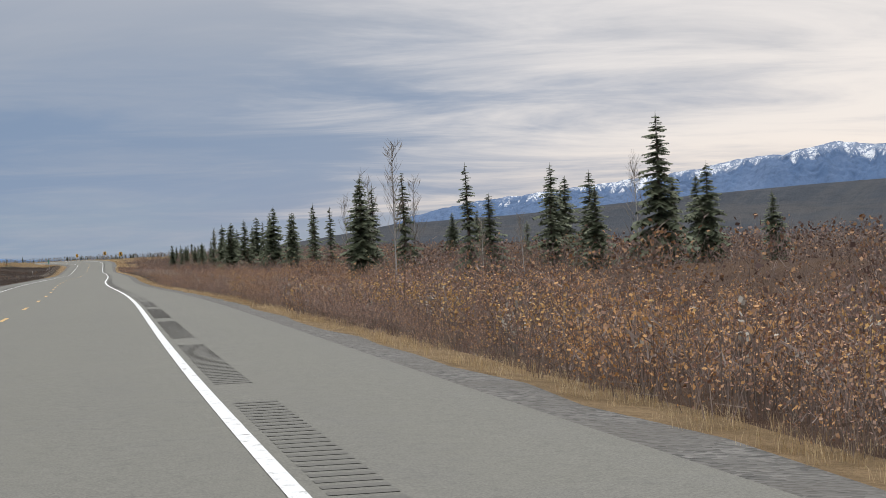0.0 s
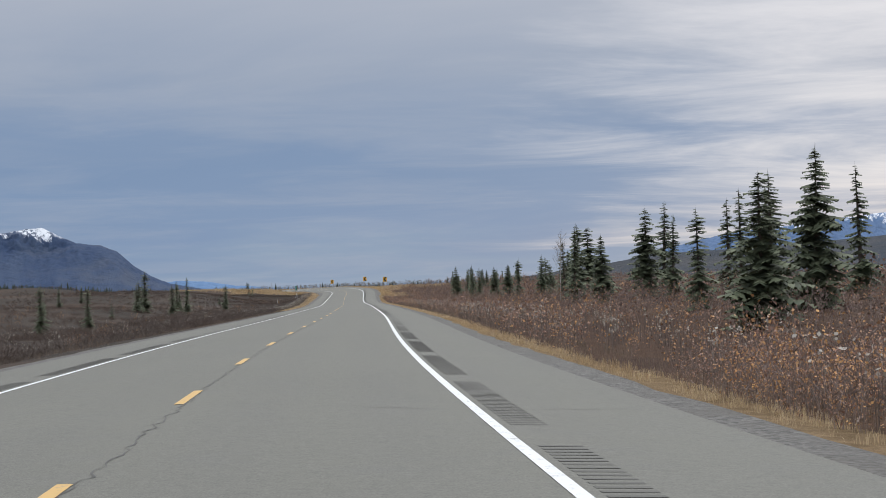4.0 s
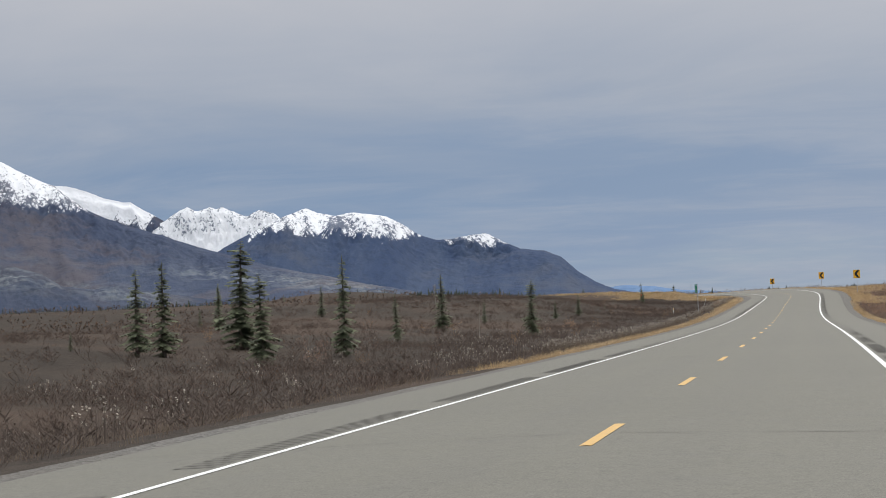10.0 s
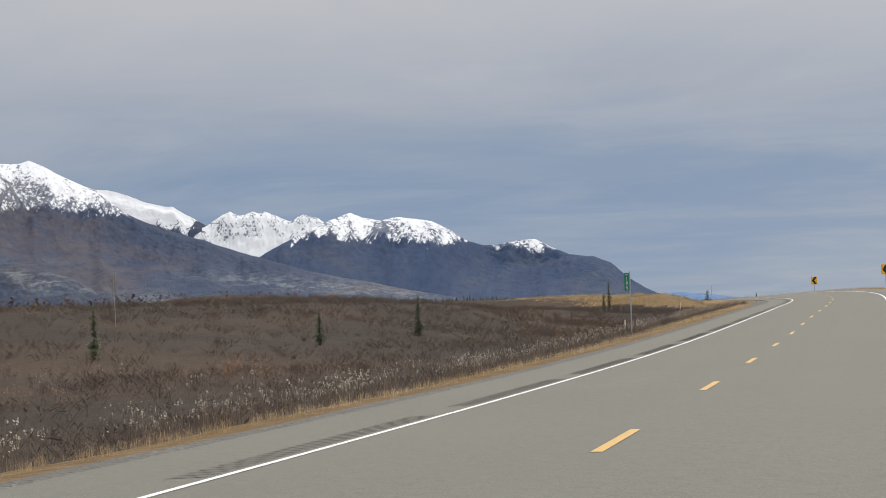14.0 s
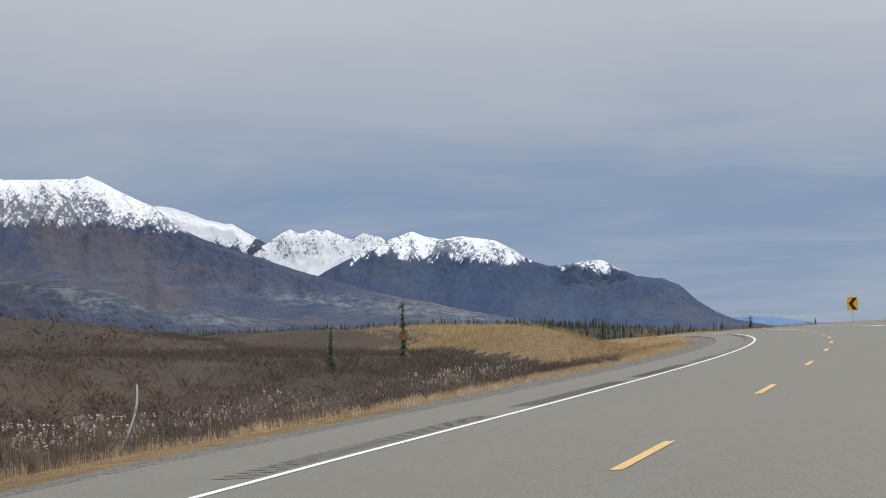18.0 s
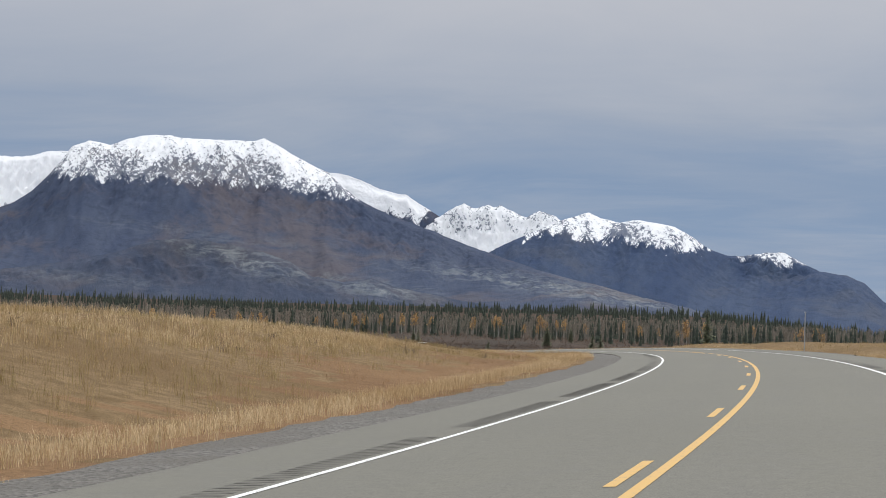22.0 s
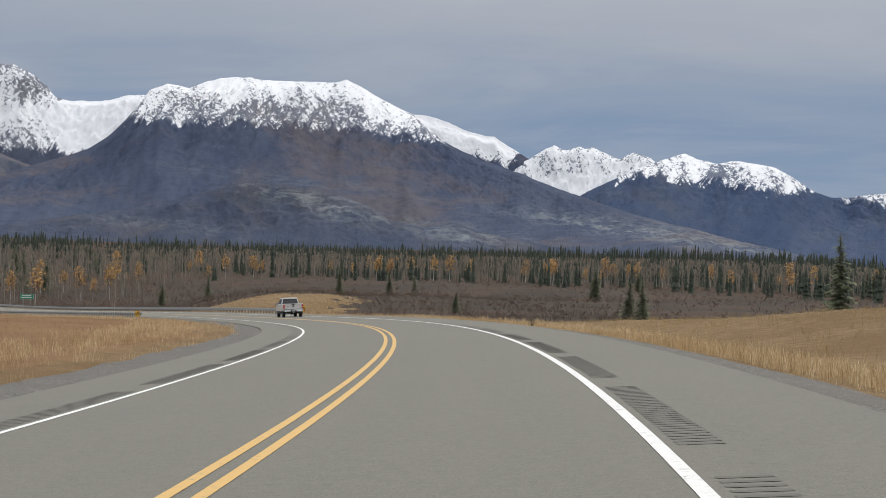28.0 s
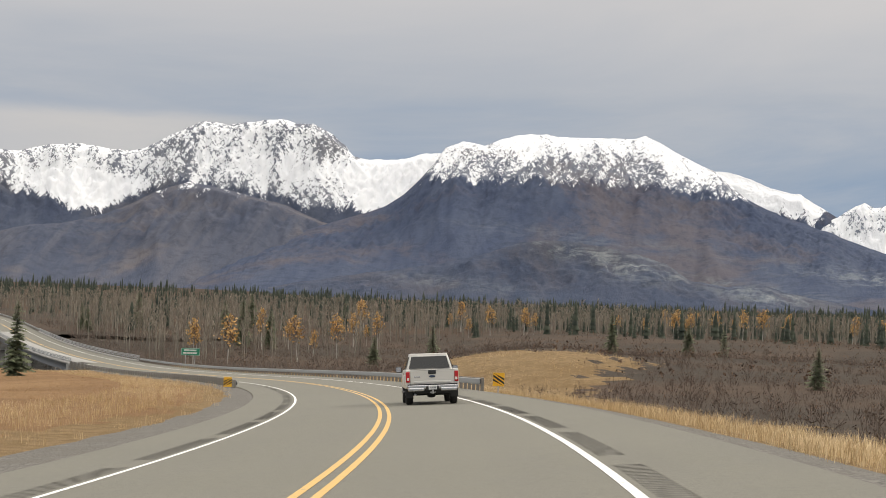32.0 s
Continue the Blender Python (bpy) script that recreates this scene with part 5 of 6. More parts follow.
    scatter("tundra_shrubs", low, p, rng.rand(n) * 6.28, rng.uniform(0.35, 0.8, n), [LOW_TWIG, BROWN_LEAVES],
            "brown shrubs fringing the golden mound", "shrubs")
    coarse = [shrub(160 + k, 3, 11, 0.24, 1.1) for k in range(4)]
    p, s, off = sprinkle(7000, (60, 740), (-60, -340), None, 44, 1.2)
    n = len(p)
    scatter("far_tundra_shrubs", coarse, p, rng.rand(n) * 6.28, rng.uniform(0.5, 1.2, n), [TWIG, BROWN_LEAVES],
            "brown shrubs spread over the wide tundra", "shrubs")
    warm = [shrub(180 + k, 14, 150, 0.042, 0.55) for k in range(3)]
    p, s, off = sprinkle(70, (70, 540), (-14, -60), None, 45, 1.6)
    n = len(p)
    scatter("orange_shrubs", warm, p, rng.rand(n) * 6.28, rng.uniform(0.7, 1.3, n), [TWIG, STRAW_LEAVES],
            "pale orange willow shrubs among brown tundra", "shrubs")

    def bushes(name, label, rows, leaves, sizes, each=3, spread=0.9):
        """Small groups of bushes at given stations and offsets."""
        at = []
        for s, off in rows:
            for k in range(each):
                at.append(spot(s + rng.randn() * spread, off + rng.randn() * spread * 0.5))
        n = len(at)
        scatter(name, warm, np.array(at), rng.rand(n) * 6.28, rng.uniform(*sizes, n), [RED_TWIG, leaves], label, "shrubs")

    bushes("orange_shrubs", "orange-leaved willow bushes on the road slope", [(185, -9.6), (188, -10.2), (203, -9.8)], DEAD_LEAVES, (0.5, 0.9))
    bushes("orange_shrubs", "rusty orange willow bushes on the tundra", [(500, -18), (354, -22), (366, -25), (426, -20.5), (444, -21), (438, -20)], DEAD_LEAVES, (0.6, 0.95))
    bushes("straw_shrubs", "pale straw-coloured willow bush in the verge", [(493.5, -9.2)], STRAW_LEAVES, (0.7, 1.0), 3, 0.3)
    bushes("golden_shrubs", "yellow-leaved willow bushes in the roadside brush",
           [(70, 8.8), (67, 8.7), (44, 8.6), (40, 9.0), (38, 9.2), (32, 8.6), (26, 8.8), (21, 8.9), (15, 9.2), (73, 10.5), (52, 9.6)], GOLD, (0.95, 1.3))
    weeds = [tuft(200 + k, 9, 0.20, 0.12, 8, 0, 1, 0.006) for k in range(4)]
    p, s, off = sprinkle(900, (60, 420), (-8.4, -24), lambda s, o, q: np.sin(s / 3.1 + o) * np.sin(s / 7.7) + q > 0.5, 46, 1.4)
    n = len(p)
    scatter("roadside_weeds", weeds, p, rng.rand(n) * 6.28, rng.uniform(0.45, 0.9, n), [TWIG, PALE_SEED],
            "dry roadside weeds with pale fluffy seed heads", "weeds")
    p, s, off = sprinkle(1500, (330, 552), (-8.5, -10.6), lambda s, o, q: (np.sin(s / 2.3 + o) * np.sin(s / 8.1 + 1) + 1.6 * q > 0.55) & (pace(s) < 540), 69)
    n = len(p)
    scatter("roadside_weeds", weeds, p, rng.rand(n) * 6.28, rng.uniform(0.35, 0.75, n), [VERGE_STALK, PALE_SEED],
            "row of pale seed-headed weeds along the verge", "weeds")
    p, s, off = sprinkle(420, (-15, 330), (7.8, 12), None, 47)
    n = len(p)
    scatter("roadside_weeds", weeds, p, rng.rand(n) * 6.28, rng.uniform(0.6, 1.1, n), [TWIG, PALE_SEED],
            "dry roadside weeds with pale seed heads in brush", "weeds")


DULL_LEAVES = foliage("grey_red_leaves", (0.155, 0.105, 0.092), (0.30, 0.21, 0.18), dead=(0.42, 0.24, 0.12), size=0.15)
VERGE_STALK = foliage("dull_brown_stalks", (0.13, 0.10, 0.075), (0.29, 0.225, 0.165))
STRAW_LEAVES = foliage("pale_orange_leaves", (0.30, 0.15, 0.06), (0.50, 0.31, 0.15))
brush()


def grass():
    clumps = [tuft(240 + k, 15, 0.30, 0.62, 0, 0, 0, 0.0075) for k in range(7)]
    weedy = [tuft(250 + k, 10, 0.26, 0.5, 0, 0, 0, 0.007) for k in range(5)]

    def field(name, label, count, s_range, off_range, sizes, seed, mats, power=1.0, cover=1):
        p, s, off = sprinkle(count, s_range, off_range, lambda s, o, q: zone(s, o, s, o) == cover, seed, power)
        n = len(p)
        scatter(name, clumps, p, rng.rand(n) * 6.28, rng.uniform(*sizes, n), mats, label, "grass")

    p, s, off = sprinkle(8200, (-8, 455), (6.95, 7.85), lambda s, o, q: np.sin(s * 1.1) * np.sin(s / 3.7) + 1.5 * q > 0.5, 71, 1.0)
    n = len(p)
    scatter("verge_grass", clumps, p, rng.rand(n) * 6.28, rng.uniform(0.08, 0.22, n), [STRAW], "short pale straw between gravel and brush", "grass")
    p, s, off = sprinkle(5000, (60, 545), (-7.0, -14), lambda s, o, q: (s < 300) | (o < -8.8), 58, 1.3)
    n = len(p)
    scatter("verge_weeds", weedy, p, rng.rand(n) * 6.28, rng.uniform(0.12, 0.34, n), [VERGE_STALK], "dull brown dead weeds on the roadside slope", "weeds")
    p, s, off = sprinkle(1500, (-15, 455), (7.5, 9), None, 59, 1.0)
    n = len(p)
    scatter("verge_weeds", weedy, p, rng.rand(n) * 6.28, rng.uniform(0.15, 0.4, n), [VERGE_STALK], "dull brown dead weeds under the roadside brush", "weeds")
    field("verge_grass", "short dry straw grass along the road shoulder", 5000, (300, 600), (-6.9, -9.6), (0.07, 0.24), 52, [STRAW])
    field("mound_grass", "golden grass on the mound inside the bend", 14000, (540, 770), (-8.0, -52), (0.2, 0.56), 53, [MOUND_GRASS])
    field("mound_grass", "pale feathery grass along the crest of the mound", 2600, (572, 715), (-19.0, -36), (0.4, 0.68), 72, [STRAW])
    field("mound_weeds", "olive brown weeds among the mound grass", 700, (556, 770), (-8.0, -52), (0.10, 0.24), 60, [VERGE_STALK])
    p, s, off = sprinkle(150, (556, 720), (-9, -30), lambda s, o, q: (zone(s, o, s, o) == 1) & (np.sin(s / 5.0 + o / 2.0) + q > 0.4), 75)
    n = len(p)
    scatter("mound_shrubs", [shrub(350 + k, 14, 40, 0.05, 0.7, twigs=5, tall=0.6) for k in range(3)], p, rng.rand(n) * 6.28, rng.uniform(0.3, 0.7, n), [LOW_TWIG, BROWN_LEAVES],
            "small dark weeds among the mound grass", "shrubs")
    field("ditch_grass", "short rust-coloured grass in the ditch", 4800, (585, 1060), (-8.0, -32), (0.12, 0.3), 54, [RED_GRASS], 1.0, 5)
    field("verge_grass", "pale feathery grass beside the gravel inside the bend", 4200, (600, 770), (-7.4, -11.0), (0.2, 0.46), 76, [STRAW], 1.0, 5)
    field("river_grass", "dry golden grass beside the lower bend", 4600, (760, 1088), (-6.9, -40), (0.2, 0.5), 55, [STRAW])
    field("river_grass", "pale golden grass along the ditch edge", 3200, (770, 1060), (-9.0, -14.5), (0.22, 0.5), 65, [STRAW], 1.0, 5)
    field("bank_grass", "feathery golden grass along the outer road edge", 7000, (455, 900), (7.4, 10.4), (0.26, 0.54), 56, [STRAW])
    field("bank_grass", "short dull golden grass on the outer bank", 7500, (455, 900), (9.6, 34), (0.14, 0.36), 73, [MOUND_GRASS])
    field("valley_grass", "feathery golden grass along the descending road", 5200, (890, 1085), (7.3, 11), (0.26, 0.56), 57, [STRAW])
    field("valley_grass", "golden grass on the hillock by the rail", 2600, (930, 1060), (9, 36), (0.2, 0.45), 74, [STRAW])


grass()


# ---- the pickup truck ----
TRUCK_WHITE = plain("pearl_white_car_paint", (0.58, 0.57, 0.54), 0.28, vary=0.05, scale=1.0)
BLACK_TRIM = plain("black_plastic_trim", (0.018, 0.018, 0.019), 0.5)
RUBBER = plain("tyre_rubber", (0.022, 0.022, 0.022), 0.85)
CHROME = plain("dull_chrome", (0.55, 0.55, 0.56), 0.22, 0.9, vary=0.06)
STEEL = plain("galvanised_steel", (0.42, 0.43, 0.44), 0.5, 0.6, vary=0.15)
DARK_GLASS = plain("dark_car_glass", (0.012, 0.014, 0.016), 0.06, vary=0.02)
RED_LENS = plain("red_lamp_lens", (0.42, 0.018, 0.022), 0.2)
WHITE_LENS = plain("clear_lamp_lens", (0.72, 0.66, 0.62), 0.2)
PLATE = plain("pale_number_plate", (0.62, 0.63, 0.62), 0.5)
GREY_BAR = plain("grey_plate_bars", (0.16, 0.17, 0.19), 0.6)
RIM = plain("alloy_rim", (0.38, 0.38, 0.39), 0.35, 0.8)
EMBLEM = plain("dark_blue_emblem", (0.03, 0.05, 0.10), 0.3)


def rounded(bm, x, y, z, w, d, h, radius=0.04, top=None, index=0, segments=3):
    """A box with its centre at x, y, z and rounded edges; top narrows it upward by (x, y) factors and a shift in y."""
    made = bmesh.ops.create_cube(bm, size=1, matrix=Matrix.Translation((x, y, z)) @ Matrix.Diagonal((w, d, h, 1)))["verts"]
    if top:
        for v in made:
            if v.co.z > z:
                v.co.x = x + (v.co.x - x) * top[0]
                v.co.y = y + (v.co.y - y) * top[1] + top[2]
    edges = list({e for v in made for e in v.link_edges})
    res = bmesh.ops.bevel(bm, geom=edges, offset=radius, segments=segments, affect="EDGES", profile=0.6)
    for f in res["faces"]:
        f.smooth = True
    return made


def pickup():
    top = new("pickup_truck")
    wide, back = 2.02, -2.95

    def piece(name, build, mat, label="", parent=top):
        bm = bmesh.new()
        build(bm)
        return part(name, bm, mat, parent, label)

    def bed(bm):
        # two box sides, floor and front wall
        for side in (-1, 1):
            rounded(bm, side * 0.90, -1.95, 0.98, 0.22, 1.92, 0.72, 0.06)
            rounded(bm, side * 0.93, -1.80, 0.92, 0.24, 1.25, 0.46, 0.10)
        rounded(bm, 0, -1.9, 0.66, 1.7, 1.9, 0.10, 0.02)
        rounded(bm, 0, -1.0, 0.98, 1.8, 0.08, 0.70, 0.02)
    piece("bed", bed, TRUCK_WHITE)
    gate = piece("tailgate", lambda bm: (rounded(bm, 0, back + 0.05, 1.00, 1.66, 0.09, 0.62, 0.035), rounded(bm, 0, back + 0.03, 0.86, 1.40, 0.08, 0.10, 0.03),
                                         rounded(bm, 0, back + 0.06, 1.315, 1.70, 0.13, 0.04, 0.015)), TRUCK_WHITE)
    piece("tailgate_handle", lambda bm: rounded(bm, 0, back - 0.005, 1.24, 0.30, 0.05, 0.15, 0.03), BLACK_TRIM, "black tailgate handle", gate)

    def oval(bm):
        bmesh.ops.create_uvsphere(bm, u_segments=20, v_segments=10, radius=1, matrix=Matrix.Translation((0, back - 0.002, 1.075)) @ Matrix.Diagonal((0.115, 0.02, 0.047, 1)))
    piece("emblem", oval, EMBLEM, "dark oval emblem", gate)
    piece("script_badge", lambda bm: [rounded(bm, -0.66 + 0.045 * k, back - 0.001, 1.065, 0.032, 0.02, 0.045, 0.006) for k in range(5)], CHROME, "small chrome badge bars", gate)

    def bumper(bm):
        rounded(bm, 0, back - 0.06, 0.68, 1.92, 0.18, 0.17, 0.05)
        for side in (-1, 1):
            rounded(bm, side * 0.62, back - 0.10, 0.585, 0.62, 0.14, 0.13, 0.04)
    piece("rear_bumper", bumper, CHROME, "chrome rear bumper")
    piece("bumper_step", lambda bm: (rounded(bm, 0, back - 0.07, 0.775, 1.90, 0.16, 0.03, 0.01), rounded(bm, 0, back - 0.10, 0.62, 0.50, 0.12, 0.16, 0.02)), BLACK_TRIM)
    plate = piece("number_plate", lambda bm: rounded(bm, 0, back - 0.165, 0.655, 0.31, 0.012, 0.155, 0.005), PLATE, "pale number plate")
    piece("plate_bars", lambda bm: [rounded(bm, -0.10 + 0.04 * k, back - 0.174, 0.652, 0.026, 0.006, 0.07, 0.002) for k in range(6)], GREY_BAR, "", plate)
    piece("hitch", lambda bm: (rounded(bm, 0, back - 0.08, 0.46, 0.09, 0.24, 0.08, 0.015), rounded(bm, 0, back - 0.2, 0.475, 0.22, 0.05, 0.035, 0.01),
                               tube(bm, (0, back - 0.22, 0.44), (0, back - 0.22, 0.57), 0.028, 0.028, 10)), STEEL, "steel tow hitch")
    piece("underbody", lambda bm: (rounded(bm, 0, -1.9, 0.52, 1.35, 1.9, 0.20, 0.03), rounded(bm, 0, -1.85, 0.40, 0.34, 0.34, 0.30, 0.13),
                                   tube(bm, (-0.75, -1.85, 0.40), (0.75, -1.85, 0.40), 0.06, 0.06, 10), rounded(bm, 0, 0.9, 0.46, 1.5, 3.4, 0.22, 0.04)), BLACK_TRIM)
    piece("exhaust_pipe", lambda bm: tube(bm, (-0.62, -2.2, 0.42), (-0.66, back + 0.05, 0.38), 0.04, 0.04, 12), STEEL)
    for side in (-1, 1):
        lamp = piece("tail_light", lambda bm: rounded(bm, side * 0.925, back + 0.07, 1.06, 0.15, 0.16, 0.40, 0.03), RED_LENS, "red tail lamp")
        piece("reversing_lens", lambda bm: rounded(bm, side * 0.915, back - 0.006, 0.98, 0.085, 0.02, 0.10, 0.008), WHITE_LENS, "clear reversing lens", lamp)

    def cab(bm):
        rounded(bm, 0, 0.55, 0.96, 1.98, 3.0, 0.72, 0.09)
        rounded(bm, 0, 0.28, 1.60, 1.84, 2.35, 0.64, 0.07, (0.80, 0.80, -0.05))
    body = piece("cab", cab, TRUCK_WHITE)
    piece("roof", lambda bm: rounded(bm, 0, 0.22, 1.925, 1.46, 1.86, 0.07, 0.035), TRUCK_WHITE)
    piece("hood", lambda bm: (rounded(bm, 0, 2.35, 0.98, 1.94, 1.15, 0.62, 0.12, (0.94, 0.95, -0.02)), rounded(bm, 0, 2.88, 0.62, 1.9, 0.22, 0.26, 0.05)), TRUCK_WHITE)
    piece("grille", lambda bm: rounded(bm, 0, 2.96, 0.92, 1.1, 0.06, 0.42, 0.04), BLACK_TRIM, "black front grille")
    for side in (-1, 1):
        piece("headlight", lambda bm: rounded(bm, side * 0.78, 2.90, 1.0, 0.32, 0.14, 0.26, 0.04), WHITE_LENS, "clear head lamp")

    def rear_window(bm):
        v = [bm.verts.new(p) for p in ((-0.80, -0.915, 1.38), (0.80, -0.915, 1.38), (0.68, -0.735, 1.84), (-0.68, -0.735, 1.84))]
        bm.faces.new(v)
        res = bmesh.ops.extrude_face_region(bm, geom=list(bm.faces))
        bmesh.ops.translate(bm, verts=[g for g in res["geom"] if isinstance(g, bmesh.types.BMVert)], vec=(0, -0.02, 0.0))
    glass = piece("rear_window", rear_window, DARK_GLASS, "dark rear window", body)
    piece("window_bar", lambda bm: (box(bm, -0.27, -0.86, 1.39, 0.015, 0.03, 0.2), box(bm, 0.27, -0.86, 1.39, 0.015, 0.03, 0.2)), BLACK_TRIM, "", body)
    for side in (-1, 1):
        def side_window(bm, side=side):
            pts = ((side * 0.945, -0.72, 1.36), (side * 0.945, 1.25, 1.36), (side * 0.765, 0.92, 1.83), (side * 0.765, -0.55, 1.83))
            bm.faces.new([bm.verts.new(p) for p in pts])
            res = bmesh.ops.extrude_face_region(bm, geom=list(bm.faces))
            bmesh.ops.translate(bm, verts=[g for g in res["geom"] if isinstance(g, bmesh.types.BMVert)], vec=(side * 0.015, 0, 0.006))
        piece("side_window", side_window, DARK_GLASS, "dark side window", body)
        mirror = piece("mirror", lambda bm, side=side: (rounded(bm, side * 1.13, 1.22, 1.34, 0.24, 0.12, 0.24, 0.05), rounded(bm, side * 1.0, 1.22, 1.27, 0.16, 0.06, 0.06, 0.02)), BLACK_TRIM, "black door mirror")
        piece("mirror_glass", lambda bm, side=side: rounded(bm, side * 1.14, 1.155, 1.34, 0.19, 0.012, 0.19, 0.004), CHROME, "", mirror)
        piece("mud_flap", lambda bm, side=side: rounded(bm, side * 0.86, -2.32, 0.44, 0.30, 0.02, 0.34, 0.006), BLACK_TRIM if side < 0 else BLACK_TRIM)
        piece("sill_step", lambda bm, side=side: rounded(bm, side * 0.98, 0.3, 0.46, 0.10, 2.6, 0.07, 0.02), BLACK_TRIM)
        piece("door_handle", lambda bm, side=side: rounded(bm, side * 1.0, -0.35, 1.18, 0.04, 0.18, 0.05, 0.012), CHROME)

        for y in (-1.85, 1.85):
            wheel = piece("wheel", lambda bm, side=side, y=y: tube(bm, (side * 0.70, y, 0.40), (side * 0.98, y, 0.40), 0.20, 0.20, 20), BLACK_TRIM)

            def tyre(bm, side=side, y=y):
                ring = []
                for k in range(28):
                    a = k / 28 * 2 * math.pi
                    ring.append([bm.verts.new((side * x, y + math.cos(a) * r0, 0.40 + math.sin(a) * r0)) for x, r0 in ((0.72, 0.24), (0.715, 0.36), (0.75, 0.40), (0.95, 0.40), (0.985, 0.36), (0.98, 0.24))])
                for k in range(28):
                    p, q = ring[k], ring[(k + 1) % 28]
                    for j in range(6):
                        f = bm.faces.new((p[j], q[j], q[(j + 1) % 6], p[(j + 1) % 6]))
                        f.smooth = True
                bmesh.ops.recalc_face_normals(bm, faces=list(bm.faces))
            piece("tyre", tyre, RUBBER, "black rubber tyre", wheel)

            def rim(bm, side=side, y=y):
                tube(bm, (side * 0.93, y, 0.40), (side * 0.985, y, 0.40), 0.10, 0.07, 16)
                for k in range(6):
                    a = k / 6 * 2 * math.pi
                    tube(bm, (side * 0.965, y, 0.40), (side * 0.955, y + math.cos(a) * 0.235, 0.40 + math.sin(a) * 0.235), 0.035, 0.025, 6)
            piece("rim", rim, RIM, "alloy rim", wheel)
    return tagged(top, "white four-door pickup truck driving on the lane", "pickup truck")


truck = pickup()
TRUCK_S, TRUCK_OFF = 937.6, 1.95
tilt = float(np.interp(TRUCK_S, STATION, BANK))
slope = math.atan2(float(road_height(TRUCK_S + 2, TRUCK_OFF) - road_height(TRUCK_S - 2, TRUCK_OFF)), 4.0)
truck.matrix_world = (Matrix.Translation(on_road(TRUCK_S, TRUCK_OFF)) @ Matrix.Rotation(float(np.interp(TRUCK_S, STATION, TURN)), 4, "Z")
                      @ Matrix.Rotation(slope, 4, "X") @ Matrix.Rotation(-math.atan(tilt), 4, "Y"))


# ---- bridge, rails and signs ----
CONCRETE = plain("weathered_concrete", (0.36, 0.35, 0.33), 0.85, vary=0.25, scale=0.8, bumpy=0.2)
GIRDER = plain("dark_bridge_steel", (0.16, 0.17, 0.18), 0.6, 0.3, vary=0.2)
POST_WOOD = plain("grey_timber_post", (0.225, 0.208, 0.185), 0.9, vary=0.3, scale=6.0, bumpy=0.3)
SIGN_GREEN = plain("sign_green", (0.012, 0.20, 0.115), 0.45, vary=0.06)
SIGN_WHITE = plain("sign_white", (0.72, 0.72, 0.70), 0.45, vary=0.04)
SIGN_YELLOW = plain("sign_yellow", (0.80, 0.43, 0.03), 0.45, vary=0.06)
SIGN_BLACK = plain("sign_black", (0.012, 0.012, 0.012), 0.5)
SIGN_RED = plain("sign_red", (0.46, 0.03, 0.03), 0.5)


def facing(s):
    """Turn about z so that local -y looks back along the road towards traffic."""
    return float(np.interp(s, STATION, TURN))


def ribbon(name, stations, off, shape, mat, parent, label="", sink=0.0):
    """A rail of constant cross-section (offset, height) run along the road."""
    shape = np.asarray(shape, float)
    k = len(shape)
    ss, jj = np.meshgrid(stations, np.arange(k), indexing="ij")
    base = on_road(ss, off + shape[jj, 0])
    base[..., 2] = np.interp(ss, STATION, LEVEL) + np.interp(ss, STATION, BANK) * np.clip(off, -EDGE_LEFT, EDGE) + shape[jj, 1] - sink
    rows = len(stations)
    a = np.arange(rows * k).reshape(rows, k)
    nxt = np.roll(a, -1, axis=1)
    faces = np.stack([a[:-1], nxt[:-1], nxt[1:], a[1:]], -1).reshape(-1, 4)
    ob = sheet(name, base.reshape(-1, 3), faces, mat, parent=parent)
    if label:
        ob["label"] = label
    return ob


def rail_foot(s, off, dz=0.0):
    p = on_road(s, off)
    z = float(np.interp(s, STATION, LEVEL) + np.interp(s, STATION, BANK) * np.clip(off, -EDGE_LEFT, EDGE))
    return Vector((p[0], p[1], z + dz))


def guardrail(a, b, off, label, sink=0.0):
    top = new("guardrail")
    stations = np.append(np.arange(a, b, 3.0), b)
    inner = -0.10 if off > 0 else 0.10
    beam = [(inner, 0.47), (inner + 0.03 * np.sign(off), 0.53), (inner - 0.03 * np.sign(off), 0.60), (inner + 0.03 * np.sign(off), 0.67), (inner - 0.03 * np.sign(off), 0.74), (inner, 0.79),
            (inner + 0.05 * np.sign(off), 0.79), (inner + 0.05 * np.sign(off), 0.47)]
    ribbon("beam", stations, off, beam, STEEL, top, "weathered steel beam", sink)
    mesh = None
    for s in np.arange(a + 0.4, b, 1.9):
        at = rail_foot(s, off + 0.08 * np.sign(off), -sink)
        if mesh is None:
            bm = bmesh.new()
            rounded(bm, 0, 0, 0.20, 0.17, 0.20, 1.3, 0.012, segments=1)
            first = part("post", bm, POST_WOOD, top)
            mesh = first.data
        else:
            first = new("post", mesh)
            first.parent = top
        first.matrix_world = Matrix.Translation(at) @ Matrix.Rotation(facing(s), 4, "Z")
    return tagged(top, label, "guardrail", "guardrails at the bridge")


guardrail(962.5, BRIDGE_A, 6.55, "steel beam guardrail on grey timber posts before the bridge", 0.15)
guardrail(1000.5, BRIDGE_A, -6.1, "steel beam guardrail on timber posts inside the bend", 0.3)
guardrail(BRIDGE_B, 1560.0, 6.55, "steel beam guardrail on timber posts beyond the bridge")
guardrail(BRIDGE_B, 1560.0, -6.1, "steel beam guardrail on timber posts past the bridge")


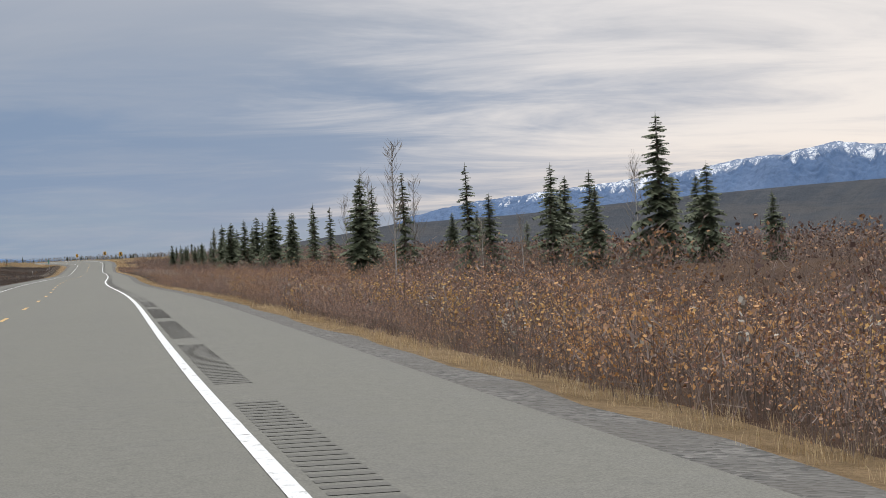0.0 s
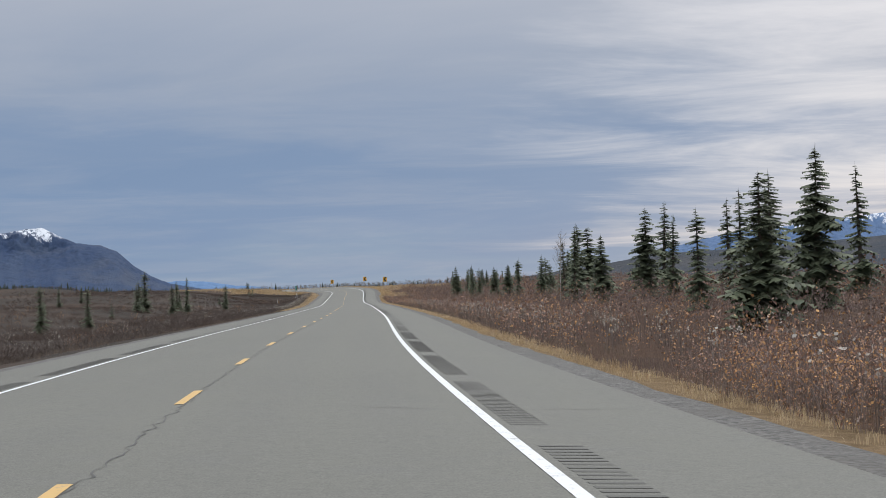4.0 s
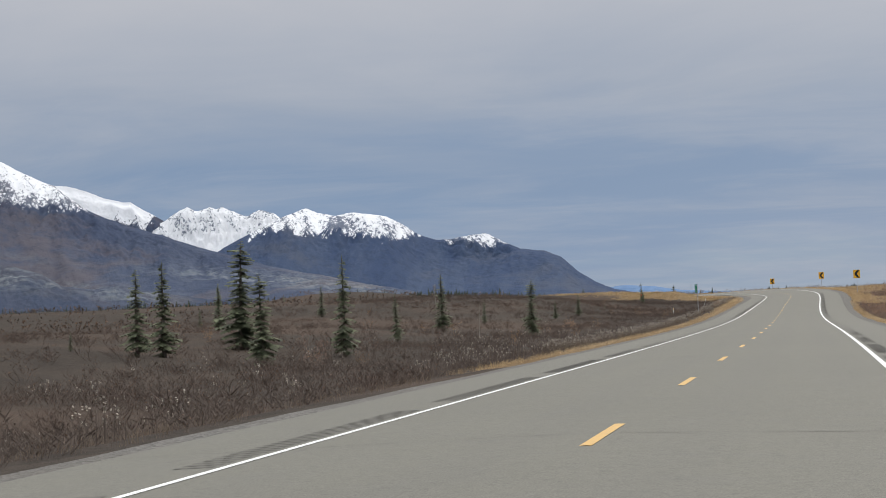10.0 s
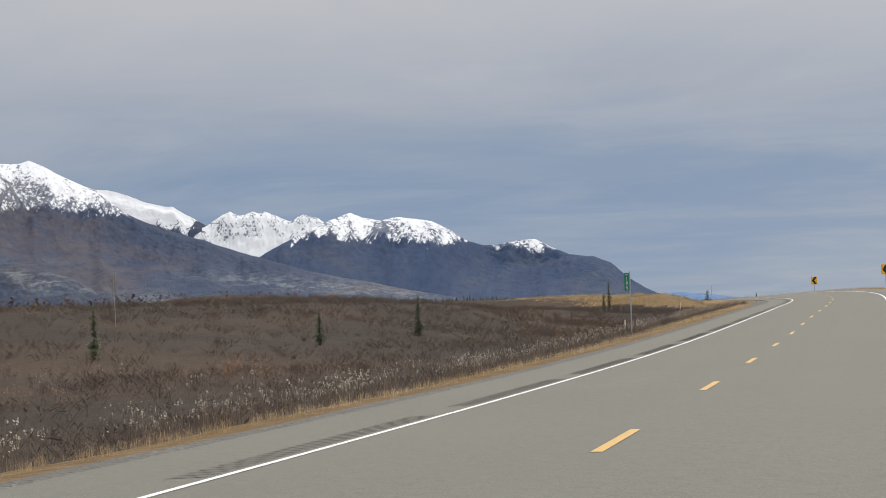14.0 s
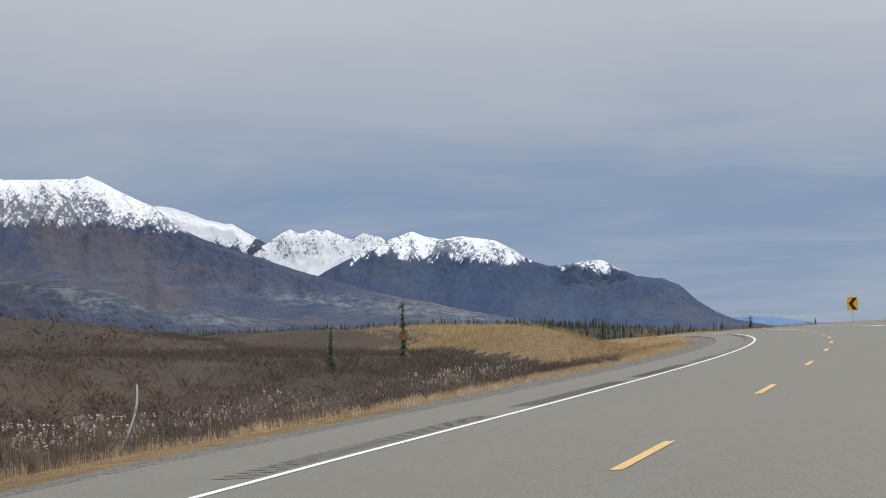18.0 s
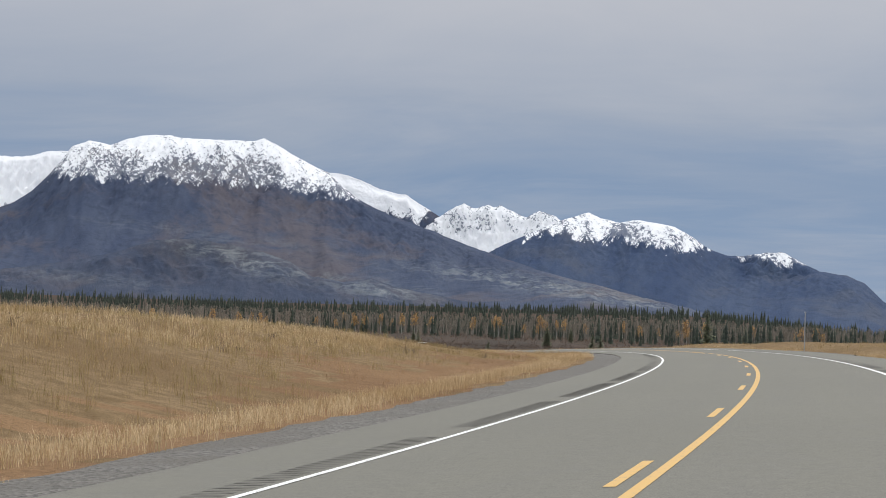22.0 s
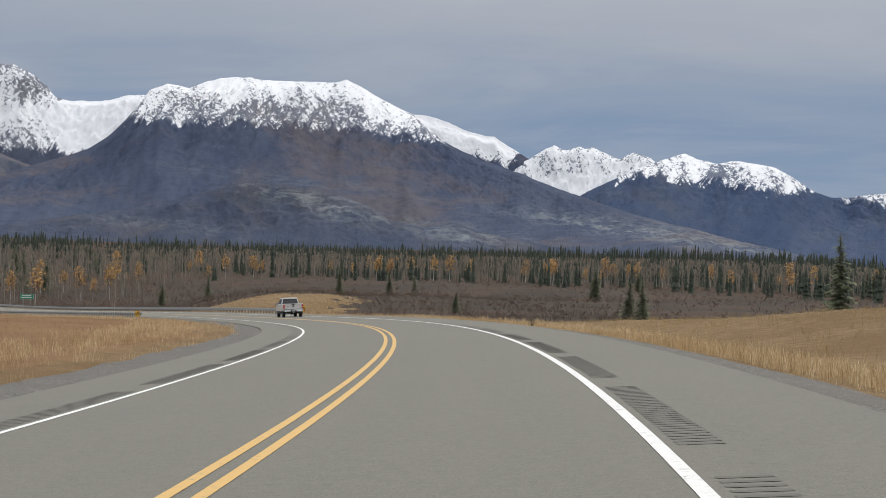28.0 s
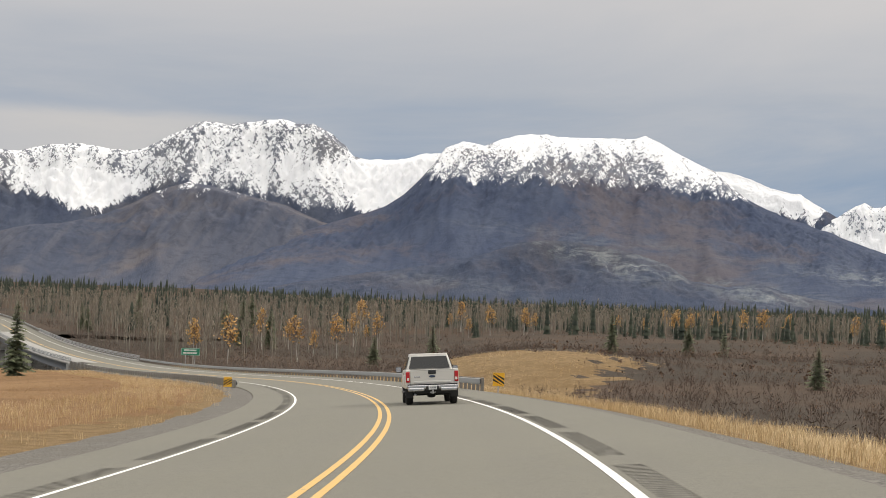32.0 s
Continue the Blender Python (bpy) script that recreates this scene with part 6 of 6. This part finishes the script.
def bridge():
    top = new("road_bridge")
    stations = np.append(np.arange(BRIDGE_A, BRIDGE_B, 3.0), BRIDGE_B)
    ribbon("deck", stations, 0.0, [(-6.1, -0.06), (6.55, -0.06), (6.55, -0.50), (-6.1, -0.50)], CONCRETE, top, "pale concrete deck")
    for off in (-5.95, 6.4):
        ribbon("kerb", stations, off, [(-0.18, -0.1), (-0.18, 0.24), (0.18, 0.24), (0.18, -0.1)], CONCRETE, top)
        for z in (0.50, 0.78, 1.02):
            ribbon("rail", stations, off, [(-0.05, z), (-0.05, z + 0.10), (0.05, z + 0.10), (0.05, z)], STEEL, top, "steel bridge rail")
        mesh = None
        for s in np.arange(BRIDGE_A + 1, BRIDGE_B, 2.4):
            if mesh is None:
                bm = bmesh.new()
                rounded(bm, 0, 0, 0.65, 0.12, 0.14, 0.95, 0.01, segments=1)
                ob = part("rail_post", bm, STEEL, top)
                mesh = ob.data
            else:
                ob = new("rail_post", mesh)
                ob.parent = top
            ob.matrix_world = Matrix.Translation(rail_foot(s, off)) @ Matrix.Rotation(facing(s), 4, "Z")
    for off in (-4.6, -1.6, 1.6, 4.6):
        ribbon("girder", stations, off, [(-0.25, -0.5), (0.25, -0.5), (0.25, -0.62), (0.06, -0.66), (0.06, -1.75), (0.25, -1.8), (0.25, -1.9), (-0.25, -1.9), (-0.25, -1.8), (-0.06, -1.75), (-0.06, -0.66), (-0.25, -0.62)],
               GIRDER, top)
    for s in np.linspace(BRIDGE_A + 26, BRIDGE_B - 26, 3):
        for off in (-4.2, 0.0, 4.2):
            bm = bmesh.new()
            foot = rail_foot(s, off)
            tube(bm, (0, 0, -12), (0, 0, -2.7), 0.55, 0.5, 16)
            ob = part("pier_column", bm, CONCRETE, top)
            ob.matrix_world = Matrix.Translation(foot)
        bm = bmesh.new()
        rounded(bm, 0, 0, -2.3, 11.2, 1.3, 0.9, 0.08)
        ob = part("pier_cap", bm, CONCRETE, top)
        ob.matrix_world = Matrix.Translation(rail_foot(s, 0)) @ Matrix.Rotation(facing(s), 4, "Z")
    for s in (BRIDGE_A + 1.0, BRIDGE_B - 1.0):
        bm = bmesh.new()
        rounded(bm, 0, 0, -2.6, 13.0, 1.6, 5.2, 0.06)
        ob = part("abutment", bm, CONCRETE, top)
        ob.matrix_world = Matrix.Translation(rail_foot(s, 0, -0.4)) @ Matrix.Rotation(facing(s), 4, "Z")
    return tagged(top, "concrete road bridge with steel rails over the river", "bridge")


bridge()


def write(words, size, mat, parent, at, name="lettering"):
    """Flat raised words facing local -y, centred at (x, y, z)."""
    curve = bpy.data.curves.new(name, "FONT")
    curve.body, curve.size, curve.align_x, curve.align_y, curve.extrude = words, size, "CENTER", "CENTER", 0.002
    helper = bpy.data.objects.new(name, curve)
    scene.collection.objects.link(helper)
    bpy.context.view_layer.update()
    data = bpy.data.meshes.new_from_object(helper.evaluated_get(bpy.context.evaluated_depsgraph_get()))
    bpy.data.objects.remove(helper)
    data.transform(Matrix.Translation(at) @ Matrix.Rotation(math.pi / 2, 4, "X"))
    data.materials.clear()
    data.materials.append(mat)
    ob = new(name, data)
    ob.parent = parent
    return ob


def set_at(top, s, off, dz=0.0, turn=0.0):
    top.matrix_world = Matrix.Translation(spot(s, off, dz)) @ Matrix.Rotation(facing(s) + turn, 4, "Z")


def chevron(s, off, height=2.0):
    top = new("chevron_sign")
    bm = bmesh.new()
    box(bm, 0, 0.03, -0.4, 0.06, 0.045, height + 0.7)
    part("post", bm, STEEL, top)
    bm = bmesh.new()
    rounded(bm, 0, 0, height, 0.92, 0.014, 1.16, 0.005, segments=1)
    panel = part("panel", bm, SIGN_YELLOW, top, "yellow panel")
    bm = bmesh.new()
    for up in (1, -1):
        pts = [(-0.34, 0), (0.06, up * 0.52), (0.40, up * 0.52), (0.0, 0)]
        ring = [bm.verts.new((x, -0.011, height + z)) for x, z in pts]
        bm.faces.new(ring if up > 0 else ring[::-1])
    bmesh.ops.recalc_face_normals(bm, faces=list(bm.faces))
    bmesh.ops.solidify(bm, geom=list(bm.faces), thickness=0.003)
    part("arrow", bm, SIGN_BLACK, panel, "black chevron arrow pointing left")
    set_at(top, s, off)
    return tagged(top, "yellow chevron curve sign on a steel post in roadside grass", "road sign", "chevron signs round the bend")


for s, off, above in ((645, 8.0, 2.1), (585, 8.5, 2.6), (520, 9.0, 2.7)):
    chevron(s, off, above + rail_foot(s, 0).z - spot(s, off).z)


def milepost():
    top = new("mile_marker")
    bm = bmesh.new()
    box(bm, 0.17, 0.03, -0.4, 0.06, 0.05, 3.95)
    part("post", bm, STEEL, top)
    bm = bmesh.new()
    rounded(bm, 0, 0, 2.95, 0.28, 0.012, 0.98, 0.005, segments=1)
    panel = part("panel", bm, SIGN_GREEN, top, "green panel")
    write("MILE", 0.10, SIGN_WHITE, panel, (0, -0.012, 3.34))
    for k, digit in enumerate("195"):
        write(digit, 0.27, SIGN_WHITE, panel, (0, -0.012, 3.10 - 0.25 * k))
    set_at(top, 477, -10.5)
    return tagged(top, "tall narrow green mile marker on a steel post", "road sign")


milepost()


def delineator(s, off, label="slim pale roadside marker post in dry grass"):
    top = new("marker_post")
    bm = bmesh.new()
    rounded(bm, 0, 0, 0.45, 0.10, 0.03, 1.3, 0.01, segments=1)
    part("stake", bm, SIGN_WHITE, top)
    bm = bmesh.new()
    rounded(bm, 0, -0.018, 0.95, 0.075, 0.008, 0.16, 0.003, segments=1)
    part("reflector", bm, SIGN_YELLOW, top, "amber reflector")
    set_at(top, s, off)
    return tagged(top, label, "marker post", "marker posts along the road")


for s, off in ((519.5, -16.5),):
    delineator(s, off)


def hazard(s, off):
    top = new("hazard_marker")
    bm = bmesh.new()
    box(bm, 0, 0.03, -0.5, 0.06, 0.05, 1.75)
    part("post", bm, STEEL, top)
    bm = bmesh.new()
    rounded(bm, 0, 0, 0.95, 0.62, 0.012, 0.72, 0.005, segments=1)
    panel = part("panel", bm, SIGN_YELLOW, top, "yellow panel")
    lean = 1 if off < 0 else -1
    for k in (-1, 0, 1):
        bm = bmesh.new()
        c = 0.21 * k
        pts = [(-0.30, max(-0.34, min(0.34, c - lean * 0.20 - 0.06))), (0.30, max(-0.34, min(0.34, c + lean * 0.20 - 0.06))),
               (0.30, max(-0.34, min(0.34, c + lean * 0.20 + 0.06))), (-0.30, max(-0.34, min(0.34, c - lean * 0.20 + 0.06)))]
        bm.faces.new([bm.verts.new((x, -0.011, 0.95 + z)) for x, z in pts])
        part("stripe", bm, SIGN_BLACK, panel, "black slanted stripe")
    set_at(top, s, off, -0.45 if off < 0 else -0.22)
    return tagged(top, "yellow and black striped hazard marker at the rail end", "road sign", "hazard markers at the bridge")


hazard(961.3, 7.3)
hazard(999.4, -6.75)


def river_sign(s, off):
    top = new("river_sign")
    lift = rail_foot(s, 0).z + 3.0 - 2.55 - spot(s, off).z
    for x in (-0.75, 0.75):
        bm = bmesh.new()
        box(bm, x, 0.04, -0.6, 0.09, 0.09, 3.6 + lift)
        part("post", bm, STEEL, top)
    bm = bmesh.new()
    rounded(bm, 0, 0, 2.55, 3.0, 0.02, 1.15, 0.008, segments=1)
    panel = part("panel", bm, SIGN_GREEN, top, "green panel with white border")
    for z, w in ((2.78, 1.9), (2.35, 2.2)):
        bm = bmesh.new()
        rng_bars = random.Random(int(w * 10))
        x = -w / 2
        while x < w / 2:
            step = rng_bars.uniform(0.10, 0.17)
            rounded(bm, x, -0.013, z, step * 0.8, 0.006, 0.24, 0.002, segments=1)
            x += step
        part("lettering_bar", bm, SIGN_WHITE, panel, "white unreadable lettering")
    bm = bmesh.new()
    for x, z, w, h in ((0, 3.08, 2.9, 0.035), (0, 2.02, 2.9, 0.035), (-1.45, 2.55, 0.035, 1.06), (1.45, 2.55, 0.035, 1.06)):
        rounded(bm, x, -0.013, z, w, 0.006, h, 0.002, segments=1)
    part("border", bm, SIGN_WHITE, panel)
    set_at(top, s, off)
    panel.location.z = lift
    return tagged(top, "green river name sign on two posts by the bridge", "road sign")


river_sign(1145, 6.9)


def pole(s, off, height, radius, mat, label, name="roadside_pole", band=None):
    top = new(name)
    bm = bmesh.new()
    tube(bm, (0, 0, -0.5), (0, 0, height), radius, radius * 0.8, 10)
    part("shaft", bm, mat, top)
    bm = bmesh.new()
    if band:
        rounded(bm, 0, -0.02, height - 0.25, 0.16, 0.04, 0.5, 0.01, segments=1)
    else:
        rounded(bm, 0, 0, height, radius * 3, radius * 3, 0.10, 0.01, segments=1)
    part("cap", bm, band or mat, top)
    set_at(top, s, off)
    return tagged(top, label, "pole")


TAG_ORANGE = plain("orange_card", (0.72, 0.20, 0.07), 0.6)
TAG_INK = plain("dark_ink", (0.10, 0.04, 0.03), 0.6)
tagged_tree(585.7, -23.2, 2.66)


def bent_stake(s, off):
    """A whippy pale stake bowed over to one side."""
    top = new("bent_stake")
    turn = Matrix.Rotation(facing(s), 3, "Z")
    low = rail_foot(s, 0).z - 1.05 - spot(s, off).z
    bm = bmesh.new()
    bow = [Vector((-0.42 + 0.50 * math.sin(u * 1.75), 0, low - 0.2 + 1.45 * u)) for u in (0, 0.2, 0.4, 0.6, 0.75, 0.9, 1.0)]
    for p, q in zip(bow, bow[1:]):
        tube(bm, p, q, 0.022, 0.02, 7)
    part("shaft", bm, SIGN_WHITE, top)
    set_at(top, s, off)
    return tagged(top, "thin pale stake bent over in the roadside weeds", "stake")


bent_stake(518.6, -12.0)
pole(736, 9.8, 3.4, 0.045, STEEL, "tall thin grey snow pole beside the turnout")
pole(919, 85.0, 4.0, 0.25, SIGN_RED, "short red marker post in golden grass", "red_marker", SIGN_RED)


# ---- dead and bare trees near the road ----
def bare_thing(seed, height, label, kind="bare_birch", leaves=0):
    top = new(kind)
    v, f, m = bare_tree(seed, 1, 60, leaves, 2, 0.28)
    sheet("trunk", v * height, f[m < 2], [BIRCH_BARK, BARE_CROWN], m[m < 2], parent=top)
    return tagged(top, label, "bare tree")


for k, (s, off, height) in enumerate(((101, 18.05, 6.4), (106, 22, 6.2), (88.1, 17.5, 7.2), (52, 14, 2.6), (59, 17, 2.4), (128, 44, 8.5), (112, 20.5, 6.5), (168, 27, 7.5), (255, 19, 6), (478, -42, 3.5), (436, -32, 4.2), (412, -24, 2.6))):
    tree = bare_thing(500 + k, height, "pale leafless birch with thin bare branches")
    tree.matrix_world = Matrix.Translation(spot(s, off))
snag = bare_thing(530, 4.2, "small dead grey spruce on the grassy slope", "dead_spruce")
snag.matrix_world = Matrix.Translation(spot(938, -15.6))
box_on_birch = new("box_on_tree")
bm = bmesh.new()
rounded(bm, 0, 0, 0, 0.25, 0.16, 0.36, 0.015, segments=1)
part("case", bm, SIGN_WHITE, box_on_birch)
bm = bmesh.new()
rounded(bm, 0, 0.01, 0.195, 0.30, 0.21, 0.03, 0.008, segments=1)
part("lid", bm, STEEL, box_on_birch)
box_on_birch.matrix_world = Matrix.Translation(spot(101, 18.0, 2.3) + Vector((-0.12, -0.25, 0))) @ Matrix.Rotation(0.3, 4, "Z")
tagged(box_on_birch, "small white box fixed to a birch trunk", "box")


def weed_clump(s, off):
    top = new("weed_clump")
    v, f, m = shrub(590, 26, 60, 0.035, 0.42, twigs=5, thick=1.2)
    sheet("stems", v * 0.62, f[m < 1], [LOW_TWIG], parent=top)
    sheet("leaves", v * 0.62, f[m > 0], [BROWN_LEAVES], parent=top)
    set_at(top, s, off)
    return tagged(top, "dark olive weed clump at the gravel edge", "weeds")


weed_clump(841.5, 7.2)


# ---- side road, rumble strips, patches, cracks ----
across, oo = np.meshgrid(np.linspace(-1, 1, 10), np.linspace(EDGE - 0.2, 12.5, 12), indexing="ij")
grid_s = 705 + (oo - EDGE) * 5.0 + across * (11.5 + 5.0 * np.exp(-(oo - EDGE) / 2.0))
pp = on_road(grid_s, oo)
ground_z = relief(grid_s.ravel(), oo.ravel(), pp[..., 0].ravel(), pp[..., 1].ravel()).reshape(oo.shape)
pp[..., 2] = np.where(oo < EDGE, road_height(grid_s, np.minimum(oo, EDGE)) - 0.02, ground_z + 0.05)
ob = sheet("turnout", pp.reshape(-1, 3), lattice(*oo.shape), GRAVEL, smooth=True)
tagged(ob, "gravel turnout joining the highway through dry grass", "turnout", kind="structure")


def rumble(a, b, off, width):
    """Ground-in rumble grooves along the shoulder, in groups with short gaps."""
    for s in np.arange(a, b, 12.0):
        verts, faces = [], []
        for k in np.arange(s, s + 9.4, 0.29):
            n = len(verts)
            verts += list(on_road(np.array([k, k, k + 0.14, k + 0.14]), np.array([off - width / 2, off + width / 2, off + width / 2, off - width / 2]), 0.004))
            faces.append((n, n + 1, n + 2, n + 3))
        sheet("rumble_strip", verts, faces, GROOVE, parent=road)


rumble(-28.7, 990, 4.02, 0.42)
rumble(131.9, 1010, -3.92, 0.42)


def crack(points, width=0.018, seed=0):
    r = random.Random(seed)
    verts, faces = [], []
    fine = []
    for (s0, o0), (s1, o1) in zip(points, points[1:]):
        n = max(2, int(math.hypot(s1 - s0, o1 - o0) / 0.25))
        for k in range(n):
            u = k / n
            fine.append((s0 + (s1 - s0) * u + r.gauss(0, 0.02), o0 + (o1 - o0) * u + r.gauss(0, 0.035)))
    for k, (s, o) in enumerate(fine):
        w = width * r.uniform(0.15, 0.8)
        along = abs(points[-1][0] - points[0][0]) > abs(points[-1][1] - points[0][1])
        p = on_road(np.array([s, s] if along else [s - w, s + w]), np.array([o - w, o + w] if along else [o, o]), 0.0045)
        verts += list(p)
        if k:
            faces.append((2 * k - 2, 2 * k - 1, 2 * k + 1, 2 * k))
    sheet("crack", verts, faces, CRACK, parent=road)


crack([(90, 0.15), (140, 0.05), (190, 0.12), (240, 0.02), (262, -0.1), (275, 0.1)], 0.016, 1)
for k, s in enumerate((42, 66, 130, 168, 203, 226, 262, 290, 318, 345)):
    r = random.Random(k)
    crack([(s, -5.6), (s + r.uniform(-0.5, 0.9), -2.5), (s + r.uniform(-0.4, 0.8), 0.2), (s + r.uniform(-0.3, 1.2), 3.4), (s + r.uniform(0, 1.3), 6.0)], 0.02, 20 + k)
